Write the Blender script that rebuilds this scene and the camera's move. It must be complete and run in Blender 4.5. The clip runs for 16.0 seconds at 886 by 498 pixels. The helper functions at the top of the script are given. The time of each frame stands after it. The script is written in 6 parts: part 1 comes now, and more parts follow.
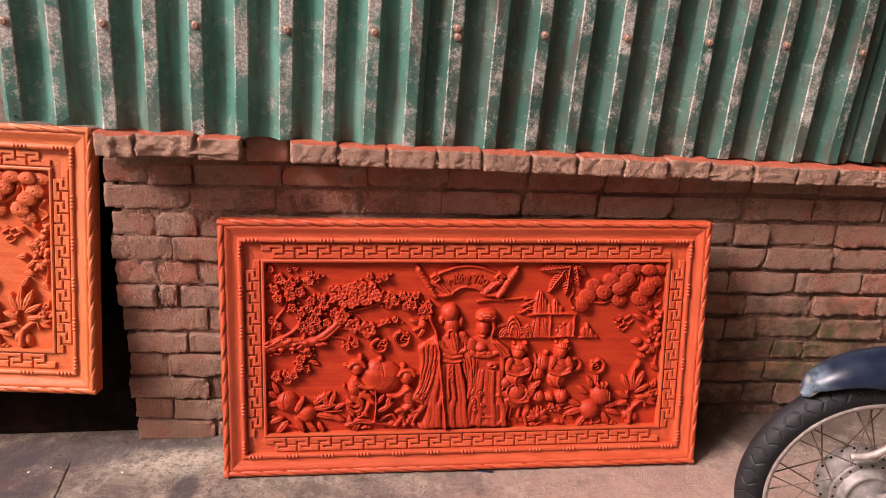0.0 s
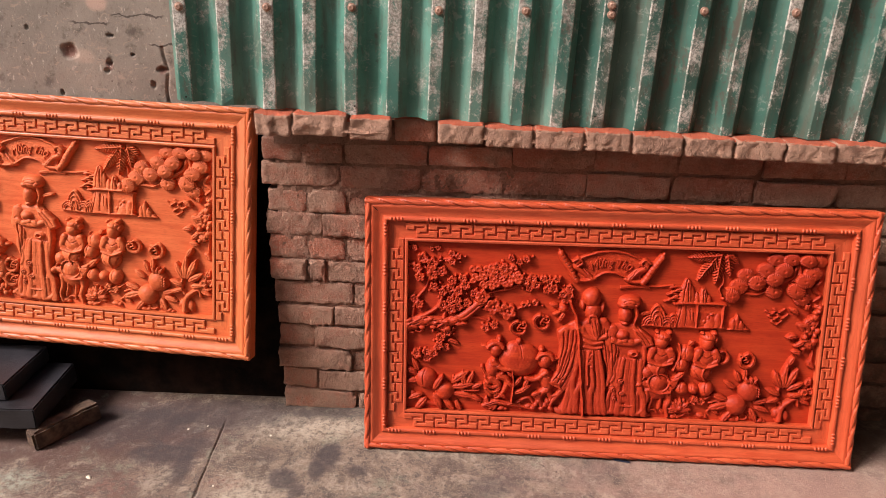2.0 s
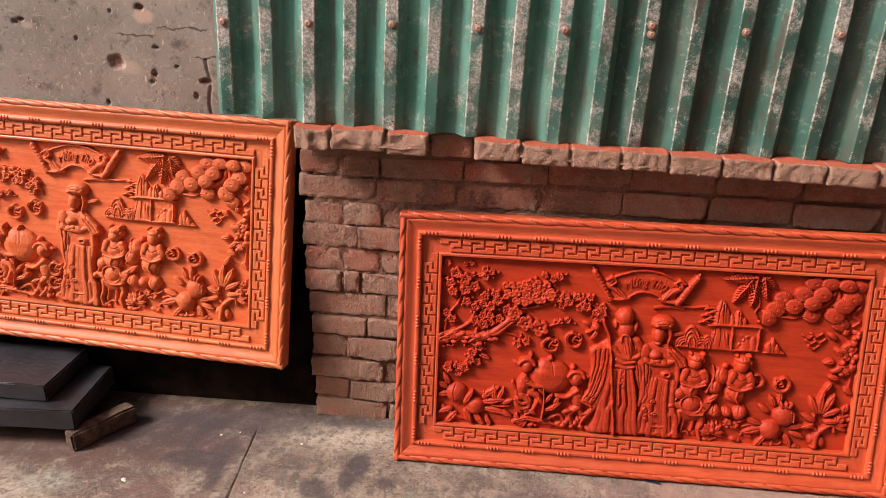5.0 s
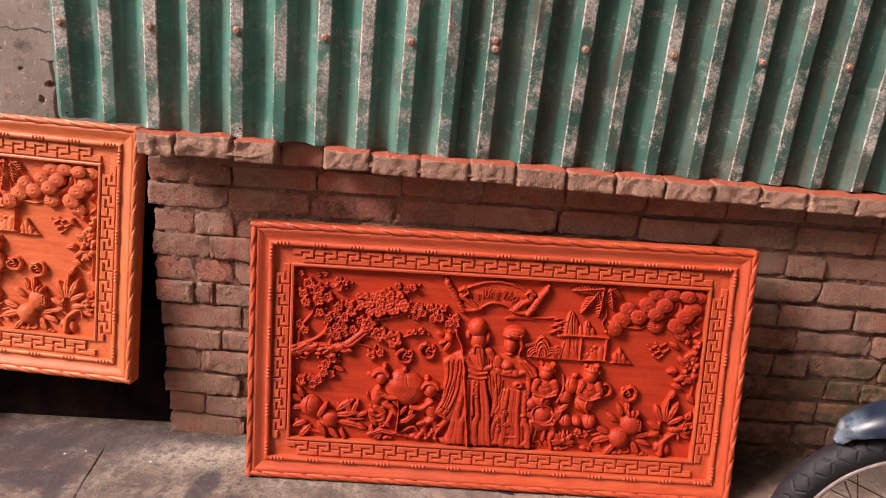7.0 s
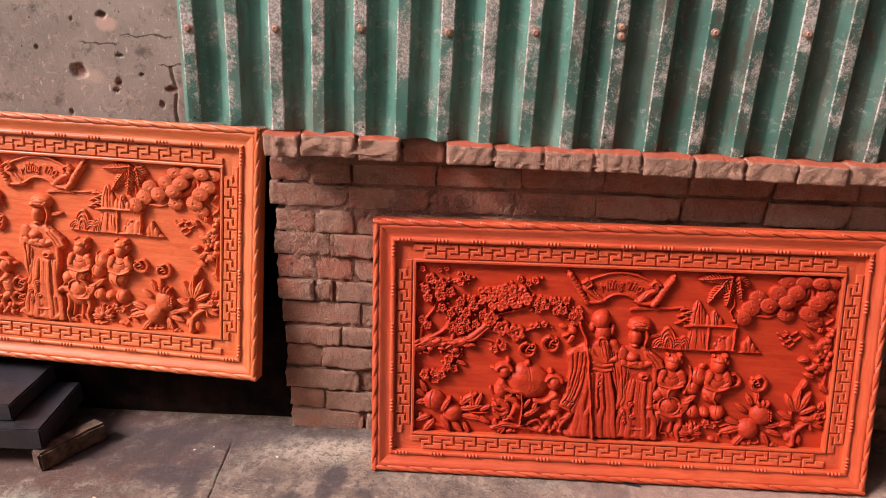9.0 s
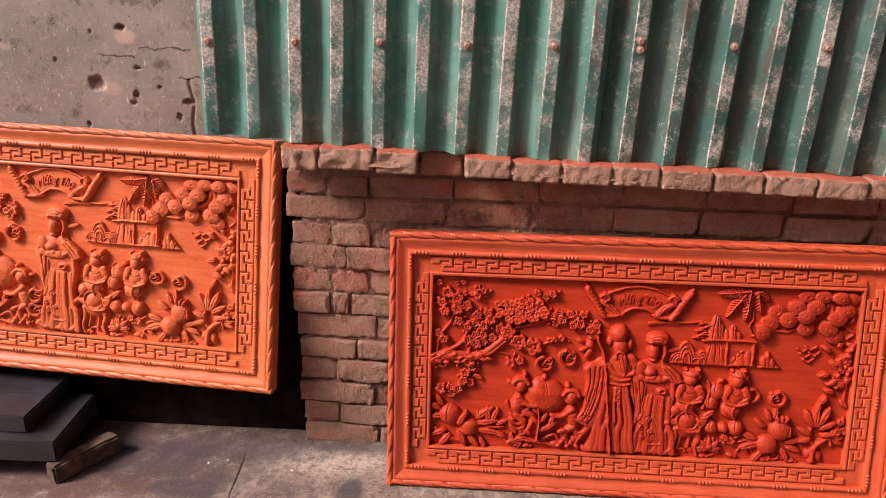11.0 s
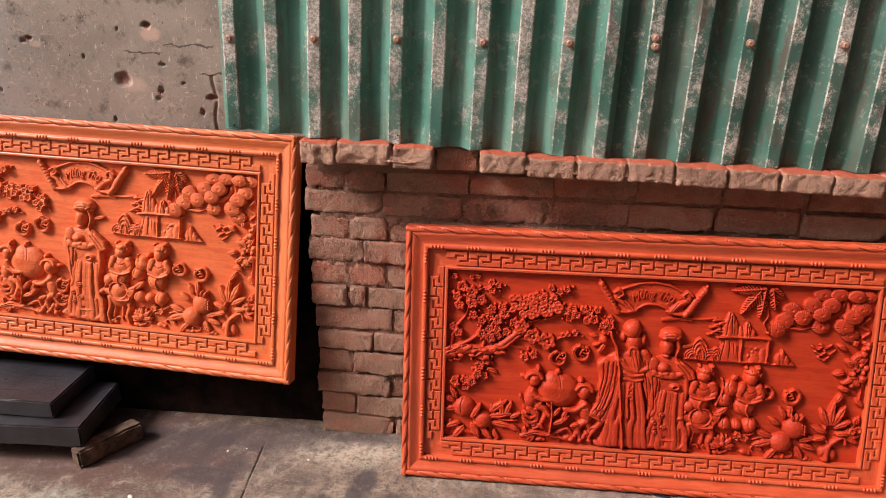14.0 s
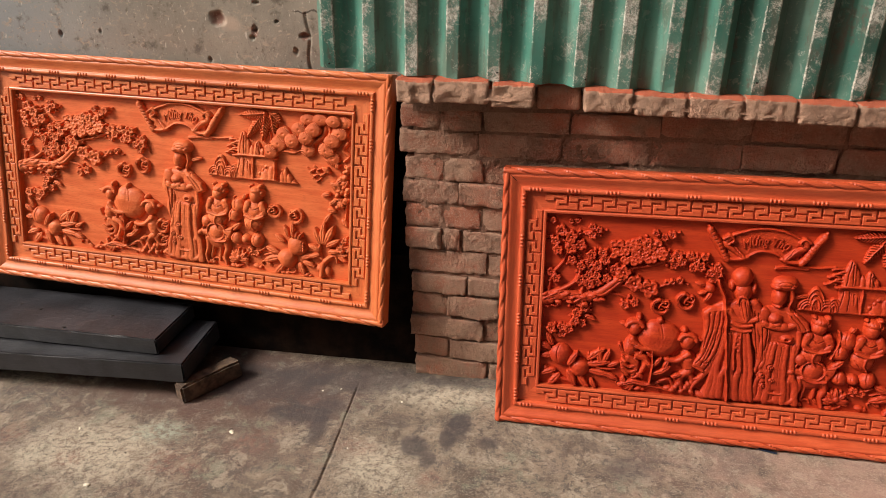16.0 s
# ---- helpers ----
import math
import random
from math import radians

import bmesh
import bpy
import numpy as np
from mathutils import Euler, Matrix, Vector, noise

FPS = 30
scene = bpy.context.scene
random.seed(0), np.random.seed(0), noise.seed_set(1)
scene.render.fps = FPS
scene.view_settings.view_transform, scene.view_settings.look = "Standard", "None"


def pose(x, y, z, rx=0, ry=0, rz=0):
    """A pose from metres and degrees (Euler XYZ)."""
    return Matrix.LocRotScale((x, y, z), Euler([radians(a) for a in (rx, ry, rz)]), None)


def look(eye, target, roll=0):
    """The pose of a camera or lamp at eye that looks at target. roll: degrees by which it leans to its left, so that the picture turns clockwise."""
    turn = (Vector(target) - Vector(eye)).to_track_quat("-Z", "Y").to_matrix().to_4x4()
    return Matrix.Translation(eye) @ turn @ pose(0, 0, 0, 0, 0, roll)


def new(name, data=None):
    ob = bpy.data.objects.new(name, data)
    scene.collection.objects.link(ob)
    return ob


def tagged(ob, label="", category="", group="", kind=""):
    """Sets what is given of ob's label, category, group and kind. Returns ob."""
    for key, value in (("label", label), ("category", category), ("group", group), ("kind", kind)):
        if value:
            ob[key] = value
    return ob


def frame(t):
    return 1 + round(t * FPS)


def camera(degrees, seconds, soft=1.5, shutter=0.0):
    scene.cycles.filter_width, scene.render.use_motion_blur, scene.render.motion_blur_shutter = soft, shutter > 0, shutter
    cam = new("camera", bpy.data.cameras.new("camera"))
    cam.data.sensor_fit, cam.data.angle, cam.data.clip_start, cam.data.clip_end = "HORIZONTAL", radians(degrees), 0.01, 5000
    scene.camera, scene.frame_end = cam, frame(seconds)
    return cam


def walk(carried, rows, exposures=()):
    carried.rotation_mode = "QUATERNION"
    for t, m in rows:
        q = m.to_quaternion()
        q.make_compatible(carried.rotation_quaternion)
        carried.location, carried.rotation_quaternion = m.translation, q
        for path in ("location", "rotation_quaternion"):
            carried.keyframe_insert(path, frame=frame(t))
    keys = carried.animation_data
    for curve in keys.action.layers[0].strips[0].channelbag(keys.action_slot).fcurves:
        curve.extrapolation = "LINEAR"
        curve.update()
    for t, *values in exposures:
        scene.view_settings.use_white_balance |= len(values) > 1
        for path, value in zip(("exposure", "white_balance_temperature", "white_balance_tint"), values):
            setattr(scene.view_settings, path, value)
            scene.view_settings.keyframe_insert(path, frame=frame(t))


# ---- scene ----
cam = camera(60.5, 16.0, soft=0.85)
PATH = [
    (0, (0.721, 0.547, 1.288), (1.053, 2.388, 0.579), 2.8),
    (0.5, (0.717, 0.54, 1.284), (0.992, 2.387, 0.57), 3.1),
    (1, (0.706, 0.54, 1.282), (0.896, 2.398, 0.567), 3.3),
    (1.5, (0.681, 0.558, 1.287), (0.765, 2.414, 0.547), 2.5),
    (2, (0.675, 0.555, 1.279), (0.683, 2.406, 0.521), 0.9),
    (2.5, (0.65, 0.558, 1.286), (0.622, 2.407, 0.523), 1.1),
    (3, (0.619, 0.562, 1.297), (0.531, 2.411, 0.541), 1.4),
    (5.5, (0.672, 0.552, 1.307), (0.613, 2.406, 0.559), 1.2),
    (6, (0.672, 0.543, 1.295), (0.726, 2.394, 0.539), 2.5),
    (6.5, (0.709, 0.537, 1.298), (0.798, 2.395, 0.564), 3.2),
    (7, (0.86, 0.552, 1.283), (0.972, 2.428, 0.599), 3.7),
    (7.5, (0.918, 0.547, 1.277), (1.022, 2.421, 0.586), 3.3),
    (8, (0.789, 0.545, 1.286), (0.873, 2.407, 0.559), 1.9),
    (8.5, (0.701, 0.571, 1.298), (0.702, 2.431, 0.562), 0.8),
    (11, (0.638, 0.583, 1.301), (0.616, 2.454, 0.596), 0.9),
    (11.5, (0.663, 0.578, 1.294), (0.716, 2.449, 0.59), 0.7),
    (12, (0.678, 0.582, 1.289), (0.804, 2.446, 0.574), 1.9),
    (12.5, (0.68, 0.571, 1.294), (0.786, 2.424, 0.55), 2.6),
    (13, (0.673, 0.556, 1.303), (0.681, 2.417, 0.571), 1.9),
    (13.5, (0.672, 0.549, 1.298), (0.625, 2.419, 0.591), 1.1),
    (14, (0.665, 0.556, 1.299), (0.576, 2.424, 0.591), 0.7),
    (14.5, (0.637, 0.572, 1.304), (0.458, 2.426, 0.577), -0.3),
    (15, (0.618, 0.582, 1.298), (0.361, 2.42, 0.554), -1.3),
    (15.5, (0.609, 0.591, 1.287), (0.321, 2.405, 0.496), -1.4),
    (16, (0.606, 0.599, 1.277), (0.326, 2.391, 0.434), -1.2),
]
walk(cam, [(t, look(eye, target, roll)) for t, eye, target, roll in PATH],
     [(0.0, 0.35, 6600, 30), (2.0, 0.27, 6600, 22), (5.5, 0.27, 6600, 23), (7.0, 0.31, 6600, 28), (11.0, 0.29, 6600, 31), (12.3, 0.285, 6600, 29), (13.5, 0.28, 6600, 24), (15.0, 0.24, 6620, 19), (16.0, 0.14, 6680, 9)])

# ---- world, sun and exposure ----
world = bpy.data.worlds.new("overcast_sky")
scene.world = world
world.use_nodes = True
wn = world.node_tree.nodes
sky = wn.new("ShaderNodeTexSky")
sky.sky_type = 'NISHITA'
sky.sun_disc = False
sky.dust_density = 6.0
sky.ozone_density = 0.5
sky.sun_elevation = radians(40)
sky.sun_rotation = radians(246)
wn["Background"].inputs[1].default_value = 0.086
world.node_tree.links.new(sky.outputs[0], wn["Background"].inputs[0])
sun_data = bpy.data.lights.new("sun", 'SUN')
sun_data.energy = 4.5
sun_data.angle = radians(19)
sun_data.color = (1.0, 0.95, 0.88)
sun = new("sun", sun_data)
sun.matrix_world = look((-6.5, -2.4, 6.2), (0.0, 0.0, 0.0))

# ---- materials ----
class Nodes:
    """A small builder for node materials."""

    def __init__(self, name, rough=0.7, metal=0.0, space="Object"):
        self.m = bpy.data.materials.new(name)
        self.m.use_nodes = True
        self.t = self.m.node_tree
        self.b = self.t.nodes["Principled BSDF"]
        self.b.inputs["Roughness"].default_value = rough
        self.b.inputs["Metallic"].default_value = metal
        self.co = self.t.nodes.new("ShaderNodeTexCoord").outputs[space]

    def put(self, a, socket):
        if isinstance(a, bpy.types.NodeSocket):
            self.t.links.new(a, socket)
        else:
            socket.default_value = a

    def scaled(self, s, shift=None):
        n = self.t.nodes.new("ShaderNodeMapping")
        self.put(self.co, n.inputs["Vector"])
        n.inputs["Scale"].default_value = s
        if shift is not None:
            self.put(shift, n.inputs["Location"])
        return n.outputs[0]

    def noise(self, scale, detail=4.0, rough=0.55, vec=None, dist=0.0):
        n = self.t.nodes.new("ShaderNodeTexNoise")
        self.put(self.co if vec is None else vec, n.inputs["Vector"])
        n.inputs["Scale"].default_value = scale
        n.inputs["Detail"].default_value = detail
        n.inputs["Roughness"].default_value = rough
        n.inputs["Distortion"].default_value = dist
        return n.outputs[0]

    def cells(self, scale, vec=None):
        n = self.t.nodes.new("ShaderNodeTexVoronoi")
        self.put(self.co if vec is None else vec, n.inputs["Vector"])
        n.inputs["Scale"].default_value = scale
        return n.outputs["Distance"]

    def ramp(self, fac, a, b):
        n = self.t.nodes.new("ShaderNodeMapRange")
        n.interpolation_type = 'SMOOTHSTEP'
        self.put(fac, n.inputs[0])
        n.inputs[1].default_value, n.inputs[2].default_value = a, b
        return n.outputs[0]

    def math(self, op, a, b=0.0):
        n = self.t.nodes.new("ShaderNodeMath")
        n.operation = op
        self.put(a, n.inputs[0])
        self.put(b, n.inputs[1])
        return n.outputs[0]

    def mix(self, fac, a, b):
        n = self.t.nodes.new("ShaderNodeMix")
        n.data_type = 'RGBA'
        self.put(fac, n.inputs[0])
        self.put(a if isinstance(a, bpy.types.NodeSocket) else (*a, 1), n.inputs[6])
        self.put(b if isinstance(b, bpy.types.NodeSocket) else (*b, 1), n.inputs[7])
        return n.outputs[2]

    def random(self):
        return self.t.nodes.new("ShaderNodeObjectInfo").outputs["Random"]

    def near(self, point, radius, soft, squash=(1, 1, 1)):
        """1 near a point of the object's own space, fading out at the radius."""
        n = self.t.nodes.new("ShaderNodeVectorMath")
        n.operation = 'SUBTRACT'
        self.put(self.co, n.inputs[0])
        n.inputs[1].default_value = point
        k = self.t.nodes.new("ShaderNodeVectorMath")
        k.operation = 'MULTIPLY'
        self.put(n.outputs[0], k.inputs[0])
        k.inputs[1].default_value = squash
        d = self.t.nodes.new("ShaderNodeVectorMath")
        d.operation = 'LENGTH'
        self.put(k.outputs[0], d.inputs[0])
        wob = self.math('MULTIPLY', self.math('SUBTRACT', self.noise(18, 4), 0.5), radius * 1.1)
        return self.ramp(self.math('ADD', d.outputs[1], wob), radius, radius - soft)

    def axis(self, i):
        n = self.t.nodes.new("ShaderNodeSeparateXYZ")
        self.put(self.co, n.inputs[0])
        return n.outputs[i]

    def bump(self, height, strength=0.3, distance=0.004, under=None):
        n = self.t.nodes.new("ShaderNodeBump")
        n.inputs["Strength"].default_value = strength
        n.inputs["Distance"].default_value = distance
        self.put(height, n.inputs["Height"])
        if under is not None:
            self.put(under, n.inputs["Normal"])
        self.put(n.outputs[0], self.b.inputs["Normal"])
        return n.outputs[0]

    def done(self, colour=None, rough=None):
        if colour is not None:
            self.put(colour if isinstance(colour, bpy.types.NodeSocket) else (*colour, 1), self.b.inputs["Base Color"])
        if rough is not None:
            self.put(rough, self.b.inputs["Roughness"])
        return self.m


def wood(name, dark, light, stretch, gloss=0.28, rough=0.42):
    n = Nodes(name, 0.6)
    n.b.inputs["Specular IOR Level"].default_value = gloss
    v = n.scaled(stretch)
    grain = n.noise(9, 6, 0.6, v, 0.6)
    fine = n.noise(60, 3, 0.6, v)
    blot = n.noise(3.2, 3, 0.5)
    col = n.mix(n.ramp(grain, 0.3, 0.7), dark, light)
    col = n.mix(n.math('MULTIPLY', n.ramp(fine, 0.5, 0.7), 0.4), col, tuple(c * 0.6 for c in dark))
    col = n.mix(n.math('MULTIPLY', n.ramp(blot, 0.45, 0.72), 0.45), col, tuple(c * 0.72 for c in dark))
    n.bump(n.math('ADD', n.math('ADD', grain, n.math('MULTIPLY', fine, 0.6)), n.math('MULTIPLY', n.noise(420, 3, 0.7), 0.5)), 0.22, 0.0012)
    return n.done(col, n.math('ADD', n.math('MULTIPLY', blot, 0.25), rough))


RED_DARK, RED_LIGHT = (0.350, 0.024, 0.006), (0.480, 0.046, 0.011)
ORG_DARK, ORG_LIGHT = (0.56, 0.098, 0.026), (0.70, 0.165, 0.055)
ALONG = (1.0, 9.0, 9.0)
FRAME_RED = ((0.475, 0.061, 0.018), (0.61, 0.110, 0.040))
FRAME_ORG = ((0.56, 0.115, 0.030), (0.69, 0.195, 0.066))
M_RED = wood("red_wood", RED_DARK, RED_LIGHT, ALONG)
M_RED_FRAME = wood("red_frame_wood", *FRAME_RED, ALONG, 0.6, 0.31)
M_ORG = wood("orange_wood", ORG_DARK, ORG_LIGHT, ALONG)
M_ORG_FRAME = wood("orange_frame_wood", *FRAME_ORG, ALONG, 0.6, 0.31)


def brick_material(name, grime, low, high, dusty=False):
    n = Nodes(name, 0.9)
    r = n.random()
    v = n.scaled((1, 1, 1), None)
    add = n.t.nodes.new("ShaderNodeVectorMath")
    n.put(v, add.inputs[0])
    n.put(n.math('MULTIPLY', r, 37.0), add.inputs[1])
    w = add.outputs[0]
    big, mid, fine = n.noise(9, 4, 0.6, w), n.noise(34, 7, 0.72, w, 0.5), n.noise(210, 4, 0.75, w)
    r2 = n.math('FRACT', n.math('MULTIPLY', r, 7.31))
    col = n.mix(r2, (0.53, 0.155, 0.086), (0.42, 0.160, 0.098))
    col = n.mix(n.math('MULTIPLY', n.ramp(r, 0.66, 0.92), 0.8), col, (0.42, 0.118, 0.066))
    col = n.mix(n.math('MULTIPLY', n.ramp(r, 0.30, 0.10), 0.6), col, (0.22, 0.125, 0.088))
    col = n.mix(n.ramp(n.math('ADD', big, n.math('MULTIPLY', mid, 0.40)), low, high), col, grime)
    col = n.mix(n.math('MULTIPLY', n.ramp(mid, 0.53, 0.66), 0.6), col, (0.170, 0.085, 0.058))
    col = n.mix(n.math('MULTIPLY', n.ramp(fine, 0.50, 0.62), 0.55), col, (0.60, 0.40, 0.30))
    col = n.mix(n.math('MULTIPLY', n.ramp(n.noise(130, 5, 0.75, w), 0.55, 0.68), 0.2 if dusty else 0.35), col, (0.12, 0.060, 0.040))
    n.co = n.t.nodes.new("ShaderNodeNewGeometry").outputs["Position"]
    smear = n.ramp(n.math('ADD', n.noise(11, 6, 0.72, None, 0.7), n.math('MULTIPLY', n.noise(70, 4, 0.7), 0.25)), 0.64, 0.74)
    col = n.mix(n.math('MULTIPLY', smear, 0.7), col, (0.38, 0.235, 0.165))
    lime = n.math('MULTIPLY', n.near((0.42, 2.44, 0.20), 0.34, 0.30, (0.8, 1, 1.1)), n.ramp(n.noise(40, 6, 0.72), 0.36, 0.60))
    col = n.mix(n.math('MULTIPLY', lime, 0.6), col, (0.36, 0.245, 0.165))
    red = n.math('MULTIPLY', n.near((0.95, 2.42, 0.72), 0.62, 0.5, (0.6, 1, 3.0)), n.ramp(n.noise(16, 6, 0.7), 0.44, 0.64))
    col = n.mix(n.math('MULTIPLY', red, 0.55), col, (0.38, 0.105, 0.060))
    niche = n.math('MULTIPLY', n.near((0.61, 2.42, 0.80), 0.13, 0.10, (1, 3.0, 1.2)), n.ramp(n.noise(24, 6, 0.7), 0.34, 0.56))
    col = n.mix(n.math('MULTIPLY', niche, 0.8), col, (0.60, 0.165, 0.090))
    soot = n.ramp(n.math('ADD', n.noise(6.5, 6, 0.7, None, 0.4), n.math('MULTIPLY', n.noise(90, 4, 0.7), 0.2)), 0.62, 0.74)
    col = n.mix(n.math('MULTIPLY', soot, 0.6), col, (0.14, 0.078, 0.052))
    film = n.ramp(n.math('ADD', n.noise(4.5, 5, 0.6), n.math('MULTIPLY', n.noise(55, 5, 0.7), 0.3)), 0.45, 0.80)
    col = n.mix(n.math('ADD', n.math('MULTIPLY', film, 0.22), 0.22 if dusty else 0.08), col, (0.54, 0.305, 0.210))
    # damp dirt low by the bike, with the shade there painted in
    damp_shade = n.math('MULTIPLY', n.near((2.10, 2.41, 0.08), 0.46, 0.30, (0.6, 1, 1.2)), n.math('ADD', n.math('MULTIPLY', n.ramp(n.noise(16, 6, 0.7), 0.36, 0.6), 0.5), 0.35))
    col = n.mix(damp_shade, col, (0.090, 0.055, 0.032))
    peel = n.near((2.085, 2.41, 0.180), 0.050, 0.016, (0.6, 1, 1.5))
    col = n.mix(n.math('MULTIPLY', peel, 0.8), col, (0.50, 0.22, 0.13))
    moss = n.math('MULTIPLY', n.near((2.26, 2.41, 0.22), 0.26, 0.20, (0.6, 1, 1.5)), n.ramp(n.noise(22, 5, 0.7), 0.40, 0.62))
    col = n.mix(n.math('MULTIPLY', moss, 0.75), col, (0.115, 0.120, 0.030))
    if dusty:
        up = n.t.nodes.new("ShaderNodeSeparateXYZ")
        n.put(n.t.nodes.new("ShaderNodeNewGeometry").outputs["True Normal"], up.inputs[0])
        lies = n.ramp(n.math('ADD', up.outputs[2], n.math('MULTIPLY', n.math('SUBTRACT', mid, 0.5), 1.0)), 0.52, 0.88)
        col = n.mix(n.math('MULTIPLY', lies, 0.95), col, (0.64, 0.135, 0.060))
    pit = n.ramp(n.cells(150, w), 0.02, 0.3)
    crag = n.noise(95, 6, 0.75, w)
    n.bump(n.math('ADD', n.math('ADD', mid, n.math('MULTIPLY', fine, 0.55)), n.math('ADD', n.math('MULTIPLY', pit, 0.2), crag)), 1.0, 0.013 if dusty else 0.012)
    return n.done(col)


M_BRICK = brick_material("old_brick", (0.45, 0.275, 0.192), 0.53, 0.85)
M_LEDGE = brick_material("weathered_brick", (0.64, 0.380, 0.262), 0.36, 0.70, True)


def mortar_material():
    n = Nodes("mortar", 0.95)
    n.co = n.t.nodes.new("ShaderNodeNewGeometry").outputs["Position"]
    big, fine = n.noise(9, 6, 0.65), n.noise(120, 5, 0.75)
    col = n.mix(n.ramp(big, 0.35, 0.68), (0.26, 0.132, 0.086), (0.38, 0.205, 0.140))
    col = n.mix(n.math('MULTIPLY', n.ramp(fine, 0.5, 0.7), 0.6), col, (0.13, 0.075, 0.050))
    # same dark patch on the joints, dirt and painted shade together
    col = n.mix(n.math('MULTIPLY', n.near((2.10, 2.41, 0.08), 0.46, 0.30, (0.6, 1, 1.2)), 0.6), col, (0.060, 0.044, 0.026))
    n.bump(n.math('ADD', n.noise(45, 6, 0.7), fine), 1.0, 0.016)
    return n.done(col)


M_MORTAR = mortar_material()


def paint_material(name, wear, rust, upper, tone=1.0, haze=0.5, chips=0.3):
    """Green factory paint on galvanised steel: wear scrapes it to grey zinc, rust browns it."""
    n = Nodes(name, 0.5)
    v = n.scaled((1.0, 1.0, 0.16))
    streak = n.noise(34, 5, 0.65, v)
    patch = n.noise(5.5, 4, 0.6)
    speck = n.noise(430, 3, 0.8)
    mid = n.noise(85, 5, 0.75)
    blot = n.noise(13, 5, 0.7)
    col = n.mix(n.ramp(patch, 0.35, 0.7), tuple(c * tone for c in (0.042, 0.150, 0.115)), tuple(c * tone for c in (0.088, 0.238, 0.188)))
    film = n.ramp(n.noise(4.2, 5, 0.62, n.scaled((1.6, 1.0, 0.7)), 0.4), 0.46, 0.66)
    col = n.mix(n.math('MULTIPLY', film, haze), col, (0.215, 0.225, 0.185))
    col = n.mix(n.math('MULTIPLY', n.ramp(streak, 0.46, 0.70), 0.65), col, (0.105, 0.088, 0.066))
    flake = n.ramp(n.math('ADD', n.noise(48, 6, 0.75, None, 0.8), n.math('MULTIPLY', blot, 0.45)), 0.80, 0.84)
    col = n.mix(n.math('MULTIPLY', flake, chips), col, (0.44, 0.44, 0.38))
    col = n.mix(n.math('MULTIPLY', n.ramp(mid, 0.56, 0.70), 0.35), col, (0.020, 0.050, 0.042))
    high = n.math('MULTIPLY', n.ramp(n.math('ADD', n.axis(2), n.math('MULTIPLY', patch, 0.55)), 1.08, 1.46), upper)
    field = n.math('ADD', n.math('ADD', n.math('MULTIPLY', speck, 0.42), n.math('MULTIPLY', mid, 0.36)), n.math('MULTIPLY', blot, 0.72))
    scrape = n.ramp(n.math('ADD', n.math('ADD', field, wear), high), 0.89, 0.99)
    zinc = n.mix(n.ramp(n.noise(160, 4, 0.75), 0.42, 0.60), (0.26, 0.24, 0.205), (0.60, 0.57, 0.51))
    col = n.mix(scrape, col, zinc)
    chalk = n.ramp(n.math('ADD', field, n.math('MULTIPLY', wear, 0.7)), 0.94, 0.99)
    col = n.mix(n.math('MULTIPLY', chalk, 0.8), col, (0.60, 0.58, 0.52))
    rusty = n.ramp(n.math('ADD', n.noise(15, 5, 0.65, n.scaled((1.0, 1.0, 0.30)), 0.5), n.math('MULTIPLY', mid, 0.35)), 0.80 - rust, 0.93 - rust)
    col = n.mix(n.math('MULTIPLY', rusty, 0.75), col, (0.085, 0.058, 0.044))
    n.bump(n.math('ADD', scrape, n.noise(70, 3)), 0.12, 0.0015)
    return n.done(col, n.math('ADD', n.math('MULTIPLY', scrape, 0.25), 0.29))


M_SHEET = paint_material("green_sheet_paint", 0.022, 0.015, 0.03, 1.22, 0.34, 0.30)
M_SHEET_EDGE = paint_material("scuffed_sheet_edge", 0.150, 0.02, 0.08, 1.0, 0.5, 0.6)
M_SHEET_TOP = paint_material("worn_sheet_paint", 0.105, 0.040, 0.13, 0.95, 0.3, 0.7)
M_OLD_SHEET = paint_material("old_green_paint", 0.035, 0.10, 0.0, 0.68, 0.28, 0.22)
# tone cut low so the paint carries the shade on the last sheet
M_SHADED_SHEET = paint_material("shaded_tucked_paint", 0.0, 0.02, 0.0, 0.34, 0.08, 0.1)
M_OLD_EDGE = paint_material("scuffed_old_edge", 0.180, 0.06, 0.04, 0.8, 0.3, 0.9)
M_OLD_TOP = paint_material("chalky_old_paint", 0.130, 0.08, 0.05, 0.66, 0.25, 0.9)


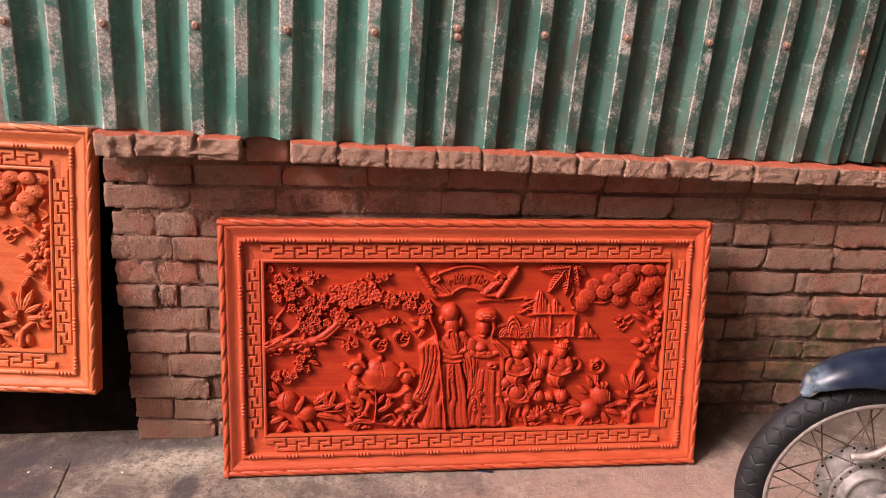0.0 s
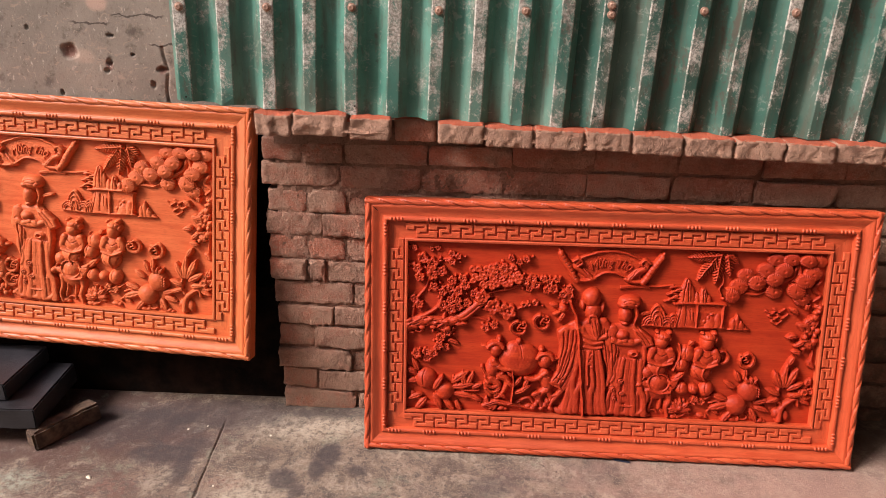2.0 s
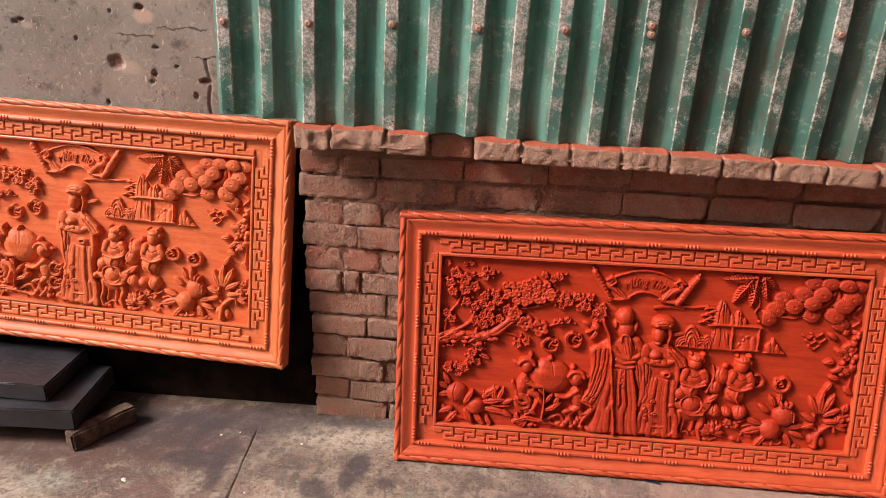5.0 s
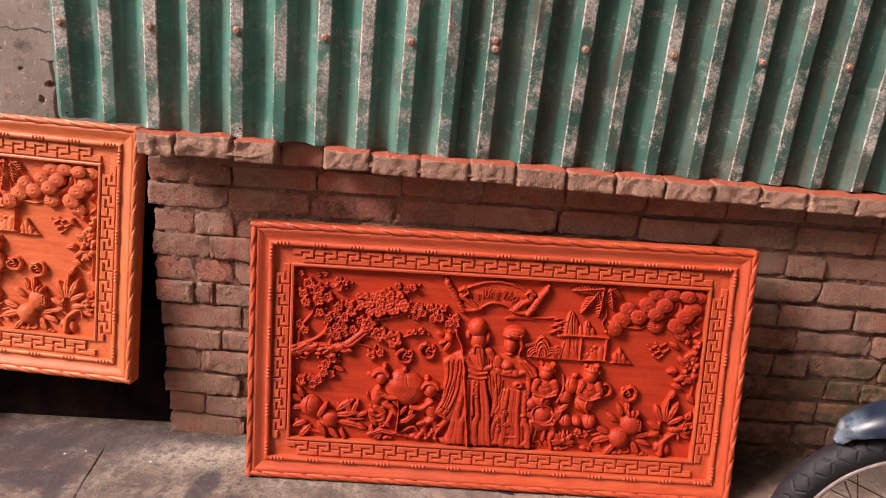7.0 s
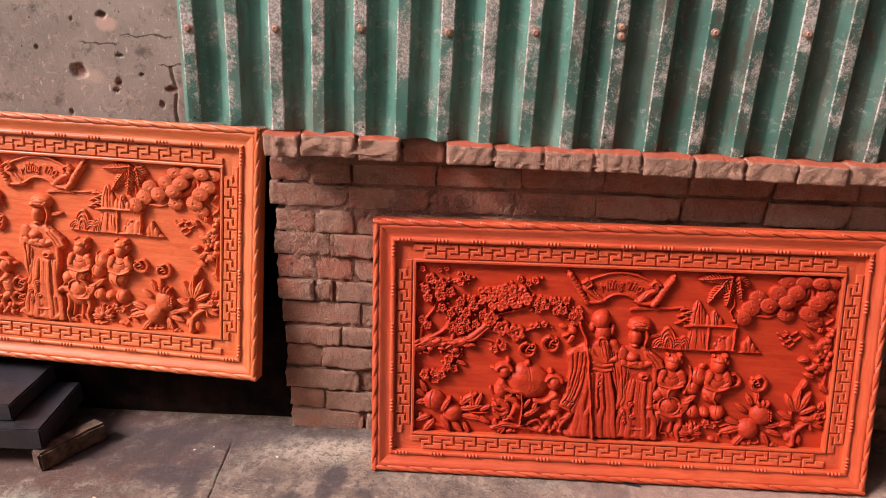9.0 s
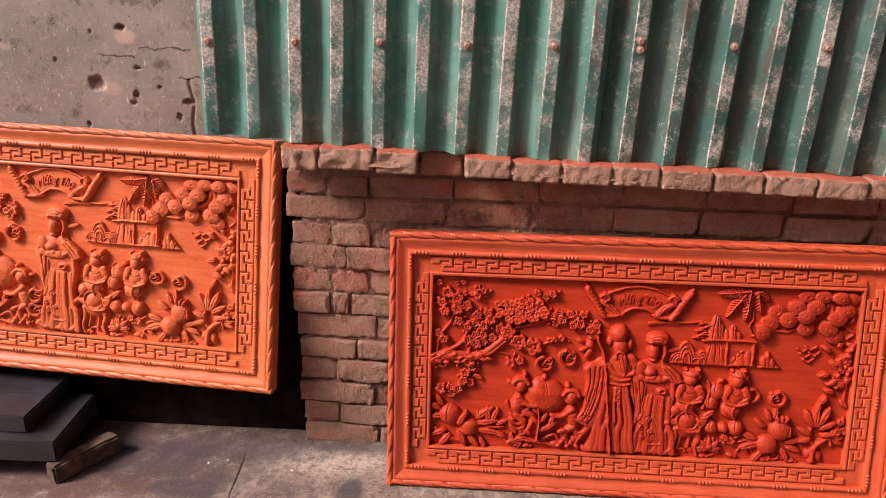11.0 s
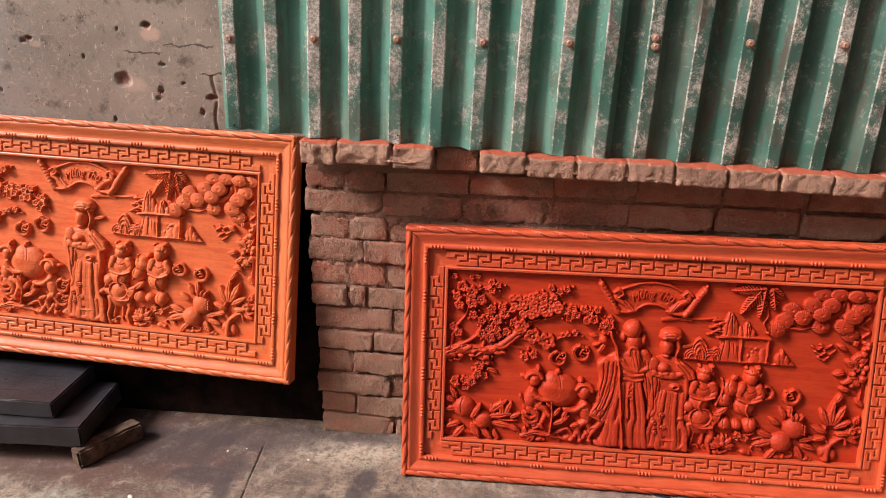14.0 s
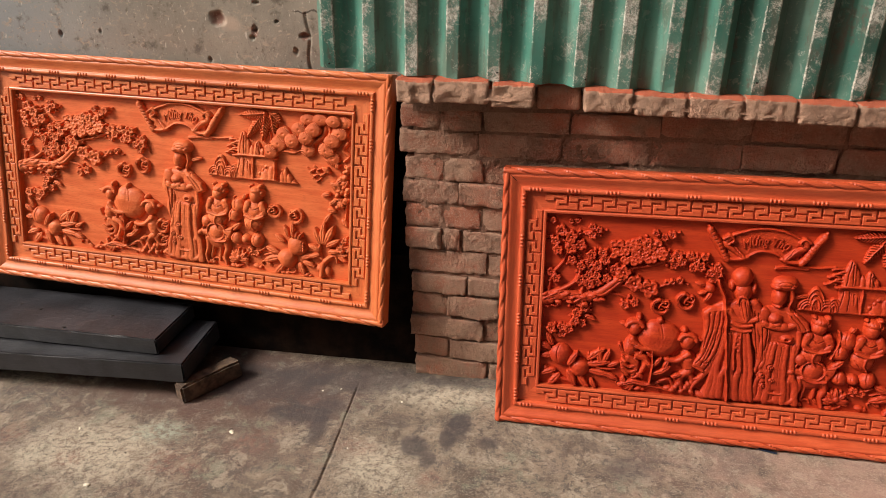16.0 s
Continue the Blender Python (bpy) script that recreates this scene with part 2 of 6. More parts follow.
def plaster_material():
    n = Nodes("old_render", 0.93)
    big, mid, fine = n.noise(3.1, 5, 0.6), n.noise(17, 6, 0.7), n.noise(130, 4, 0.7)
    col = n.mix(n.ramp(big, 0.35, 0.66), (0.215, 0.184, 0.150), (0.305, 0.262, 0.214))
    col = n.mix(n.math('MULTIPLY', n.ramp(n.axis(0), -0.75, -1.35), 0.8), col, (0.24, 0.26, 0.275))
    col = n.mix(n.math('MULTIPLY', n.ramp(mid, 0.52, 0.68), 0.75), col, (0.085, 0.066, 0.052))
    flow = n.noise(24, 6, 0.72, n.scaled((1.0, 1.0, 1.7)), 1.4)
    col = n.mix(n.math('MULTIPLY', n.ramp(flow, 0.56, 0.64), 0.75), col, (0.36, 0.275, 0.215))
    col = n.mix(n.math('MULTIPLY', n.ramp(n.noise(60, 5, 0.75, None, 0.6), 0.60, 0.66), 0.75), col, (0.46, 0.37, 0.30))
    for q, r, c in (((-0.525, 0, 1.112), 0.030, (0.52, 0.35, 0.27)), ((-0.580, 0, 0.975), 0.034, (0.42, 0.31, 0.24)), ((-0.87, 0, 1.075), 0.018, (0.42, 0.33, 0.26)),
                    ((-1.09, 0, 1.049), 0.010, (0.60, 0.58, 0.52))):
        col = n.mix(n.math('MULTIPLY', n.near(q, r, r * 0.5, (0.8, 0, 1.3)), 0.75), col, c)
    for q, r in (((-0.620, 0, 0.987), 0.026), ((-0.535, 0, 1.132), 0.015), ((-0.514, 0, 0.950), 0.014), ((-0.895, 0, 1.087), 0.014), ((-0.37, 0, 0.945), 0.014)):
        col = n.mix(n.math('MULTIPLY', n.near(q, r, r * 0.6, (1, 0, 1)), 0.8), col, (0.14, 0.052, 0.036))
    dots = n.ramp(n.cells(55), 0.16, 0.05)
    dots = n.math('MULTIPLY', dots, n.ramp(n.noise(31, 3), 0.5, 0.62))
    col = n.mix(n.math('MULTIPLY', dots, 0.85), col, (0.050, 0.032, 0.025))
    col = n.mix(n.math('MULTIPLY', n.ramp(fine, 0.58, 0.74), 0.5), col, (0.09, 0.065, 0.05))
    nick = n.ramp(n.noise(95, 4, 0.7, n.scaled((1.0, 1.0, 0.35))), 0.62, 0.67)
    col = n.mix(n.math('MULTIPLY', nick, 0.75), col, (0.52, 0.46, 0.39))
    gouge = n.ramp(n.noise(70, 5, 0.75, n.scaled((0.5, 1.0, 1.2))), 0.63, 0.68)
    col = n.mix(n.math('MULTIPLY', gouge, 0.8), col, (0.050, 0.038, 0.030))
    for z0, u0, u1, lift in ((1.060, -0.615, -0.490, 0.0), (1.082, -0.500, -0.340, 0.0), (1.090, -1.25, -0.99, 0.0), (1.008, -0.405, -0.31, 0.0)):
        off = n.math('ABSOLUTE', n.math('ADD', n.math('SUBTRACT', n.axis(2), z0), n.math('MULTIPLY', n.math('SUBTRACT', n.noise(26, 4), 0.5), 0.034)))
        line = n.math('MULTIPLY', n.ramp(off, 0.0030, 0.0012), n.math('MULTIPLY', n.ramp(n.axis(0), u0, u0 + 0.02), n.ramp(n.axis(0), u1, u1 - 0.02)))
        col = n.mix(n.math('MULTIPLY', line, 0.8), col, (0.045, 0.032, 0.026))
    n.bump(n.math('SUBTRACT', n.math('ADD', n.math('MULTIPLY', mid, 0.7), n.math('MULTIPLY', fine, 0.7)), n.math('MULTIPLY', dots, 1.5)), 0.7, 0.004)
    return n.done(col)


M_PLASTER = plaster_material()


def concrete_material():
    n = Nodes("stained_concrete", 0.85)
    big, mid, fine, grit = n.noise(1.7, 5, 0.6), n.noise(7.5, 7, 0.7, None, 0.6), n.noise(85, 6, 0.75), n.noise(330, 3, 0.75)
    col = n.mix(n.ramp(mid, 0.38, 0.58), (0.094, 0.067, 0.052), (0.226, 0.172, 0.128))
    col = n.mix(n.math('MULTIPLY', n.ramp(n.noise(3.4, 6, 0.68, None, 0.5), 0.52, 0.62), 0.55), col, (0.135, 0.096, 0.086))
    earth = n.math('MULTIPLY', n.ramp(n.axis(0), 0.38, -0.20), n.ramp(n.noise(4.6, 7, 0.72, None, 0.4), 0.40, 0.58))
    col = n.mix(n.math('MULTIPLY', earth, 0.85), col, (0.100, 0.060, 0.047))
    col = n.mix(n.math('MULTIPLY', n.ramp(n.noise(6.2, 7, 0.75), 0.55, 0.64), 0.6), col, (0.21, 0.225, 0.165))
    col = n.mix(n.math('MULTIPLY', n.ramp(n.noise(15, 8, 0.78, None, 0.5), 0.52, 0.58), 0.62), col, (0.34, 0.285, 0.22))
    col = n.mix(n.math('MULTIPLY', n.ramp(n.noise(26, 8, 0.80), 0.52, 0.58), 0.8), col, (0.070, 0.056, 0.048))
    # worn pale patches, rust-red blotches, a greenish bloom
    for p, q, sq in (((-0.113, 2.363, 0), 0.045, (1.3, 0.8, 1)), ((0.003, 2.352, 0), 0.045, (1.2, 0.8, 1)), ((0.300, 2.345, 0), 0.14, (0.5, 1.6, 1)), ((0.20, 2.03, 0), 0.12, (0.9, 0.9, 1)), ((-0.55, 2.00, 0), 0.20, (0.7, 1.1, 1))):
        col = n.mix(n.math('MULTIPLY', n.math('MULTIPLY', n.near(p, q, q * 0.7, sq), n.ramp(n.noise(46, 7, 0.78), 0.36, 0.56)), 0.75), col, (0.47, 0.405, 0.31))
    for p, q, sq in (((-0.043, 2.286, 0), 0.040, (0.9, 1, 1)), ((0.133, 2.103, 0), 0.050, (0.7, 1.2, 1)), ((0.343, 2.009, 0), 0.040, (1, 1, 1)), ((-0.133, 2.08, 0), 0.075, (0.8, 1.2, 1)), ((-0.80, 2.036, 0), 0.060, (0.8, 1, 1)), ((-0.582, 1.965, 0), 0.05, (1, 1, 1)), ((-0.30, 1.98, 0), 0.07, (0.7, 1, 1))):
        col = n.mix(n.math('MULTIPLY', n.math('MULTIPLY', n.near(p, q, q * 0.6, sq), n.ramp(n.noise(60, 6, 0.75), 0.40, 0.60)), 0.55), col, (0.21, 0.090, 0.068))
    col = n.mix(n.math('MULTIPLY', n.math('MULTIPLY', n.near((-0.392, 2.097, 0), 0.085, 0.06, (0.8, 1.2, 1)), n.ramp(n.noise(60, 6, 0.75), 0.40, 0.58)), 0.8), col, (0.33, 0.37, 0.29))
    col = n.mix(n.math('MULTIPLY', n.ramp(fine, 0.52, 0.60), 0.65), col, (0.085, 0.066, 0.056))
    col = n.mix(n.math('MULTIPLY', n.ramp(grit, 0.54, 0.61), 0.50), col, (0.50, 0.43, 0.33))
    col = n.mix(n.math('MULTIPLY', n.ramp(n.noise(120, 6, 0.80), 0.57, 0.62), 0.9), col, (0.034, 0.027, 0.024))
    mire = n.math('MULTIPLY', n.near((-0.32, 2.34, 0), 0.50, 0.28, (0.85, 1.9, 1)), n.ramp(n.noise(17, 7, 0.76, None, 0.5), 0.34, 0.52))
    col = n.mix(n.math('MULTIPLY', mire, 0.78), col, (0.092, 0.047, 0.037))
    # oil and damp stains, blue-black where they are fresh; the last two, along the wall, also hold painted shade
    for p, q, sq, k in (((0.385, 2.215, 0), 0.062, (1.5, 0.8, 1), 0.9), ((0.362, 2.150, 0), 0.040, (1.4, 0.7, 1), 0.8), ((0.325, 2.070, 0), 0.036, (1.5, 0.7, 1), 0.6), ((0.282, 2.122, 0), 0.050, (0.9, 1.0, 1), 0.8),
                        ((-0.059, 2.221, 0), 0.085, (0.7, 1.4, 1), 0.8), ((0.019, 2.262, 0), 0.055, (0.9, 1.2, 1), 0.6), ((0.015, 2.150, 0), 0.055, (1.6, 0.7, 1), 0.7), ((0.468, 2.155, 0), 0.034, (1, 1, 1), 0.7),
                        ((-0.18, 2.34, 0), 0.17, (0.6, 1.3, 1), 0.6), ((0.22, 2.205, 0), 0.045, (0.9, 1.2, 1), 0.4), ((0.82, 2.10, 0), 0.07, (0.8, 1.3, 1), 0.6), ((0.05, 2.40, 0), 0.22, (0.6, 2.4, 1), 0.6), ((0.40, 2.425, 0), 0.10, (0.5, 1.8, 1), 0.6)):
        col = n.mix(n.math('MULTIPLY', n.math('MULTIPLY', n.near(p, q, q * 0.55, sq), n.ramp(n.noise(75, 7, 0.78), 0.22, 0.50)), k), col, (0.052, 0.042, 0.043))
    # dirt along the wall behind the wheel, darkened further as painted shade
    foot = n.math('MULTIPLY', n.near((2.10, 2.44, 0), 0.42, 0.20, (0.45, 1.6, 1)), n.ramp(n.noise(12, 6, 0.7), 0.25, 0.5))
    # red dust round the second panel's foot
    col = n.mix(n.math('MULTIPLY', n.near((1.62, 2.04, 0), 0.55, 0.50, (0.6, 1.3, 1)), 0.60), col, (0.40, 0.245, 0.195))
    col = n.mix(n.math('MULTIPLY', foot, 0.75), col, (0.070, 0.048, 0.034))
    n.bump(n.math('ADD', n.math('ADD', mid, n.math('MULTIPLY', fine, 0.9)), n.math('MULTIPLY', grit, 0.4)), 0.65, 0.004)
    return n.done(col, n.math('SUBTRACT', 0.95, n.math('MULTIPLY', n.ramp(big, 0.5, 0.7), 0.25)))


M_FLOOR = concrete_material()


def plain(name, a, b, scale, rough, metal=0.0, bump=0.1):
    n = Nodes(name, rough, metal)
    k = n.noise(scale, 5, 0.65)
    f = n.noise(scale * 6, 4, 0.7)
    col = n.mix(n.ramp(k, 0.35, 0.68), a, b)
    n.bump(n.math('ADD', k, f), bump, 0.002)
    return n.done(col, n.math('ADD', n.math('MULTIPLY', f, 0.25), rough - 0.12))




def board_material():
    n = Nodes("black_painted_board", 0.4)
    grain, fine, blot = n.noise(14, 5, 0.65, n.scaled((1.0, 7.0, 7.0)), 0.4), n.noise(70, 4, 0.7, n.scaled((0.6, 5.0, 5.0))), n.noise(7, 5, 0.65)
    col = n.mix(n.ramp(blot, 0.35, 0.68), (0.015, 0.015, 0.018), (0.034, 0.034, 0.040))
    col = n.mix(n.math('MULTIPLY', n.ramp(fine, 0.60, 0.72), 0.5), col, (0.075, 0.068, 0.064))
    n.bump(n.math('ADD', grain, n.math('MULTIPLY', fine, 0.8)), 0.5, 0.002)
    return n.done(col, n.math('ADD', n.math('MULTIPLY', grain, 0.20), 0.30))


M_BOARD = board_material()
M_BLOCK = plain("raw_timber", (0.050, 0.030, 0.021), (0.16, 0.100, 0.064), 34, 0.85, 0, 0.5)
M_SCREW = plain("rusty_screw", (0.30, 0.17, 0.115), (0.50, 0.34, 0.26), 160, 0.6, 0.25)
M_TYRE = plain("tyre_rubber", (0.006, 0.006, 0.008), (0.015, 0.014, 0.017), 45, 0.66, 0, 0.4)
M_RIM = plain("dull_chrome", (0.34, 0.28, 0.25), (0.46, 0.40, 0.36), 40, 0.55, 0.35)
M_SPOKE = plain("rusty_spoke", (0.13, 0.095, 0.07), (0.26, 0.21, 0.17), 90, 0.5, 0.6)
M_HUB = plain("cast_aluminium", (0.17, 0.150, 0.135), (0.30, 0.275, 0.25), 35, 0.62, 0.25)


def enamel_material():
    n = Nodes("dark_blue_enamel", 0.33)
    col = n.mix(n.ramp(n.noise(22, 5, 0.65), 0.35, 0.68), (0.006, 0.011, 0.026), (0.018, 0.026, 0.046))
    rub = n.math('MULTIPLY', n.near((-0.190, 0, 0.240), 0.090, 0.075), n.ramp(n.noise(42, 6, 0.75), 0.28, 0.62))
    col = n.mix(n.math('MULTIPLY', rub, 0.75), col, (0.19, 0.26, 0.31))
    for q in ((-0.158, -0.034, 0.228), (-0.176, -0.004, 0.258)):
        col = n.mix(n.math('MULTIPLY', n.near(q, 0.015, 0.009), 0.7), col, (0.50, 0.40, 0.20))
    n.bump(n.noise(40, 4), 0.05, 0.002)
    return n.done(col, n.math('ADD', n.math('MULTIPLY', rub, 0.3), 0.30))


M_FENDER = enamel_material()
M_DARK = plain("black_gap", (0.010, 0.006, 0.005), (0.018, 0.010, 0.008), 40, 0.9)
M_CHIP = plain("pale_stone_chip", (0.62, 0.56, 0.44), (0.78, 0.72, 0.60), 80, 0.85)
# near-black render: the shade behind the orange panel is put into its colour
M_RECESS_SHADE = plain("shaded_render", (0.003, 0.002, 0.0015), (0.020, 0.010, 0.006), 9, 0.95, 0, 0.9)
M_RECESS_SHADE.node_tree.nodes["Principled BSDF"].inputs["Specular IOR Level"].default_value = 0.1
M_WALL = plain("grey_render", (0.22, 0.19, 0.16), (0.29, 0.25, 0.21), 4, 0.92, 0, 0.3)

# ---- builders ----
def mesh_from(name, verts, faces, material, smooth=False):
    me = bpy.data.meshes.new(name)
    me.from_pydata([tuple(map(float, v)) for v in verts], [], faces)
    me.update()
    for m in (material if isinstance(material, (list, tuple)) else (material,)):
        me.materials.append(m)
    if smooth:
        me.polygons.foreach_set("use_smooth", [True] * len(me.polygons))
    return me


def mesh_of(name, bm, material, smooth=False):
    me = bpy.data.meshes.new(name)
    bm.to_mesh(me)
    bm.free()
    for m in (material if isinstance(material, (list, tuple)) else (material,)):
        me.materials.append(m)
    if smooth:
        me.polygons.foreach_set("use_smooth", [True] * len(me.polygons))
    return me


def part(name, data, parent, label="", at=None):
    """One mesh object under a thing or under a part."""
    ob = new(name, data)
    ob.parent = parent
    if at is not None:
        ob.matrix_basis = at
    return tagged(ob, label)


def box(bm, lo, hi, bevel=0.0, seg=1):
    r = bmesh.ops.create_cube(bm, size=1.0)
    vs = r["verts"]
    for v in vs:
        v.co = Vector([lo[i] + (v.co[i] + 0.5) * (hi[i] - lo[i]) for i in range(3)])
    if bevel:
        es = list({e for v in vs for e in v.link_edges})
        bmesh.ops.bevel(bm, geom=es, offset=bevel, segments=seg, profile=0.6, affect='EDGES')


def box_mesh(name, lo, hi, material, bevel=0.0, seg=1):
    bm = bmesh.new()
    box(bm, lo, hi, bevel, seg)
    return mesh_of(name, bm, material)


def grid_mesh(name, xs, ys, place, material, smooth=True):
    """A sheet over the lines xs by ys; place(X, Y) gives the three arrays of coordinates."""
    X, Y = np.meshgrid(xs, ys)
    P = np.stack([np.broadcast_to(a, X.shape) for a in place(X, Y)], -1).reshape(-1, 3)
    nx, ny = len(xs), len(ys)
    i = (np.arange(ny - 1)[:, None] * nx + np.arange(nx - 1)[None, :]).ravel()
    F = np.stack([i, i + 1, i + 1 + nx, i + nx], 1)
    return raw_mesh(name, P, F, material, smooth)


def raw_mesh(name, P, F, material, smooth=True):
    me = bpy.data.meshes.new(name)
    me.vertices.add(len(P))
    me.vertices.foreach_set("co", np.asarray(P, dtype=np.float32).ravel())
    k = F.shape[1]
    me.loops.add(F.size)
    me.loops.foreach_set("vertex_index", F.astype(np.int32).ravel())
    me.polygons.add(len(F))
    me.polygons.foreach_set("loop_start", np.arange(0, F.size, k, dtype=np.int32))
    me.polygons.foreach_set("loop_total", np.full(len(F), k, dtype=np.int32))
    me.polygons.foreach_set("use_smooth", np.full(len(F), smooth))
    me.update(calc_edges=True)
    me.materials.append(material)
    return me


def rough_field(X, Y, scale, seed):
    """A smooth random field between about -1 and 1."""
    rng = np.random.RandomState(seed)
    out = np.zeros_like(X, dtype=float)
    for k in range(7):
        a, p = rng.uniform(0, 6.283), rng.uniform(0, 6.283)
        f = scale * rng.uniform(0.6, 1.9)
        out += np.sin((X * np.cos(a) + Y * np.sin(a)) * f + p + 1.3 * np.sin(Y * f * 0.7 + k))
    return out / 4.0


def tube(points, radius, sides=10, closed=False):
    """Vertices and faces of a pipe along points; radius a number or one for each point."""
    pts = [Vector(p) for p in points]
    n = len(pts)
    V, F = [], []
    for i, p in enumerate(pts):
        a, b = pts[max(i - 1, 0)], pts[min(i + 1, n - 1)]
        if closed:
            a, b = pts[i - 1], pts[(i + 1) % n]
        d = (b - a).normalized()
        up = Vector((0, 1, 0)) if abs(d.y) < 0.9 else Vector((0, 0, 1))
        s = d.cross(up).normalized()
        u = s.cross(d)
        r = radius[i] if isinstance(radius, (list, tuple)) else radius
        for k in range(sides):
            t = 2 * math.pi * k / sides
            V.append(p + (s * math.cos(t) + u * math.sin(t)) * r)
    for i in range(n if closed else n - 1):
        j = (i + 1) % n
        for k in range(sides):
            l = (k + 1) % sides
            F.append((i * sides + k, i * sides + l, j * sides + l, j * sides + k))
    if not closed:
        F.append(tuple(range(sides))[::-1])
        F.append(tuple((n - 1) * sides + k for k in range(sides)))
    return V, F


def lathe(profile, seg=48):
    """Turns (radius, depth) pairs about the y axis."""
    V, F = [], []
    m = len(profile)
    for i in range(seg):
        t = 2 * math.pi * i / seg
        for r, y in profile:
            V.append((r * math.cos(t), y, r * math.sin(t)))
    for i in range(seg):
        j = (i + 1) % seg
        for k in range(m - 1):
            F.append((i * m + k, i * m + k + 1, j * m + k + 1, j * m + k))
    return V, F

# ---- ground ----
CRACK = 0.077
xs = np.unique(np.concatenate([np.linspace(-30, -2, 15), np.arange(-2, 3.2, 0.02), np.arange(CRACK - 0.03, CRACK + 0.03, 0.002), np.linspace(3.3, 30, 15)]))
ys = np.concatenate([np.linspace(-30, -0.2, 16), np.arange(0.0, 2.9, 0.02), np.linspace(3.0, 30, 15)])


def ground_shape(X, Y):
    wob = CRACK + 0.0022 * np.sin(Y * 13) + 0.0010 * np.sin(Y * 61 + 1)
    wide = 0.0022 + 0.0015 * (0.5 + 0.5 * np.sin(Y * 27 + 2)) + 0.012 * np.clip(2.16 - Y, 0, 0.22)
    deep = 0.0045 * np.clip(1.2 - np.abs(X - wob) / wide, 0, 1) * (Y < 2.36)
    return X, Y, 0.0016 * rough_field(X, Y, 9, 3) - deep


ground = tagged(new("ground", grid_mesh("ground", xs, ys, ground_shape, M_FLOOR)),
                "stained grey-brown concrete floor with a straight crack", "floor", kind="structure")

# ---- walls ----
# rendered wall behind the first panel, turned a little from the brick wall
PL_YAW = -6.4
PLASTER = Matrix.Translation((0.30, 2.552, 0)) @ pose(0, 0, 0, 0, 0, PL_YAW)
PITS = ((-0.620, 0.987, 0.025, 0.021), (-0.512, 0.960, 0.009, 0.011), (-0.522, 0.938, 0.008, 0.007), (-0.535, 1.132, 0.014, 0.009), (-0.500, 1.030, 0.010, 0.005),
        (-0.905, 1.083, 0.010, 0.007), (-0.885, 1.090, 0.010, 0.006), (-0.660, 0.875, 0.005, 0.008), (-0.445, 0.982, 0.005, 0.004), (-0.397, 0.905, 0.007, 0.011),
        (-0.368, 0.945, 0.016, 0.009), (-1.137, 0.935, 0.006, 0.010), (-1.0, 0.945, 0.004, 0.006), (-0.73, 1.045, 0.004, 0.008), (-0.62, 1.12, 0.003, 0.007),
        (-0.99, 1.10, 0.014, 0.005))


def plaster_shape(X, Z):
    d = 0.0012 * rough_field(X, Z, 16, 5) + 0.0003 * rough_field(X, Z, 110, 8)
    for u, z, ru, rz in PITS:
        q = ((X - u) / ru) ** 2 + ((Z - z) / rz) ** 2
        q = q * (1 + 0.16 * np.sin(4 * np.arctan2(Z - z, X - u) + u * 40))
        d = d + 0.010 * np.clip(1.15 - q, 0, 1)
    d = d + 0.008 * np.clip(1 - np.abs(X + 0.358 - 0.004 * np.sin(Z * 55)) / 0.005, 0, 1) * (Z > 0.85) * (Z < 1.005)
    return X, d, Z


xs = np.unique(np.concatenate([np.linspace(-4.0, -1.45, 12), np.arange(-1.4, 0.06, 0.0034)]))
zs = np.unique(np.concatenate([np.arange(0.80, 1.32, 0.0034), np.linspace(1.34, 3.0, 14)]))
wall_plaster = new("wall_plaster", grid_mesh("wall_plaster", xs, zs, plaster_shape, M_PLASTER))
wall_plaster.matrix_basis = PLASTER
tagged(wall_plaster, "weathered grey-brown rendered wall, pitted and cracked", "wall", kind="structure")
part("wall_core", box_mesh("wall_core", (-4.0, 0.03, 0.80), (0.1, 0.30, 3.0), M_WALL), wall_plaster)
# set back and coloured near black to give the dark behind the panel
part("recess_back", box_mesh("recess_back", (-4.0, 0.30, 0), (0.1, 0.60, 0.86), M_RECESS_SHADE), wall_plaster, "back of the low recess, coloured near black as shade")
wall_base = new("wall_base", box_mesh("wall_base", (-4.0, 0.0, 0), (0.06, 0.10, 0.36), M_RECESS_SHADE))
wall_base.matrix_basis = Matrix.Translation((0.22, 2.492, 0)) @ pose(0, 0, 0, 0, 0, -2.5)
tagged(wall_base, "plinth behind the orange panel, coloured near black as shade", "wall", kind="structure")

UPPER = box_mesh("wall_upper", (0.25, 2.56, 0.0), (3.5, 2.80, 3.0), M_WALL)
tagged(new("wall_upper", UPPER), "grey rendered wall behind the metal cladding", "wall", kind="structure")
# two unseen walls, added to close the place and hold back sky light
tagged(new("added_wall_opposite", box_mesh("added_wall_opposite", (-5.0, -3.25, 0), (3.6, -3.0, 4.4), M_WALL)), "unseen grey wall added to cut light from the front", "wall", kind="structure")
tagged(new("added_wall_right", box_mesh("added_wall_right", (3.3, -3.0, 0), (3.55, 2.8, 3.4), M_WALL)), "unseen grey wall added to cut light from the right", "wall", kind="structure")

# added slab, never in view: keeps sky light off the right end
tagged(new("ceiling", box_mesh("ceiling", (0.85, -1.2, 2.62), (3.6, 2.70, 2.72), M_WALL)), "unseen roof slab added to darken the right side", "ceiling", kind="structure")

# ---- brick wall ----
BW = Matrix.Translation((0.24, 2.447, 0)) @ pose(0, 0, 0, 0, 0, -1.2)
rng = random.Random(11)


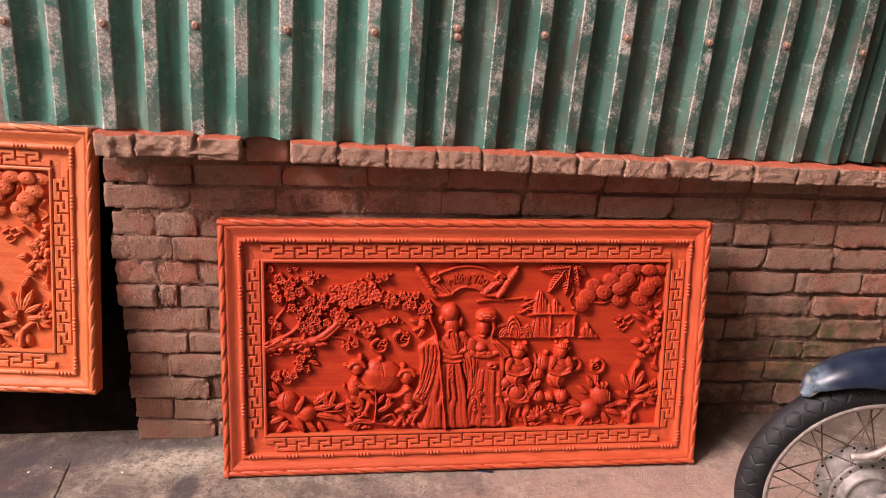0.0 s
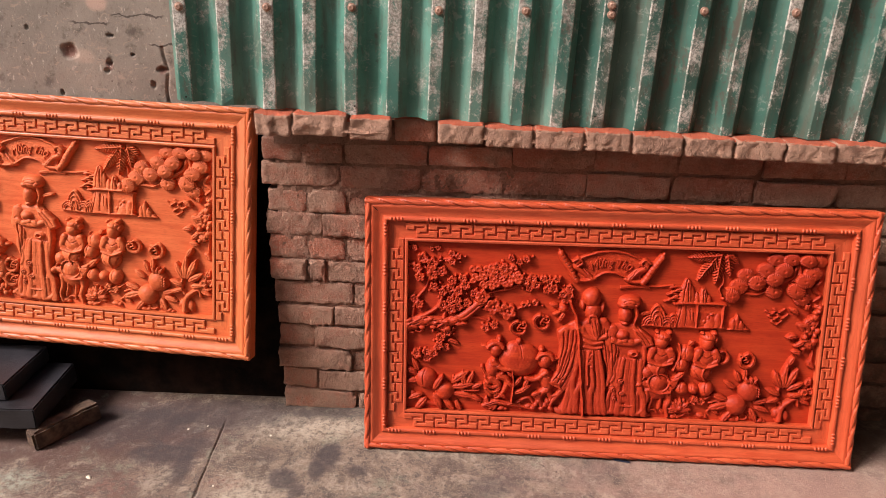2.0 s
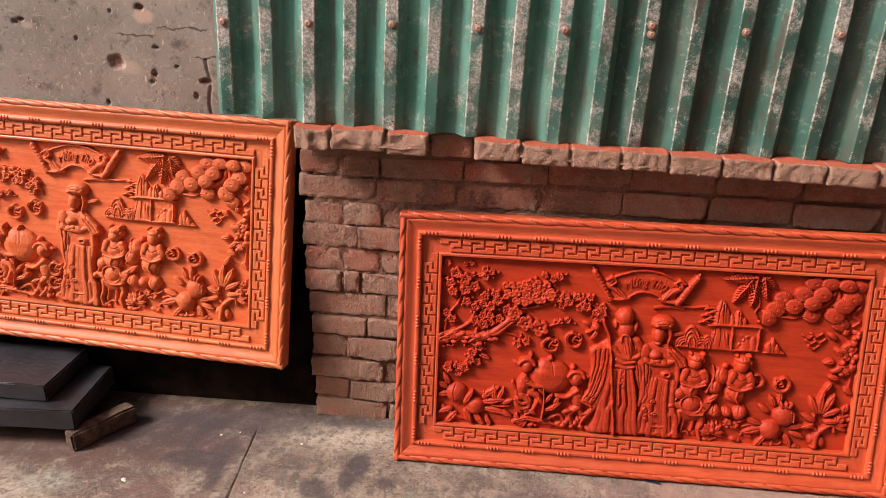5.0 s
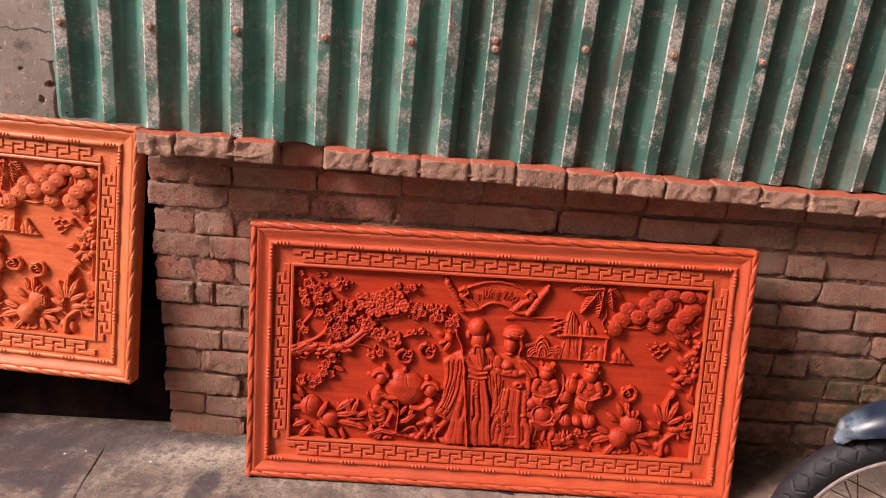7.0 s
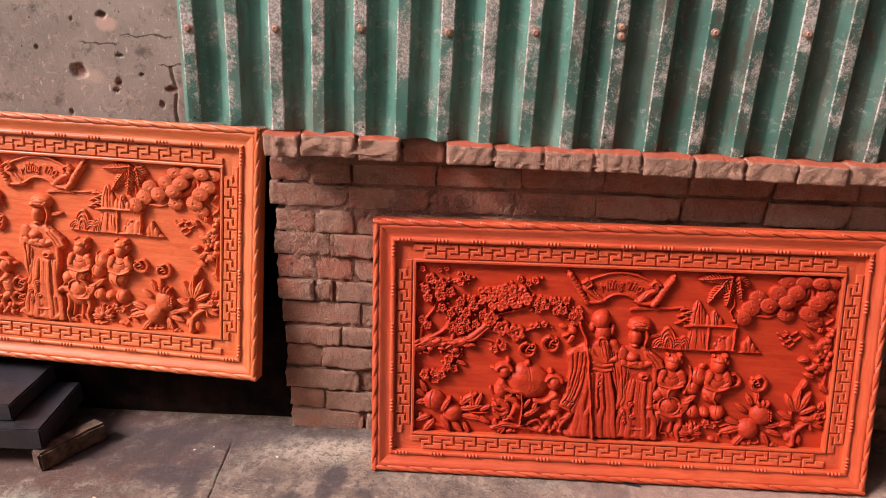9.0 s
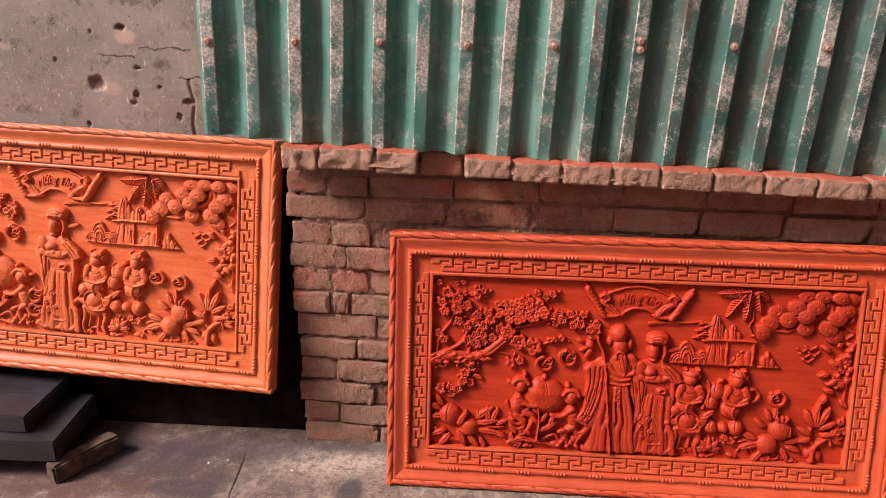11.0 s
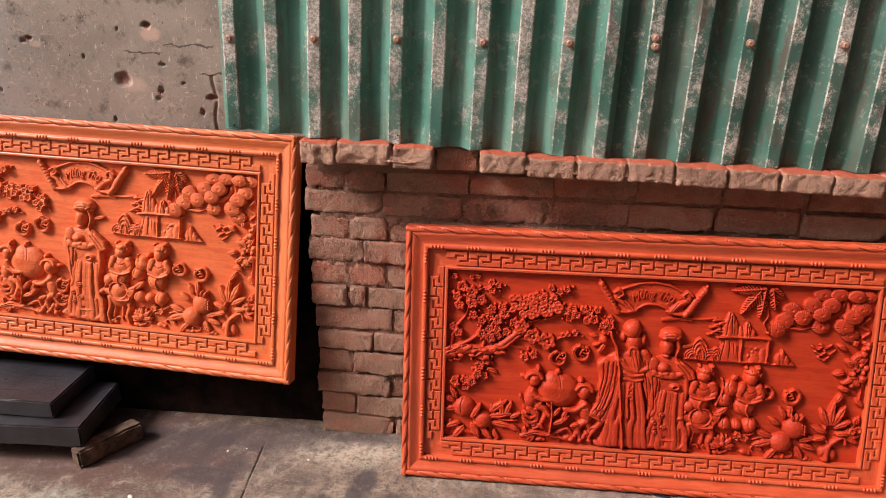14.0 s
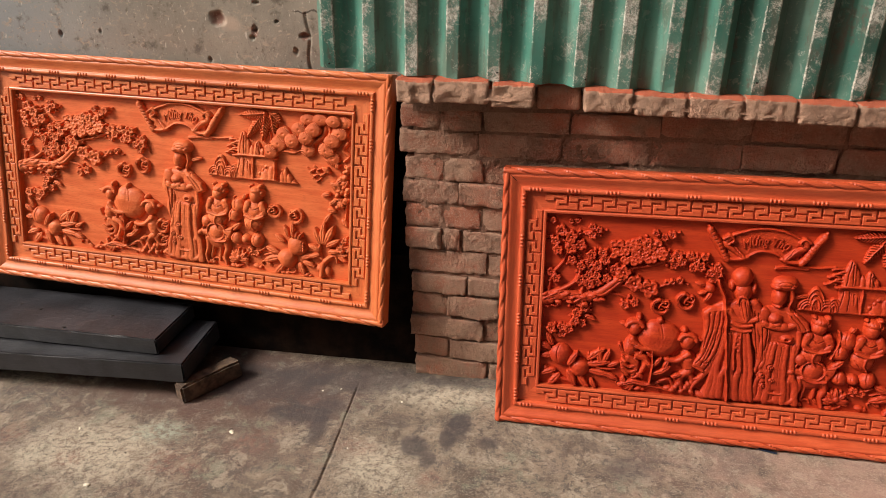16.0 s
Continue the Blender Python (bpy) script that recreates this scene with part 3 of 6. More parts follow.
def backing_shape(X, Z):
    return X, 0.0086 - 0.0014 * np.clip((Z - 0.50) / 0.2, 0, 1) + 0.0028 * rough_field(X, Z, 38, 2) + 0.0026 * rough_field(X, Z, 130, 6) + 0.0012 * rough_field(X, Z, 420, 9), Z


bm = bmesh.new()
box(bm, (0.012, 0.026, 0), (3.1, 0.16, 0.83))
brick_wall = new("wall_brick", mesh_of("wall_brick", bm, M_MORTAR))
brick_wall.matrix_basis = BW
tagged(brick_wall, "old weathered brick wall with eroded mortar joints", "wall", kind="structure")
part("mortar", grid_mesh("mortar", np.arange(0.006, 3.1, 0.006), np.arange(0, 0.83, 0.006), backing_shape, M_MORTAR), brick_wall)


def brick_mesh(name, L, Hh, D, seed, chips, material):
    """A brick from x = 0 and z = 0 with a worn face near y = 0, broken arrises and a body behind."""
    r = random.Random(seed)
    nx, nz = (26, 9) if L > 0.15 else (14, 9)
    slope, turn = r.uniform(-1, 1) * 0.0018, r.uniform(-1, 1) * 0.0015
    lost = [r.choice((0, 0, 0, 0.008, 0.014, 0.022)) * (0.6 + chips) for _ in range(4)]
    V, F = [], []
    for k in range(nz + 1):
        for i in range(nx + 1):
            u, w = i / nx, k / nz
            x = L * (0.5 + 0.5 * math.copysign(abs(2 * u - 1) ** 0.62, 2 * u - 1))
            z = Hh * (0.5 + 0.5 * math.copysign(abs(2 * w - 1) ** 0.62, 2 * w - 1))
            n1 = noise.noise(Vector((x * 21 + seed * 3.1, seed * 1.7, z * 21)))
            n2 = noise.noise(Vector((x * 70 + seed * 5.3, seed * 0.9, z * 70)))
            n3 = noise.noise(Vector((x * 150, seed * 2.9, z * 150 + seed)))
            rim = min(x, L - x, z, Hh - z)
            edge = max(0.0, 1 - rim / 0.0035)
            y = 0.0026 * n1 + 0.0026 * n2 + 0.0022 * n3 + edge * edge * (0.0022 + 0.0040 * n2)
            for c, q in zip(((0, 0), (L, 0), (0, Hh), (L, Hh)), lost):
                d = math.hypot(x - c[0], z - c[1])
                y += max(0.0, q - d + 0.005 * n2) * 0.8
            dx = -slope * (z / Hh - 0.5) + (0.0024 * n2 + 0.002 * n1) * (i in (0, nx))
            dz = turn * (x / L - 0.5) + (0.0022 * n2 + 0.0014 * n1) * (k in (0, nz))
            V.append((x + dx, y, z + dz))
    for k in range(nz):
        for i in range(nx):
            a = k * (nx + 1) + i
            F.append((a, a + 1, a + nx + 2, a + nx + 1))
    ring = list(range(nx)) + [k * (nx + 1) + nx for k in range(nz)] + [nz * (nx + 1) + i for i in range(nx, 0, -1)] + [k * (nx + 1) for k in range(nz, 0, -1)]
    rim, back = len(V), len(V) + len(ring)
    V += [V[i] for i in ring]
    V += [(V[i][0], D, V[i][2]) for i in ring]
    for j in range(len(ring)):
        q = (j + 1) % len(ring)
        F.append((rim + q, rim + j, back + j, back + q))
    return mesh_from(name, V, F, material, True)


def worn_brick(name, L, Hh, D, seed, lumpy, material):
    """A rounded, weathered brick end with an uneven face."""
    nx, ny, nz = 30, 18, 16
    V, F = {}, []

    def at(i, j, k):
        if (i, j, k) not in V:
            a, b, c = 2 * i / nx - 1, 2 * j / ny - 1, 2 * k / nz - 1
            q = (abs(a) ** 20 + abs(b) ** 16 + abs(c) ** 16) ** (1 / 17) or 1
            m = max(abs(a), abs(b), abs(c))
            p = Vector((a, b, c)) * (m / q)
            p = Vector(((p.x + 1) / 2 * L, (p.y + 1) / 2 * D, (p.z + 1) / 2 * Hh))
            f = 17 if lumpy else 24
            w = Vector((p.x * f + seed * 5.3, p.y * f, p.z * f + seed))
            d = noise.noise(w) * 0.0024 * (1 + lumpy) + noise.noise(w * 2.7) * 0.0022 * (1 + 0.8 * lumpy) + noise.noise(w * 7.5) * 0.0011 - abs(noise.noise(w * 1.3 + Vector((7, 3, 1)))) * (0.005 + 0.006 * lumpy)
            p += (p - Vector((L / 2, D / 2, Hh / 2))).normalized() * d
            V[(i, j, k)] = (len(V), p)
        return V[(i, j, k)][0]

    for i in range(nx):
        for k in range(nz):
            F.append((at(i, 0, k), at(i + 1, 0, k), at(i + 1, 0, k + 1), at(i, 0, k + 1)))
        for j in range(ny // 2):
            F.append((at(i, j, nz), at(i + 1, j, nz), at(i + 1, j + 1, nz), at(i, j + 1, nz)))
            F.append((at(i, j + 1, 0), at(i + 1, j + 1, 0), at(i + 1, j, 0), at(i, j, 0)))
    for j in range(ny // 2):
        for k in range(nz):
            F.append((at(0, j + 1, k), at(0, j, k), at(0, j, k + 1), at(0, j + 1, k + 1)))
            F.append((at(nx, j, k), at(nx, j + 1, k), at(nx, j + 1, k + 1), at(nx, j, k + 1)))
    return mesh_from(name, [p for _, p in V.values()], F, material, True)


BH = 0.0585
long_bricks = [brick_mesh("brick_long", 0.208, BH, 0.07, 20 + k, 0.35, M_BRICK) for k in range(16)]
half_bricks = [brick_mesh("brick_half", 0.098, BH, 0.07, 40 + k, 0.35, M_BRICK) for k in range(12)]
# each course from the top down: its first bricks (s stretcher, t three-quarter, h header, q sliver), where it starts, its upper and lower edge
COURSES = (("hhsss", -0.026, 0.797, 0.745), ("sssss", -0.033, 0.735, 0.676), ("hhhss", -0.020, 0.664, 0.607), ("ttsss", -0.029, 0.600, 0.542), ("hhhss", -0.023, 0.533, 0.474),
           ("hqsss", -0.027, 0.466, 0.411), ("shsss", -0.019, 0.398, 0.339), ("tssss", -0.012, 0.328, 0.276), ("htsss", -0.015, 0.265, 0.205), ("shsss", -0.021, 0.195, 0.135),
           ("htsss", -0.014, 0.124, 0.068), ("sssss", -0.012, 0.058, 0.000))
LENGTH = {"s": 0.208, "t": 0.148, "h": 0.098, "q": 0.045}
for k, (start, x, top, low) in enumerate(COURSES):
    i = 0
    while x < 2.45:
        kind = start[i] if i < len(start) else ("h" if (rng.random() < (0.75 if k % 4 == 2 else 0.12)) else "s")
        whole = kind in "st"
        me = rng.choice(long_bricks if whole else half_bricks)
        w = LENGTH[kind] * rng.uniform(0.97, 1.03)
        sx = w / (0.208 if whole else 0.098)
        m = Matrix.Translation((x, rng.uniform(-0.0080, 0.0050), low + rng.uniform(-0.002, 0.002) - x * (0.014 + 0.004 * k)))
        m = m @ pose(0, 0, 0, rng.uniform(-0.8, 0.8), math.degrees(0.014 + 0.004 * k) + rng.uniform(-0.35, 0.35), rng.uniform(-0.6, 0.6)) @ Matrix.Diagonal((sx, 1, (top - low) / BH * rng.uniform(1.0, 1.06), 1))
        part("brick", me, brick_wall, at=m)
        x += w + rng.uniform(0.003, 0.009)
        i += 1

# ---- projecting brick course under the cladding ----
ledge = tagged(new("brick_ledge"), "projecting course of worn header bricks under metal sheet", "ledge", kind="structure")
JOINTS = (0.224, 0.312, 0.449, 0.553, 0.663, 0.778, 0.896, 1.016, 1.131, 1.256, 1.379, 1.502, 1.626, 1.750, 1.871, 1.995, 2.120, 2.245, 2.365)


def ledge_top(x):
    return 0.886 - 0.0385 * (x - 0.25)


for i in range(len(JOINTS) - 1):
    a, b = JOINTS[i], JOINTS[i + 1]
    if i == 3:
        continue
    L = b - a - rng.uniform(0.000, 0.004)
    me = worn_brick("ledge_brick", L, 0.050 if i > 3 else 0.056, 0.16, 70 + i, 1.0 if i < 3 else 0.0, M_LEDGE)
    m = Matrix.Translation((a + 0.003, 2.336 + rng.uniform(-0.005, 0.006), ledge_top((a + b) / 2) - 0.048 + rng.uniform(-0.003, 0.003)))
    part("brick", me, ledge, at=m @ pose(0, 0, 0, 0, 2.0 + rng.uniform(-1, 1), rng.uniform(-1.2, 1.2)))


def lump_shape(X, Y):
    return X, Y + 0.003 * rough_field(X, Y, 70, 23), ledge_top(X) - 0.006 + 0.004 * rough_field(X, Y, 60, 21) - 2.6 * np.clip(2.353 - Y, 0, 1)


for x0, x1 in ((0.230, 0.548), (0.668, 2.36)):
    part("ledge_mortar", grid_mesh("ledge_mortar", np.arange(x0, x1, 0.004), np.concatenate([np.arange(2.3415, 2.40, 0.0035), np.arange(2.40, 2.53, 0.02)]), lump_shape, M_LEDGE), ledge, "red wood dust lying on the mortar")
part("brick", worn_brick("ledge_brick", 0.106, 0.060, 0.12, 91, 0.0, M_LEDGE), ledge, at=Matrix.Translation((0.556, 2.408, 0.806)))
bm = bmesh.new()
box(bm, (0.250, 2.440, 0.79), (2.36, 2.55, 0.835))
part("ledge_bed", mesh_of("ledge_bed", bm, M_MORTAR), ledge)

# ---- corrugated cladding ----
SCREWS = (0.070, 0.271, 0.465, 0.665, 0.864, 1.061, 1.274, 1.484, 1.703, 1.915, 2.133, 2.345, 2.55)
RIBS = []
for a, b in zip(SCREWS, SCREWS[1:]):
    RIBS += [a, (a + b) / 2]
RIBS.append(SCREWS[-1])
RIDGE_Y, RIB = 2.376, 0.022


def sheet_profile(x0, x1):
    out = [(x0, RIB * 0.5, 0)]
    for c in RIBS:
        for dx, d, m in ((-0.0395, RIB, 0), (-0.0365, RIB - 0.0016, 0), (-0.0172, 0.0022, 0), (-0.0140, 0.0, 2), (0.0122, 0.0, 1), (0.0150, 0.0016, 2), (0.0312, RIB - 0.0016, 0), (0.0340, RIB, 0)):
            out.append((c + dx, d, m))
    out = [p for p in out if x0 <= p[0] <= x1]
    out.append((x1, RIB - 0.002, 0))
    return sorted(out)


def sheet_mesh(name, x0, x1, lift, bottom, seed, paints):
    prof = sheet_profile(x0, x1)
    zz = np.concatenate([np.linspace(0, 0.5, 26), np.linspace(0.6, 1.55, 12)])
    V, F, mats = [], [], []
    n = len(prof)
    for side in (0, 1):
        for j, h in enumerate(zz):
            for x, d, m in prof:
                zb = bottom(x) + 0.0015 * math.sin(x * 140 + seed)
                z = zb + h
                sh = 0.035 * (z - 1.128)
                bend = 0.0022 * math.sin(x * 9 + h * 7 + seed) + 0.0012 * math.sin(x * 31 - h * 19)
                bend += 0.007 * math.exp(-((z - 1.085) / 0.020) ** 2 - ((x - 1.985) / 0.030) ** 4)
                flare = -0.004 * max(0, 0.03 - h) / 0.03 * math.sin(x * 50 + seed)
                V.append((x + sh, RIDGE_Y + d - lift + bend + flare + side * 0.0012, z))
    m = len(zz)
    for side in (0, 1):
        o = side * n * m
        for j in range(m - 1):
            for i in range(n - 1):
                q = (o + j * n + i, o + j * n + i + 1, o + (j + 1) * n + i + 1, o + (j + 1) * n + i)
                F.append(q if side == 0 else q[::-1])
                mats.append(prof[i + 1][2])
    o = n * m
    for i in range(n - 1):
        F.append((i + 1, i, o + i, o + i + 1))
        mats.append(0)
    for j in range(m - 1):
        for i in (0, n - 1):
            F.append((j * n + i, (j + 1) * n + i, o + (j + 1) * n + i, o + j * n + i))
            mats.append(0)
    me = mesh_from(name, V, F, paints)
    me.polygons.foreach_set("material_index", mats)
    return me


def screw_mesh():
    V, F = lathe(((0.0, 0.004), (0.0100, 0.004), (0.0100, -0.0020), (0.0070, -0.0030), (0.0066, -0.0078), (0.0048, -0.0092), (0.0, -0.0088)), 12)
    return mesh_from("screw", V, F, M_SCREW)


SCREW = screw_mesh()
HOLE = mesh_from("nail_hole", *lathe(((0.0, -0.0012), (0.0020, -0.0012), (0.0022, 0.002)), 8), M_DARK)
HOLES = ((0.062, 0.918), (0.261, 0.903), (0.465, 0.902), (0.668, 0.888), (1.043, 0.998), (1.045, 0.885))


def cladding(x0, x1, lift, bottom, seed, screws, label, paints):
    ob = tagged(new("corrugated_sheet", sheet_mesh("corrugated_sheet", x0, x1, lift, bottom, seed, paints)), label, "metal cladding", "corrugated sheets of the wall")
    for x, z in screws:
        part("screw", SCREW, ob, "rusty hex-head screw", Matrix.Translation((x, RIDGE_Y - lift + 0.0022 * math.sin(x * 9 + (z - bottom(x)) * 7 + seed) - 0.001, z)))
    for x, z in HOLES:
        if x0 < x < x1:
            part("nail_hole", HOLE, ob, "", Matrix.Translation((x, RIDGE_Y - lift + 0.0022 * math.sin(x * 9 + (z - bottom(x)) * 7 + seed), z)))
    return ob


cladding(0.044, 0.9925, 0.003, lambda x: 0.908 - 0.072 * (x - 0.04) + 0.017 * (x - 0.04) ** 2, 1.0,
         [(SCREWS[k], 1.127 + 0.002 * ((k * 7) % 3 - 1)) for k in range(5)],
         "green painted corrugated steel sheet, worn and overlapping its neighbour", (M_SHEET, M_SHEET_TOP, M_SHEET_EDGE))
cladding(0.945, 2.190, 0.0, lambda x: 0.856 - 0.0345 * (x - 0.98), 2.3,
         [(1.061, 1.141), (1.062, 1.121), (1.274, 1.132), (1.484, 1.132), (1.703, 1.127), (1.915, 1.127), (2.133, 1.114)],
         "green corrugated steel sheet with chalky, rusted ribs", (M_OLD_SHEET, M_OLD_TOP, M_OLD_EDGE))
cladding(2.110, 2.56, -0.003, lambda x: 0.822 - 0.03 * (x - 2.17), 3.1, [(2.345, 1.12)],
         "dark green corrugated steel sheet tucked under its neighbour, shade in its paint", (M_SHADED_SHEET, M_SHADED_SHEET, M_OLD_EDGE))

# ---- carved panels ----
PW, PH = 1.27, 0.67
RIM = 0.004           # the frame stands out this much past the nominal size
BACK = 0.030          # depth of the carved ground behind the rim


def rail_mesh(name, length, material):
    """A mitred moulding along x, its outer edge at z = 0."""
    prof = [(0.0, 0.048), (0.0, 0.008), (0.004, 0.0065), (0.0125, 0.0065), (0.0135, 0.0030)]
    prof += [(0.0135 + 0.0285 * f / 12, 0.0012 + 0.0088 * (0.5 - 0.5 * math.cos(math.pi * min(1, f / 11.0))) + 0.0018 * max(0, 1 - f / 2)) for f in range(1, 13)]
    prof += [(0.0428, 0.0092), (0.0436, 0.0064), (0.0462, 0.0052), (0.0500, 0.0052), (0.0525, 0.0062), (0.0540, 0.0090),
             (0.0552, 0.0192), (0.0975, 0.0192), (0.0985, 0.0135), (0.101, 0.0120), (0.105, 0.0125), (0.1065, 0.016), (0.107, 0.034), (0.107, 0.048)]
    prof = [(t + (RIM if t > 0.043 else RIM * t / 0.043), y) for t, y in prof]
    n = len(prof)
    V, F, soft = [], [], []
    cuts = 24
    for j in range(cuts + 1):
        f = j / cuts
        for t, y in prof:
            V.append((t + f * (length - 2 * t), y, t))
    for j in range(cuts):
        for i in range(n - 1):
            F.append((j * n + i, (j + 1) * n + i, (j + 1) * n + i + 1, j * n + i + 1))
            soft.append(0.0148 < prof[i][0] < 0.0455 or 0.0470 < prof[i][0] < 0.0565)
    me = mesh_from(name, V, F, material)
    me.polygons.foreach_set("use_smooth", soft)
    return me


def rope_mesh(name, length, material, pitch=0.0585):
    """A carved twist along the outer edge."""
    n, sides = int(length / 0.0026), 18
    V, F = [], []
    for j in range(n + 1):
        x = length * j / n
        for k in range(sides):
            a = 2 * math.pi * k / sides
            b = a if a < math.pi else a - 2 * math.pi
            s = (x / pitch + 1.15 * b / math.pi) % 1.0
            r = 0.0074 + 0.0026 * s - 0.0066 * math.exp(-(min(s, 1 - s) / 0.055) ** 2)
            V.append((x, 0.0068 - r * math.cos(a), 0.0080 + r * 0.98 * math.sin(a)))
    for j in range(n):
        for k in range(sides):
            l = (k + 1) % sides
            F.append((j * sides + k, (j + 1) * sides + k, (j + 1) * sides + l, j * sides + l))
    F.append(tuple(range(sides)))
    F.append(tuple(n * sides + k for k in range(sides))[::-1])
    return mesh_from(name, V, F, material, True)


def bead_mesh(material):
    bm = bmesh.new()
    bmesh.ops.create_uvsphere(bm, u_segments=8, v_segments=6, radius=1.0, matrix=Matrix.Diagonal((0.0041, 0.0052, 0.0056, 1)))
    return mesh_of("bead", bm, material, True)


def key_mesh(name, out, material):
    """A flat raised ribbon of the fret band, from its outline."""
    low, top = 0.0205, 0.0138
    bm = bmesh.new()
    f = bm.faces.new([bm.verts.new((x, low, z)) for x, z in out])
    r = bmesh.ops.extrude_face_region(bm, geom=[f])
    for v in [e for e in r["geom"] if isinstance(e, bmesh.types.BMVert)]:
        v.co.y = top
    front = [e for e in r["geom"] if isinstance(e, bmesh.types.BMFace)]
    bmesh.ops.bevel(bm, geom=list(front[0].edges), offset=0.0014, segments=1, affect='EDGES')
    bmesh.ops.recalc_face_normals(bm, faces=bm.faces)
    return mesh_of(name, bm, material)


def fret_key(p, material):
    """One Z-bent ribbon; its neighbours hook into it."""
    w, g, h = 0.0088, 0.0042, 0.0362
    a, q, m = p - g, p * 0.46, (h - w) / 2
    return key_mesh("fret_key", ((0, h), (a, h), (a, m), (q + w, m), (q + w, w), (a + g, w), (a + g, h / 2 - g / 2), (q + a, h / 2 - g / 2), (q + a, 0), (q, 0), (q, m + w),
                                 (a - w, m + w), (a - w, h - w), (q - g, h - w), (q - g, h / 2 + g / 2), (0, h / 2 + g / 2)), material)


def frame_parts(thing, along):
    w, h = PW + 2 * RIM, PH + 2 * RIM
    sides = (("bottom_rail", Matrix.Translation((-RIM, 0, -RIM)), w), ("top_rail", Matrix.Translation((PW + RIM, 0, PH + RIM)) @ pose(0, 0, 0, 0, 180, 0), w),
             ("stile", Matrix.Translation((-RIM, 0, PH + RIM)) @ pose(0, 0, 0, 0, 90, 0), h), ("stile", Matrix.Translation((PW + RIM, 0, -RIM)) @ pose(0, 0, 0, 0, -90, 0), h))
    bead = bead_mesh(along)
    for name, m, length in sides:
        rail = part(name, rail_mesh(name, length, along), thing, at=m)
        part("rope_edge", rope_mesh("rope_edge", length, along), rail)
        groups = round((length - 0.16) / 0.084)
        for g in range(groups):
            c = 0.08 + (length - 0.16) * g / (groups - 1)
            for k in range(4):
                part("bead", bead, rail, at=Matrix.Translation((c + (k - 1.5) * 0.0090, 0.0068, 0.048 + RIM)))
        length -= 2 * RIM
        count = round((length - 0.200) / 0.060)
        p = (length - 0.200 + 0.0042) / (count + 0.46)
        key = fret_key(p, along)
        for k in range(count):
            part("fret_key", key, rail, at=Matrix.Translation((0.100 + RIM + k * p, 0, 0.0590 + RIM)))


def carved_panel(label, at, along, frame_wood):
    thing = new("carved_panel")
    thing.matrix_basis = at
    tagged(thing, label, "wood carving", "carved wooden panels")
    part("backboard", box_mesh("backboard", (0.100, BACK, 0.100), (PW - 0.100, 0.046, PH - 0.100), along), thing)
    frame_parts(thing, frame_wood)
    return thing


AT_A = Matrix(((0.99840, 0.05605, 0.00721, 0.48272), (-0.05638, 0.97931, 0.19438, 2.24530), (0.00384, -0.19447, 0.98090, 0.00836), (0, 0, 0, 1)))
AT_B = Matrix.Translation((0.1558, 2.3540, 0.209)) @ pose(0, 0, 0, 0, 0, -5.9) @ pose(0, 0, 0, -11.4, 0, 0) @ pose(0, 0, 0, 0, 1.4, 0) @ Matrix.Translation((-PW, 0, 0))
panel_a = carved_panel("red wooden relief panel leaning on the brick wall", AT_A, M_RED, M_RED_FRAME)
panel_b = carved_panel("orange wooden relief panel propped on black boards", AT_B, M_ORG, M_ORG_FRAME)

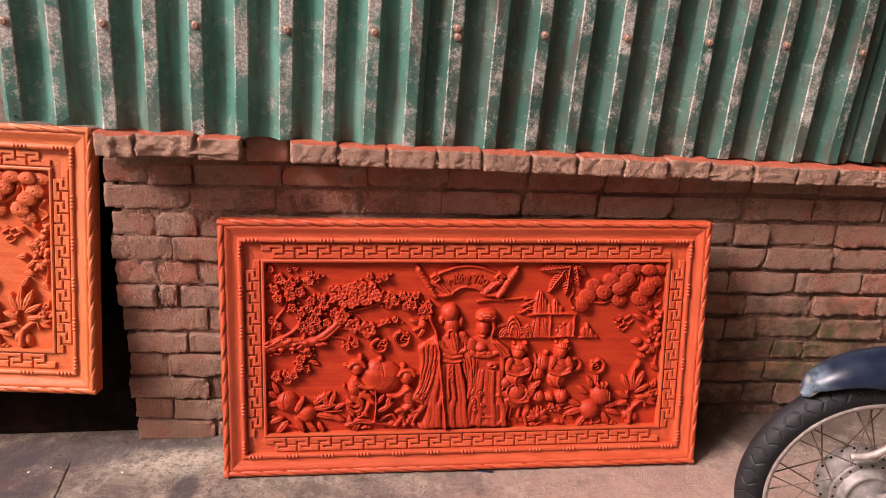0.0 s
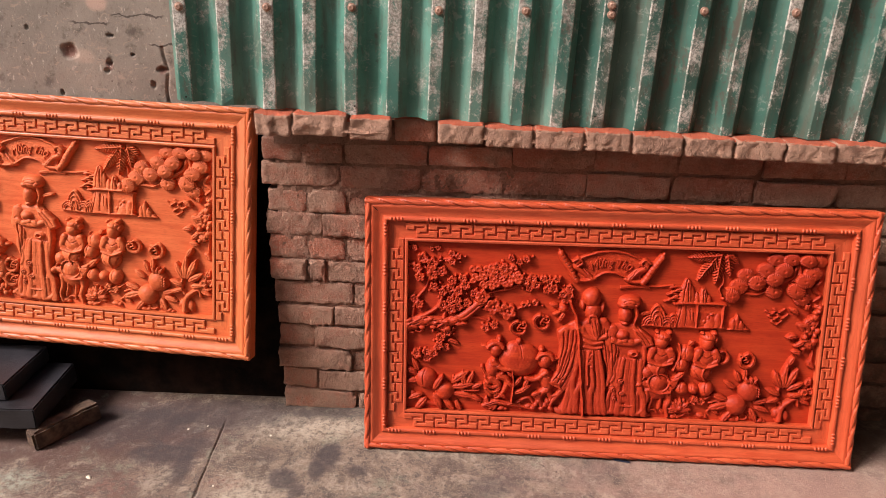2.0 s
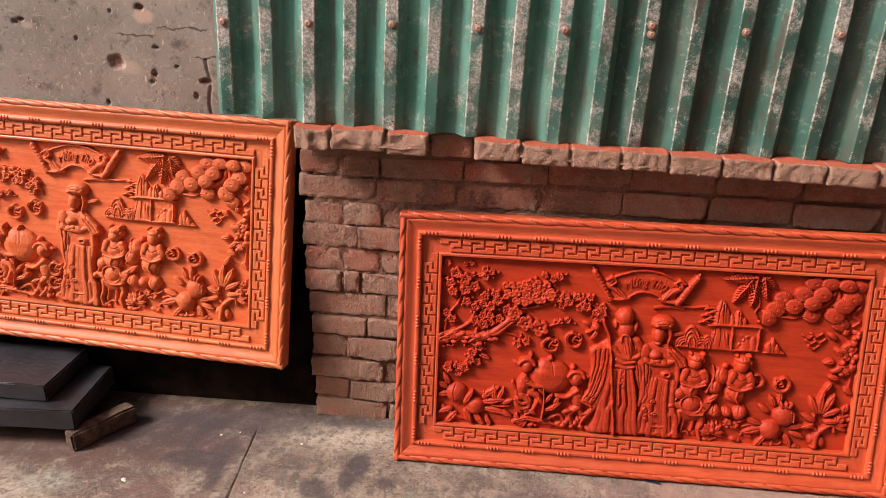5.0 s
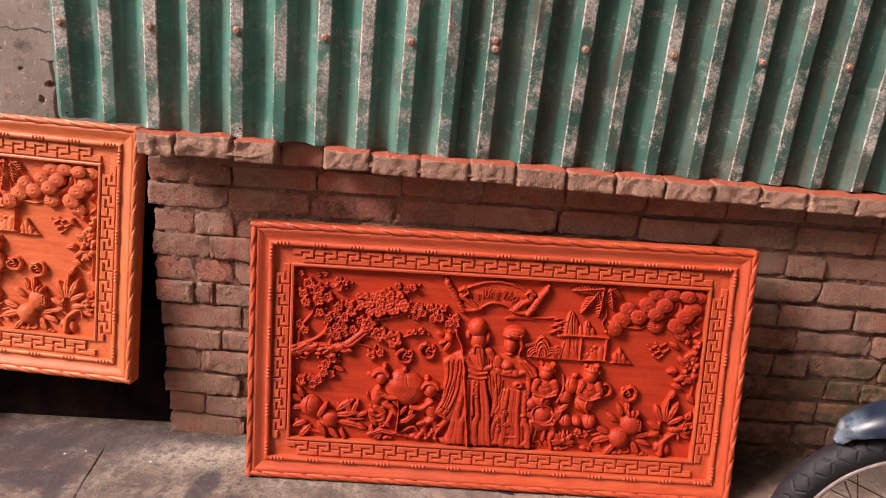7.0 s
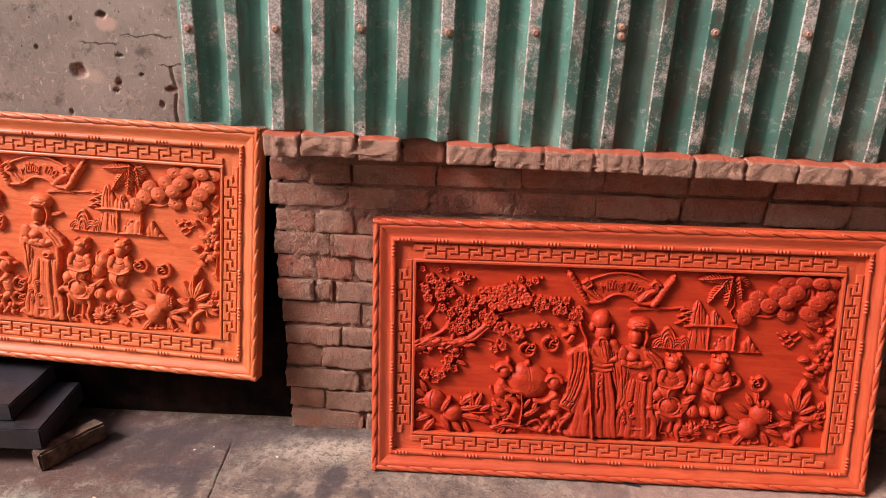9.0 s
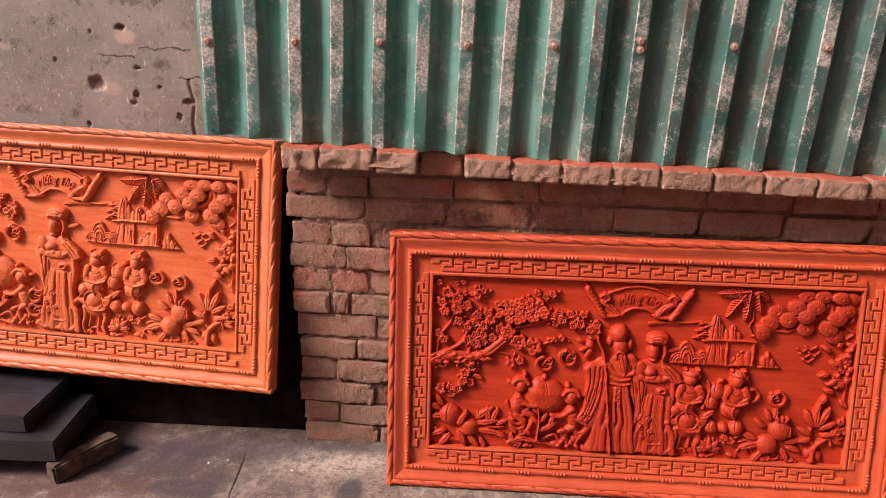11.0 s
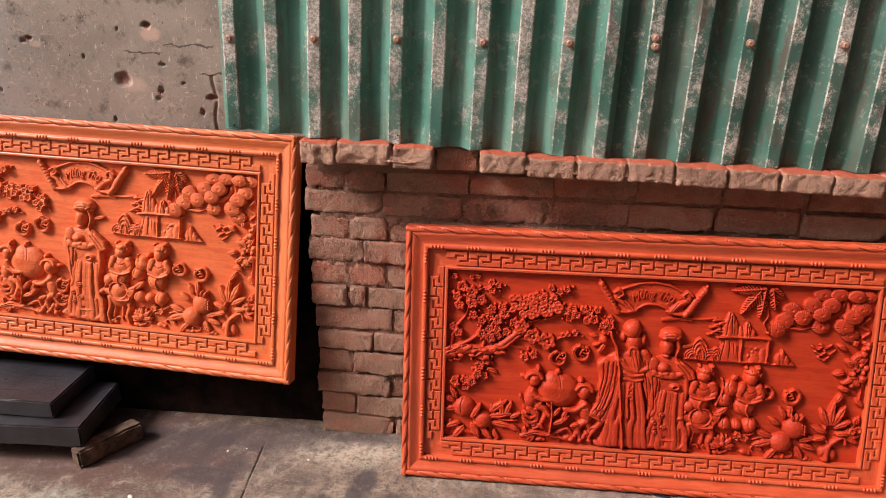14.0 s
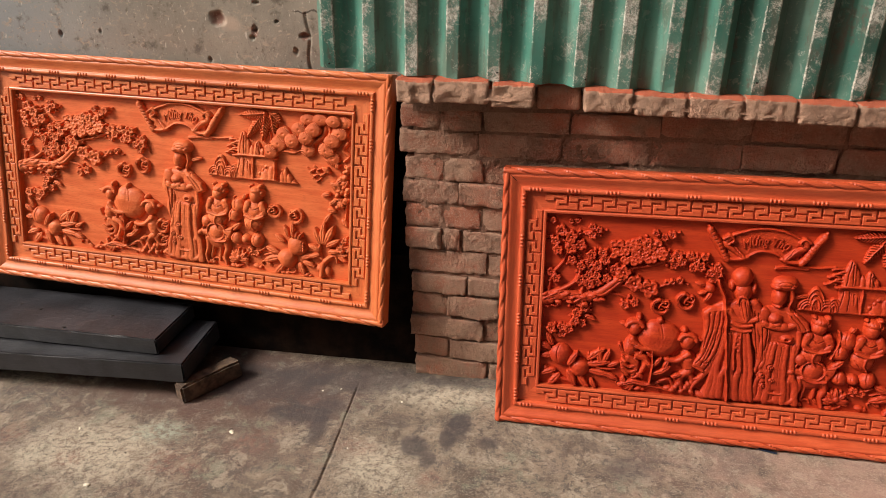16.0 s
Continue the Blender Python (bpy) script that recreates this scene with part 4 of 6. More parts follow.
# ---- carved motifs ----
class Relief:
    """A carved motif as a height over the panel's ground, on a fine grid in panel coordinates."""

    def __init__(self, u0, v0, u1, v1, step=0.0012, seed=1):
        self.u, self.v = np.arange(u0, u1, step), np.arange(v0, v1, step)
        self.X, self.Y = np.meshgrid(self.u, self.v)
        # the carver's hand: shapes waver a little from their drawn lines
        self.U = self.X + 0.0018 * rough_field(self.X, self.Y, 55, 61) + 0.0007 * rough_field(self.X, self.Y, 170, 62)
        self.V = self.Y + 0.0018 * rough_field(self.X, self.Y, 55, 63) + 0.0007 * rough_field(self.X, self.Y, 170, 64)
        self.H = np.zeros_like(self.U)
        self.rng = random.Random(seed)
        self.spots = []

    def over(self, h, mask):
        self.H = np.where(mask, np.maximum(self.H, h), self.H)

    def ball(self, u, v, ru, rv, h, rot=0.0, base=0.0, power=0.5):
        c, s = math.cos(radians(rot)), math.sin(radians(rot))
        x, y = self.U - u, self.V - v
        q = ((x * c + y * s) / ru) ** 2 + ((-x * s + y * c) / rv) ** 2
        self.over(base + h * np.clip(1 - q, 0, 1) ** power, q < 1)

    def dig(self, u, v, ru, rv, depth):
        q = ((self.U - u) / ru) ** 2 + ((self.V - v) / rv) ** 2
        self.H = np.where(self.H > 0, np.maximum(self.H - depth * np.clip(1 - q, 0, 1), 0.001), self.H)

    def stroke(self, pts, w0, w1, h, base=0.0, groove=False):
        """A rounded ribbon along a smooth curve through pts, tapering from half-width w0 to w1."""
        P = np.array(curve(pts))
        n = len(P) - 1
        best, dist = np.zeros_like(self.U), np.full_like(self.U, 9.0)
        for i in range(n):
            a, b = P[i], P[i + 1]
            d = b - a
            l2 = max(d @ d, 1e-12)
            t = np.clip(((self.U - a[0]) * d[0] + (self.V - a[1]) * d[1]) / l2, 0, 1)
            r = np.hypot(self.U - a[0] - t * d[0], self.V - a[1] - t * d[1])
            w = w0 + (w1 - w0) * (i + t) / n
            q = r / w
            take = q < dist
            dist = np.where(take, q, dist)
            best = np.where(take, (i + t) / n, best)
        top = np.sqrt(np.clip(1 - dist ** 2, 0, 1))
        if groove:
            self.H = np.where((self.H > 0) & (dist < 1), np.maximum(self.H - h * top, 0.001), self.H)
        else:
            self.over(base + h * top * (0.75 + 0.25 * (w1 >= w0 * 0.8) + 0.25 * (1 - best) * (w1 < w0 * 0.8)), dist < 1)

    def leaf(self, u, v, length, wide, ang, h, base=0.004, rib=True):
        """A pointed leaf from its foot at (u, v)."""
        c, s = math.cos(radians(ang)), math.sin(radians(ang))
        x = ((self.U - u) * c + (self.V - v) * s) / length
        y = (-(self.U - u) * s + (self.V - v) * c) / wide
        edge = np.clip(x, 0, 1) ** 0.6 * np.clip(1 - x, 0, 1) ** 0.75 * 1.75
        q = np.abs(y) / np.maximum(edge, 1e-4)
        hh = base + h * (1 - 0.55 * q ** 2) * (0.7 + 0.3 * np.sin(np.clip(x, 0, 1) * 2.6))
        if rib:
            hh = hh - 0.0022 * np.exp(-(y / 0.13) ** 2) - 0.0004 * np.sin(26 * (x - 0.5 * np.abs(y)))
        self.over(hh, (x > 0) & (x < 1) & (q < 1))

    def flower(self, u, v, r, h, base=0.0, petals=5, turn=None):
        t0 = self.rng.uniform(0, 6.28) if turn is None else turn
        for k in range(petals):
            t = t0 + 2 * math.pi * k / petals
            x, y = u + r * 0.60 * math.cos(t), v + r * 0.60 * math.sin(t)
            self.ball(x, y, r * 0.46, r * 0.46, h * 0.45, 0, base + h * 0.4 - 0.0012 * (k % 2), 0.3)
            self.dig(x, y, r * 0.30, r * 0.30, h * 0.22)
        self.dig(u, v, r * 0.48, r * 0.48, h * 0.5)
        self.ball(u, v, r * 0.19, r * 0.19, h * 0.4, 0, base + h * 0.4)

    def disc(self, u, v, ru, rv, h, base, turn):
        """A pine cluster: a shallow dome with needles radiating."""
        x, y = (self.U - u) / ru, (self.V - v) / rv
        q, a = np.hypot(x, y), np.arctan2(y, x)
        hh = base + h * (0.65 + 0.35 * np.clip(1 - q ** 2.2, 0, 1)) - 0.0024 * (0.5 + 0.5 * np.cos(a * 23 + turn)) ** 1.5 * np.clip(q * 2.2 - 0.35, 0, 1)
        hh = hh - 0.003 * np.exp(-(q / 0.13) ** 2)
        self.over(hh, q < 1)

    def area(self, pts, h, base=0.0, edge=0.006):
        """A plateau over a polygon, its edges rounded off."""
        inside = np.zeros(self.U.shape, bool)
        dist = np.full_like(self.U, 9.0)
        n = len(pts)
        for i in range(n):
            (x0, y0), (x1, y1) = pts[i], pts[(i + 1) % n]
            hit = ((y0 > self.V) != (y1 > self.V))
            with np.errstate(divide='ignore', invalid='ignore'):
                cross = (x1 - x0) * (self.V - y0) / (y1 - y0 if y1 != y0 else 1e-9) + x0
            inside ^= hit & (self.U < cross)
            d = np.array((x1 - x0, y1 - y0))
            t = np.clip(((self.U - x0) * d[0] + (self.V - y0) * d[1]) / (d @ d), 0, 1)
            dist = np.minimum(dist, np.hypot(self.U - x0 - t * d[0], self.V - y0 - t * d[1]))
        k = np.clip(dist / edge, 0, 1)
        self.over(base + h * np.sqrt(np.clip(1 - (1 - k) ** 2, 0, 1)), inside)

    def dome(self, u, v, ru, rv, h, base=0.0):
        """A hill: the upper half of an oval on the level v."""
        q = ((self.U - u) / ru) ** 2 + ((self.V - v) / rv) ** 2
        self.over(base + h * np.clip(1 - q, 0, 1) ** 0.5, (q < 1) & (self.V > v))

    def cuts(self, lines, w, h):
        """Fine gouge lines into what already stands."""
        for pts in lines:
            self.stroke(pts, w, w * 0.5, h, groove=True)

    def folds(self, pts_top, pts_low, count, w, h, base):
        """Cloth folds fanning from a line at the top to one at the hem."""
        (a0, b0), (a1, b1) = pts_top
        (c0, d0), (c1, d1) = pts_low
        for k in range(count):
            f = (k + 0.5) / count
            sway, v = 0.006 * math.sin(k * 2.3 + a0 * 40), 0.72 + 0.5 * self.rng.random()
            self.stroke([(a0 + (a1 - a0) * f, b0 + (b1 - b0) * f), (a0 * 0.5 + c0 * 0.5 + (a1 + c1 - a0 - c0) * 0.5 * f + sway, (b0 + d0) / 2),
                         (c0 * 0.72 + a0 * 0.28 + (c1 * 0.72 + a1 * 0.28 - c0 * 0.72 - a0 * 0.28) * f - sway * 0.5, d0 * 0.72 + b0 * 0.28), (c0 + (c1 - c0) * f, d0 + (d1 - d0) * f)],
                        w * 0.6 * v, w * v, h, base + 0.0016 * (k % 3))

    def drape(self, u, v, ru, rv, pitch, depth, tilt, seed):
        """Soft flowing folds cut into what stands within an oval."""
        t = radians(tilt)
        q = ((self.U - u) / ru) ** 2 + ((self.V - v) / rv) ** 2
        bend, fade = rough_field(self.U, self.V, 20, seed), rough_field(self.U, self.V, 45, seed + 70)
        s = np.sin(((self.U - u) * math.cos(t) + (self.V - v) * math.sin(t)) * 6.283 / pitch + 1.5 * bend)
        cut = depth * np.clip(0.6 + 0.9 * fade, 0.1, 1.2) * (0.5 - 0.5 * s) ** 1.6 * np.clip(1.6 - 1.6 * q, 0, 1)
        self.H = np.where(self.H > 0.003, np.maximum(self.H - cut, 0.003), self.H)

    def mesh(self, name, material, soften=1):
        H = self.H.copy()
        on = H > 0.0006
        H = H + np.where(on, 0.0004 * rough_field(self.X, self.Y, 190, 4) + 0.0003 * rough_field(self.X, self.Y, 560, 9), 0)
        for _ in range(soften):
            P = np.pad(H, 1)
            avg = (P[:-2, 1:-1] + P[2:, 1:-1] + P[1:-1, :-2] + P[1:-1, 2:]) / 4
            H = np.where(on, 0.8 * H + 0.2 * np.maximum(avg, H * 0.75), H)
        H = np.where(on, np.clip(H * 0.95, 0.0012, 0.0275), -0.0012)
        cell = on[:-1, :-1] | on[1:, :-1] | on[:-1, 1:] | on[1:, 1:]
        nx = len(self.u)
        j, i = np.nonzero(cell)
        k = j * nx + i
        F = np.stack([k, k + 1, k + 1 + nx, k + nx], 1)
        used, F = np.unique(F, return_inverse=True)
        P = np.stack([self.X, BACK - H, self.Y], -1).reshape(-1, 3)[used]
        return raw_mesh(name, P, F.reshape(-1, 4), material, True)


def curve(pts, cuts=5):
    """A smooth line through the given points."""
    p = [np.array(q, float) for q in pts]
    if len(p) < 3:
        return p
    out = []
    for i in range(len(p) - 1):
        a, b, c, d = p[max(i - 1, 0)], p[i], p[i + 1], p[min(i + 2, len(p) - 1)]
        for k in range(cuts):
            t = k / cuts
            out.append(0.5 * (2 * b + (c - a) * t + (2 * a - 5 * b + 4 * c - d) * t * t + (3 * b - a - 3 * c + d) * t ** 3))
    return out + [p[-1]]


def arc(u, v, ru, rv, a0, a1, n=10):
    return [(u + ru * math.cos(radians(a0 + (a1 - a0) * k / n)), v + rv * math.sin(radians(a0 + (a1 - a0) * k / n))) for k in range(n + 1)]


def blossoms(r, u, v, su, sv, count, size, low=0.004, high=0.012):
    """A spray of five-petalled flowers and buds on twigs, kept clear of one another."""
    for _ in range(round(count * 0.9)):
        a, q = r.rng.uniform(0, 6.283), r.rng.uniform(0.85, 1.5)
        x, y = u + su * q * math.cos(a), v + sv * q * math.sin(a)
        r.stroke([(u, v), ((u + x) / 2 + 0.004 * math.sin(a * 3), (v + y) / 2), (x, y)], 0.0016, 0.0012, 0.005, 0.002)
        r.ball(x, y, size * 0.34, size * 0.34, 0.008, 0, 0.003)
    for _ in range(count * 5):
        a, q = r.rng.uniform(0, 6.283), math.sqrt(r.rng.random())
        x, y = u + su * q * math.cos(a), v + sv * q * math.sin(a)
        k = size * r.rng.uniform(0.85, 1.1)
        if any(math.hypot(x - p, y - q2) < 0.78 * (k + k2) for p, q2, k2 in r.spots):
            continue
        r.spots.append((x, y, k))
        r.flower(x, y, k, 0.010, r.rng.uniform(low, high))


def plum_tree():
    r = Relief(0.1035, 0.300, 0.560, 0.562, 0.0013, seed=5)
    r.stroke([(0.102, 0.338), (0.15, 0.352), (0.213, 0.350), (0.25, 0.370), (0.282, 0.395), (0.305, 0.425)], 0.018, 0.008, 0.019)
    r.stroke([(0.225, 0.356), (0.262, 0.366), (0.300, 0.398), (0.336, 0.414)], 0.0090, 0.0050, 0.017)
    r.stroke([(0.120, 0.352), (0.150, 0.366), (0.182, 0.388), (0.196, 0.420)], 0.0085, 0.0045, 0.015)
    for k in range(16):
        x = 0.106 + 0.0100 * k + r.rng.uniform(-1, 1) * 0.004
        y = 0.345 + r.rng.uniform(-1, 1) * 0.012 + 0.25 * max(0.0, x - 0.215)
        r.ball(x, y, r.rng.uniform(0.008, 0.015), r.rng.uniform(0.0035, 0.006), 0.006, r.rng.uniform(-20, 40), 0.0145)
        r.cuts([[(x - 0.010, y + 0.004), (x, y + 0.006 + r.rng.uniform(-1, 1) * 0.003), (x + 0.012, y + 0.008)]], 0.0013, 0.004)
    for k in range(9):
        r.ball(0.106 + 0.0050 * k, 0.326 + r.rng.uniform(-1, 1) * 0.006, 0.006, 0.005, 0.012)
    r.stroke([(0.118, 0.345), (0.125, 0.40), (0.150, 0.435), (0.165, 0.47), (0.19, 0.512), (0.238, 0.527)], 0.005, 0.003, 0.009)
    r.stroke([(0.20, 0.352), (0.215, 0.41), (0.245, 0.45), (0.30, 0.475), (0.36, 0.502), (0.412, 0.529)], 0.006, 0.003, 0.010)
    r.stroke([(0.275, 0.388), (0.33, 0.386), (0.365, 0.382), (0.415, 0.402), (0.446, 0.406)], 0.005, 0.003, 0.009)
    r.stroke([(0.29, 0.425), (0.36, 0.444), (0.42, 0.462), (0.485, 0.458), (0.528, 0.436), (0.544, 0.415)], 0.005, 0.003, 0.009)
    r.stroke([(0.25, 0.372), (0.31, 0.358), (0.33, 0.340)], 0.004, 0.003, 0.007)
    blossoms(r, 0.155, 0.492, 0.040, 0.030, 15, 0.0145)
    blossoms(r, 0.118, 0.545, 0.010, 0.008, 2, 0.010, 0.0, 0.002)
    blossoms(r, 0.173, 0.548, 0.012, 0.006, 2, 0.007, 0.0, 0.003)
    blossoms(r, 0.130, 0.402, 0.013, 0.020, 5, 0.011)
    blossoms(r, 0.225, 0.405, 0.030, 0.026, 11, 0.0125)
    blossoms(r, 0.240, 0.455, 0.030, 0.022, 9, 0.012)
    for j in range(5):
        for i in range(9):
            u, v = 0.258 + 0.0165 * i + 0.008 * (j % 2) + r.rng.uniform(-1, 1) * 0.003, 0.437 + 0.0125 * j + 0.0035 * i + r.rng.uniform(-1, 1) * 0.003
            if abs(i - 4.5 + 0.4 * (j - 2)) < 4.4 - 0.7 * abs(j - 2):
                r.ball(u, v, 0.0098, 0.0085, 0.006, 20, 0.014 - 0.0012 * j, 0.3)
                r.dig(u, v + 0.001, 0.0062, 0.0052, 0.0030)
    blossoms(r, 0.355, 0.487, 0.030, 0.022, 9, 0.0125)
    blossoms(r, 0.395, 0.522, 0.026, 0.012, 6, 0.0095)
    blossoms(r, 0.225, 0.524, 0.020, 0.012, 5, 0.010)
    blossoms(r, 0.420, 0.466, 0.026, 0.016, 8, 0.0125)
    blossoms(r, 0.472, 0.462, 0.024, 0.018, 8, 0.0115)
    blossoms(r, 0.520, 0.436, 0.016, 0.018, 6, 0.0105)
    blossoms(r, 0.318, 0.346, 0.020, 0.010, 5, 0.012)
    blossoms(r, 0.428, 0.405, 0.022, 0.006, 4, 0.008)
    blossoms(r, 0.195, 0.445, 0.03, 0.02, 5, 0.0125)
    blossoms(r, 0.285, 0.415, 0.03, 0.018, 6, 0.0125)
    r.flower(0.330, 0.396, 0.021, 0.011, 0.010)
    r.flower(0.366, 0.385, 0.022, 0.011, 0.010)
    r.flower(0.303, 0.424, 0.017, 0.011, 0.012)
    return r


def lower_branch():
    r = Relief(0.108, 0.232, 0.255, 0.345, seed=8)
    r.stroke([(0.218, 0.342), (0.205, 0.312), (0.190, 0.285), (0.150, 0.255), (0.118, 0.262)], 0.006, 0.004, 0.010)
    blossoms(r, 0.203, 0.318, 0.026, 0.018, 8, 0.0125)
    blossoms(r, 0.192, 0.287, 0.020, 0.014, 6, 0.012)
    blossoms(r, 0.155, 0.262, 0.030, 0.014, 8, 0.012)
    r.leaf(0.212, 0.302, 0.034, 0.010, -18, 0.006)
    return r


def peaches():
    r = Relief(0.1085, 0.1085, 0.318, 0.262, seed=9)
    for u, v, l, w, a in ((0.135, 0.205, 0.038, 0.013, 150), (0.138, 0.19, 0.032, 0.011, 190), (0.14, 0.215, 0.04, 0.012, 120), (0.225, 0.185, 0.055, 0.013, 35),
                          (0.225, 0.17, 0.065, 0.013, 12), (0.23, 0.155, 0.06, 0.013, -8), (0.205, 0.14, 0.05, 0.014, -50), (0.27, 0.18, 0.04, 0.011, 70),
                          (0.262, 0.175, 0.045, 0.012, 100), (0.28, 0.17, 0.035, 0.010, 30), (0.275, 0.15, 0.036, 0.011, -20), (0.15, 0.15, 0.045, 0.012, 200),
                          (0.16, 0.14, 0.05, 0.013, 230), (0.185, 0.155, 0.05, 0.013, 285), (0.24, 0.135, 0.034, 0.011, -70)):
        r.leaf(u, v, l, w, a, 0.008, 0.006)
    r.ball(0.158, 0.192, 0.029, 0.028, 0.024)
    r.stroke([(0.160, 0.221), (0.150, 0.200), (0.152, 0.172)], 0.002, 0.001, 0.003, groove=True)
    r.ball(0.208, 0.160, 0.027, 0.027, 0.023)
    r.leaf(0.178, 0.165, 0.045, 0.011, 60, 0.010, 0.014)
    r.leaf(0.178, 0.152, 0.048, 0.014, -60, 0.010, 0.012)
    r.stroke([(0.122, 0.150), (0.150, 0.132), (0.18, 0.122), (0.20, 0.118)], 0.007, 0.005, 0.010)
    r.stroke([(0.23, 0.20), (0.255, 0.165), (0.30, 0.165)], 0.004, 0.003, 0.012)
    return r


def big_peach():
    r = Relief(0.335, 0.205, 0.47, 0.322, seed=3)
    r.ball(0.402, 0.255, 0.054, 0.049, 0.025)
    r.ball(0.390, 0.262, 0.034, 0.041, 0.026)
    r.leaf(0.399, 0.296, 0.016, 0.012, 80, 0.008, 0.010, False)
    r.stroke([(0.402, 0.300), (0.408, 0.282), (0.410, 0.262)], 0.0018, 0.0010, 0.0022, groove=True)
    return r


def peach_foliage():
    """Ribbons, sprigs and a gnarled root in front of the giant peach."""
    r = Relief(0.296, 0.1085, 0.505, 0.250, seed=4)
    r.stroke([(0.312, 0.124), (0.345, 0.136), (0.380, 0.130), (0.408, 0.140), (0.432, 0.150), (0.452, 0.124)], 0.008, 0.005, 0.015)
    r.stroke([(0.385, 0.128), (0.418, 0.122), (0.445, 0.116)], 0.006, 0.004, 0.012)
    for k in range(9):
        r.leaf(0.325 + 0.003 * k, 0.128, 0.024, 0.005, 100 + 17 * k, 0.007, 0.006)
    for pts in (((0.306, 0.236), (0.318, 0.214), (0.342, 0.220), (0.350, 0.205), (0.330, 0.194), (0.316, 0.204)), ((0.322, 0.232), (0.345, 0.236), (0.362, 0.222), (0.350, 0.208)),
                ((0.314, 0.188), (0.334, 0.178), (0.352, 0.188), (0.346, 0.200)), ((0.318, 0.172), (0.336, 0.164), (0.352, 0.172))):
        r.stroke(pts, 0.0048, 0.0034, 0.008, 0.010)
        r.cuts([pts], 0.0011, 0.003)
    r.stroke([(0.352, 0.210), (0.372, 0.196), (0.366, 0.172), (0.352, 0.152)], 0.013, 0.007, 0.018)
    r.stroke([(0.352, 0.152), (0.342, 0.146)], 0.007, 0.005, 0.014)
    r.stroke([(0.386, 0.140), (0.390, 0.180), (0.386, 0.236)], 0.0024, 0.0016, 0.008, 0.016)
    for u, v, l, w, a in ((0.389, 0.180, 0.036, 0.009, 52), (0.389, 0.176, 0.030, 0.008, 128), (0.388, 0.205, 0.024, 0.007, 130), (0.390, 0.162, 0.036, 0.009, 24),
                          (0.418, 0.178, 0.030, 0.010, 72), (0.410, 0.172, 0.030, 0.009, 35), (0.436, 0.160, 0.028, 0.008, 20), (0.372, 0.150, 0.026, 0.008, 150)):
        r.leaf(u, v, l, w, a, 0.009, 0.012)
    for k in range(7):
        r.ball(0.442 + 0.008 * k, 0.122 + 0.010 * (k % 3), 0.010, 0.008, 0.014, 25 * k, 0.002)
    r.cuts([[(0.320, 0.128), (0.350, 0.137), (0.380, 0.131)], [(0.395, 0.136), (0.425, 0.147)]], 0.0013, 0.004)
    return r


def child(u, v, lean, seed):
    """A small plain figure stooping to its load, with a knotted cap."""
    r = Relief(u - 0.062, v - 0.140, u + 0.062, v + 0.052, seed=seed)
    r.ball(u - 0.006 * lean, v - 0.052, 0.021, 0.034, 0.021, -14 * lean)
    r.stroke([(u - 0.008 * lean, v - 0.080), (u + 0.010 * lean, v - 0.098), (u + 0.004 * lean, v - 0.126)], 0.013, 0.008, 0.018)
    r.stroke([(u - 0.012 * lean, v - 0.084), (u - 0.022 * lean, v - 0.104), (u - 0.010 * lean, v - 0.128)], 0.011, 0.007, 0.015)
    r.stroke([(u - 0.004 * lean, v - 0.030), (u + 0.022 * lean, v - 0.052), (u + 0.048 * lean, v - 0.050)], 0.0085, 0.006, 0.010, 0.013)
    r.ball(u, v, 0.0205, 0.0215, 0.026)
    r.stroke(arc(u, v + 0.002, 0.021, 0.017, 15, 165), 0.0055, 0.0055, 0.008, 0.017)
    r.ball(u + 0.010 * lean, v + 0.0285, 0.0088, 0.0088, 0.020)
    r.leaf(u - 0.014 * lean, v + 0.006, 0.024, 0.008, 90 + 82 * lean, 0.008, 0.010, False)
    r.cuts([[(u - 0.014, v - 0.036), (u, v - 0.044), (u + 0.014, v - 0.040)], [(u - 0.018, v - 0.066), (u, v - 0.074), (u + 0.014, v - 0.070)]], 0.0012, 0.003)
    return r


def curl(u, v, s=1.0, flip=1):
    """A small cloud curl: an open ring with crests breaking inside it."""
    r = Relief(u - 0.034 * s, v - 0.034 * s, u + 0.034 * s, v + 0.034 * s, seed=2)
    a0, a1 = (100, 368) if flip > 0 else (-190, 80)
    r.stroke(arc(u, v, 0.0185 * s, 0.0185 * s, a0, a1, 18), 0.0058 * s, 0.0040 * s, 0.012, 0.004)
    r.cuts([arc(u, v, 0.0185 * s, 0.0185 * s, a0 + 20, a1 - 20, 14)], 0.0011, 0.003)
    x = u + 0.004 * s * flip
    r.stroke([(x - 0.006 * s * flip, v + 0.018 * s), (x + 0.004 * s * flip, v + 0.012 * s), (x - 0.004 * s * flip, v + 0.003 * s), (x + 0.008 * s * flip, v - 0.002 * s)], 0.0042 * s, 0.0030 * s, 0.010, 0.004)
    r.stroke([(x + 0.004 * s * flip, v + 0.012 * s), (x + 0.014 * s * flip, v + 0.014 * s), (x + 0.017 * s * flip, v + 0.006 * s)], 0.0036 * s, 0.0022 * s, 0.009, 0.004)
    r.stroke([(x - 0.004 * s * flip, v + 0.003 * s), (x - 0.007 * s * flip, v - 0.006 * s), (x + 0.002 * s * flip, v - 0.008 * s)], 0.0034 * s, 0.0020 * s, 0.009, 0.003)
    for dx, dy in ((0.009, 0.008), (-0.001, 0.008), (0.012, -0.001)):
        r.ball(x + dx * s * flip, v + dy * s, 0.0036 * s, 0.0036 * s, 0.008, 0, 0.006)
    return r


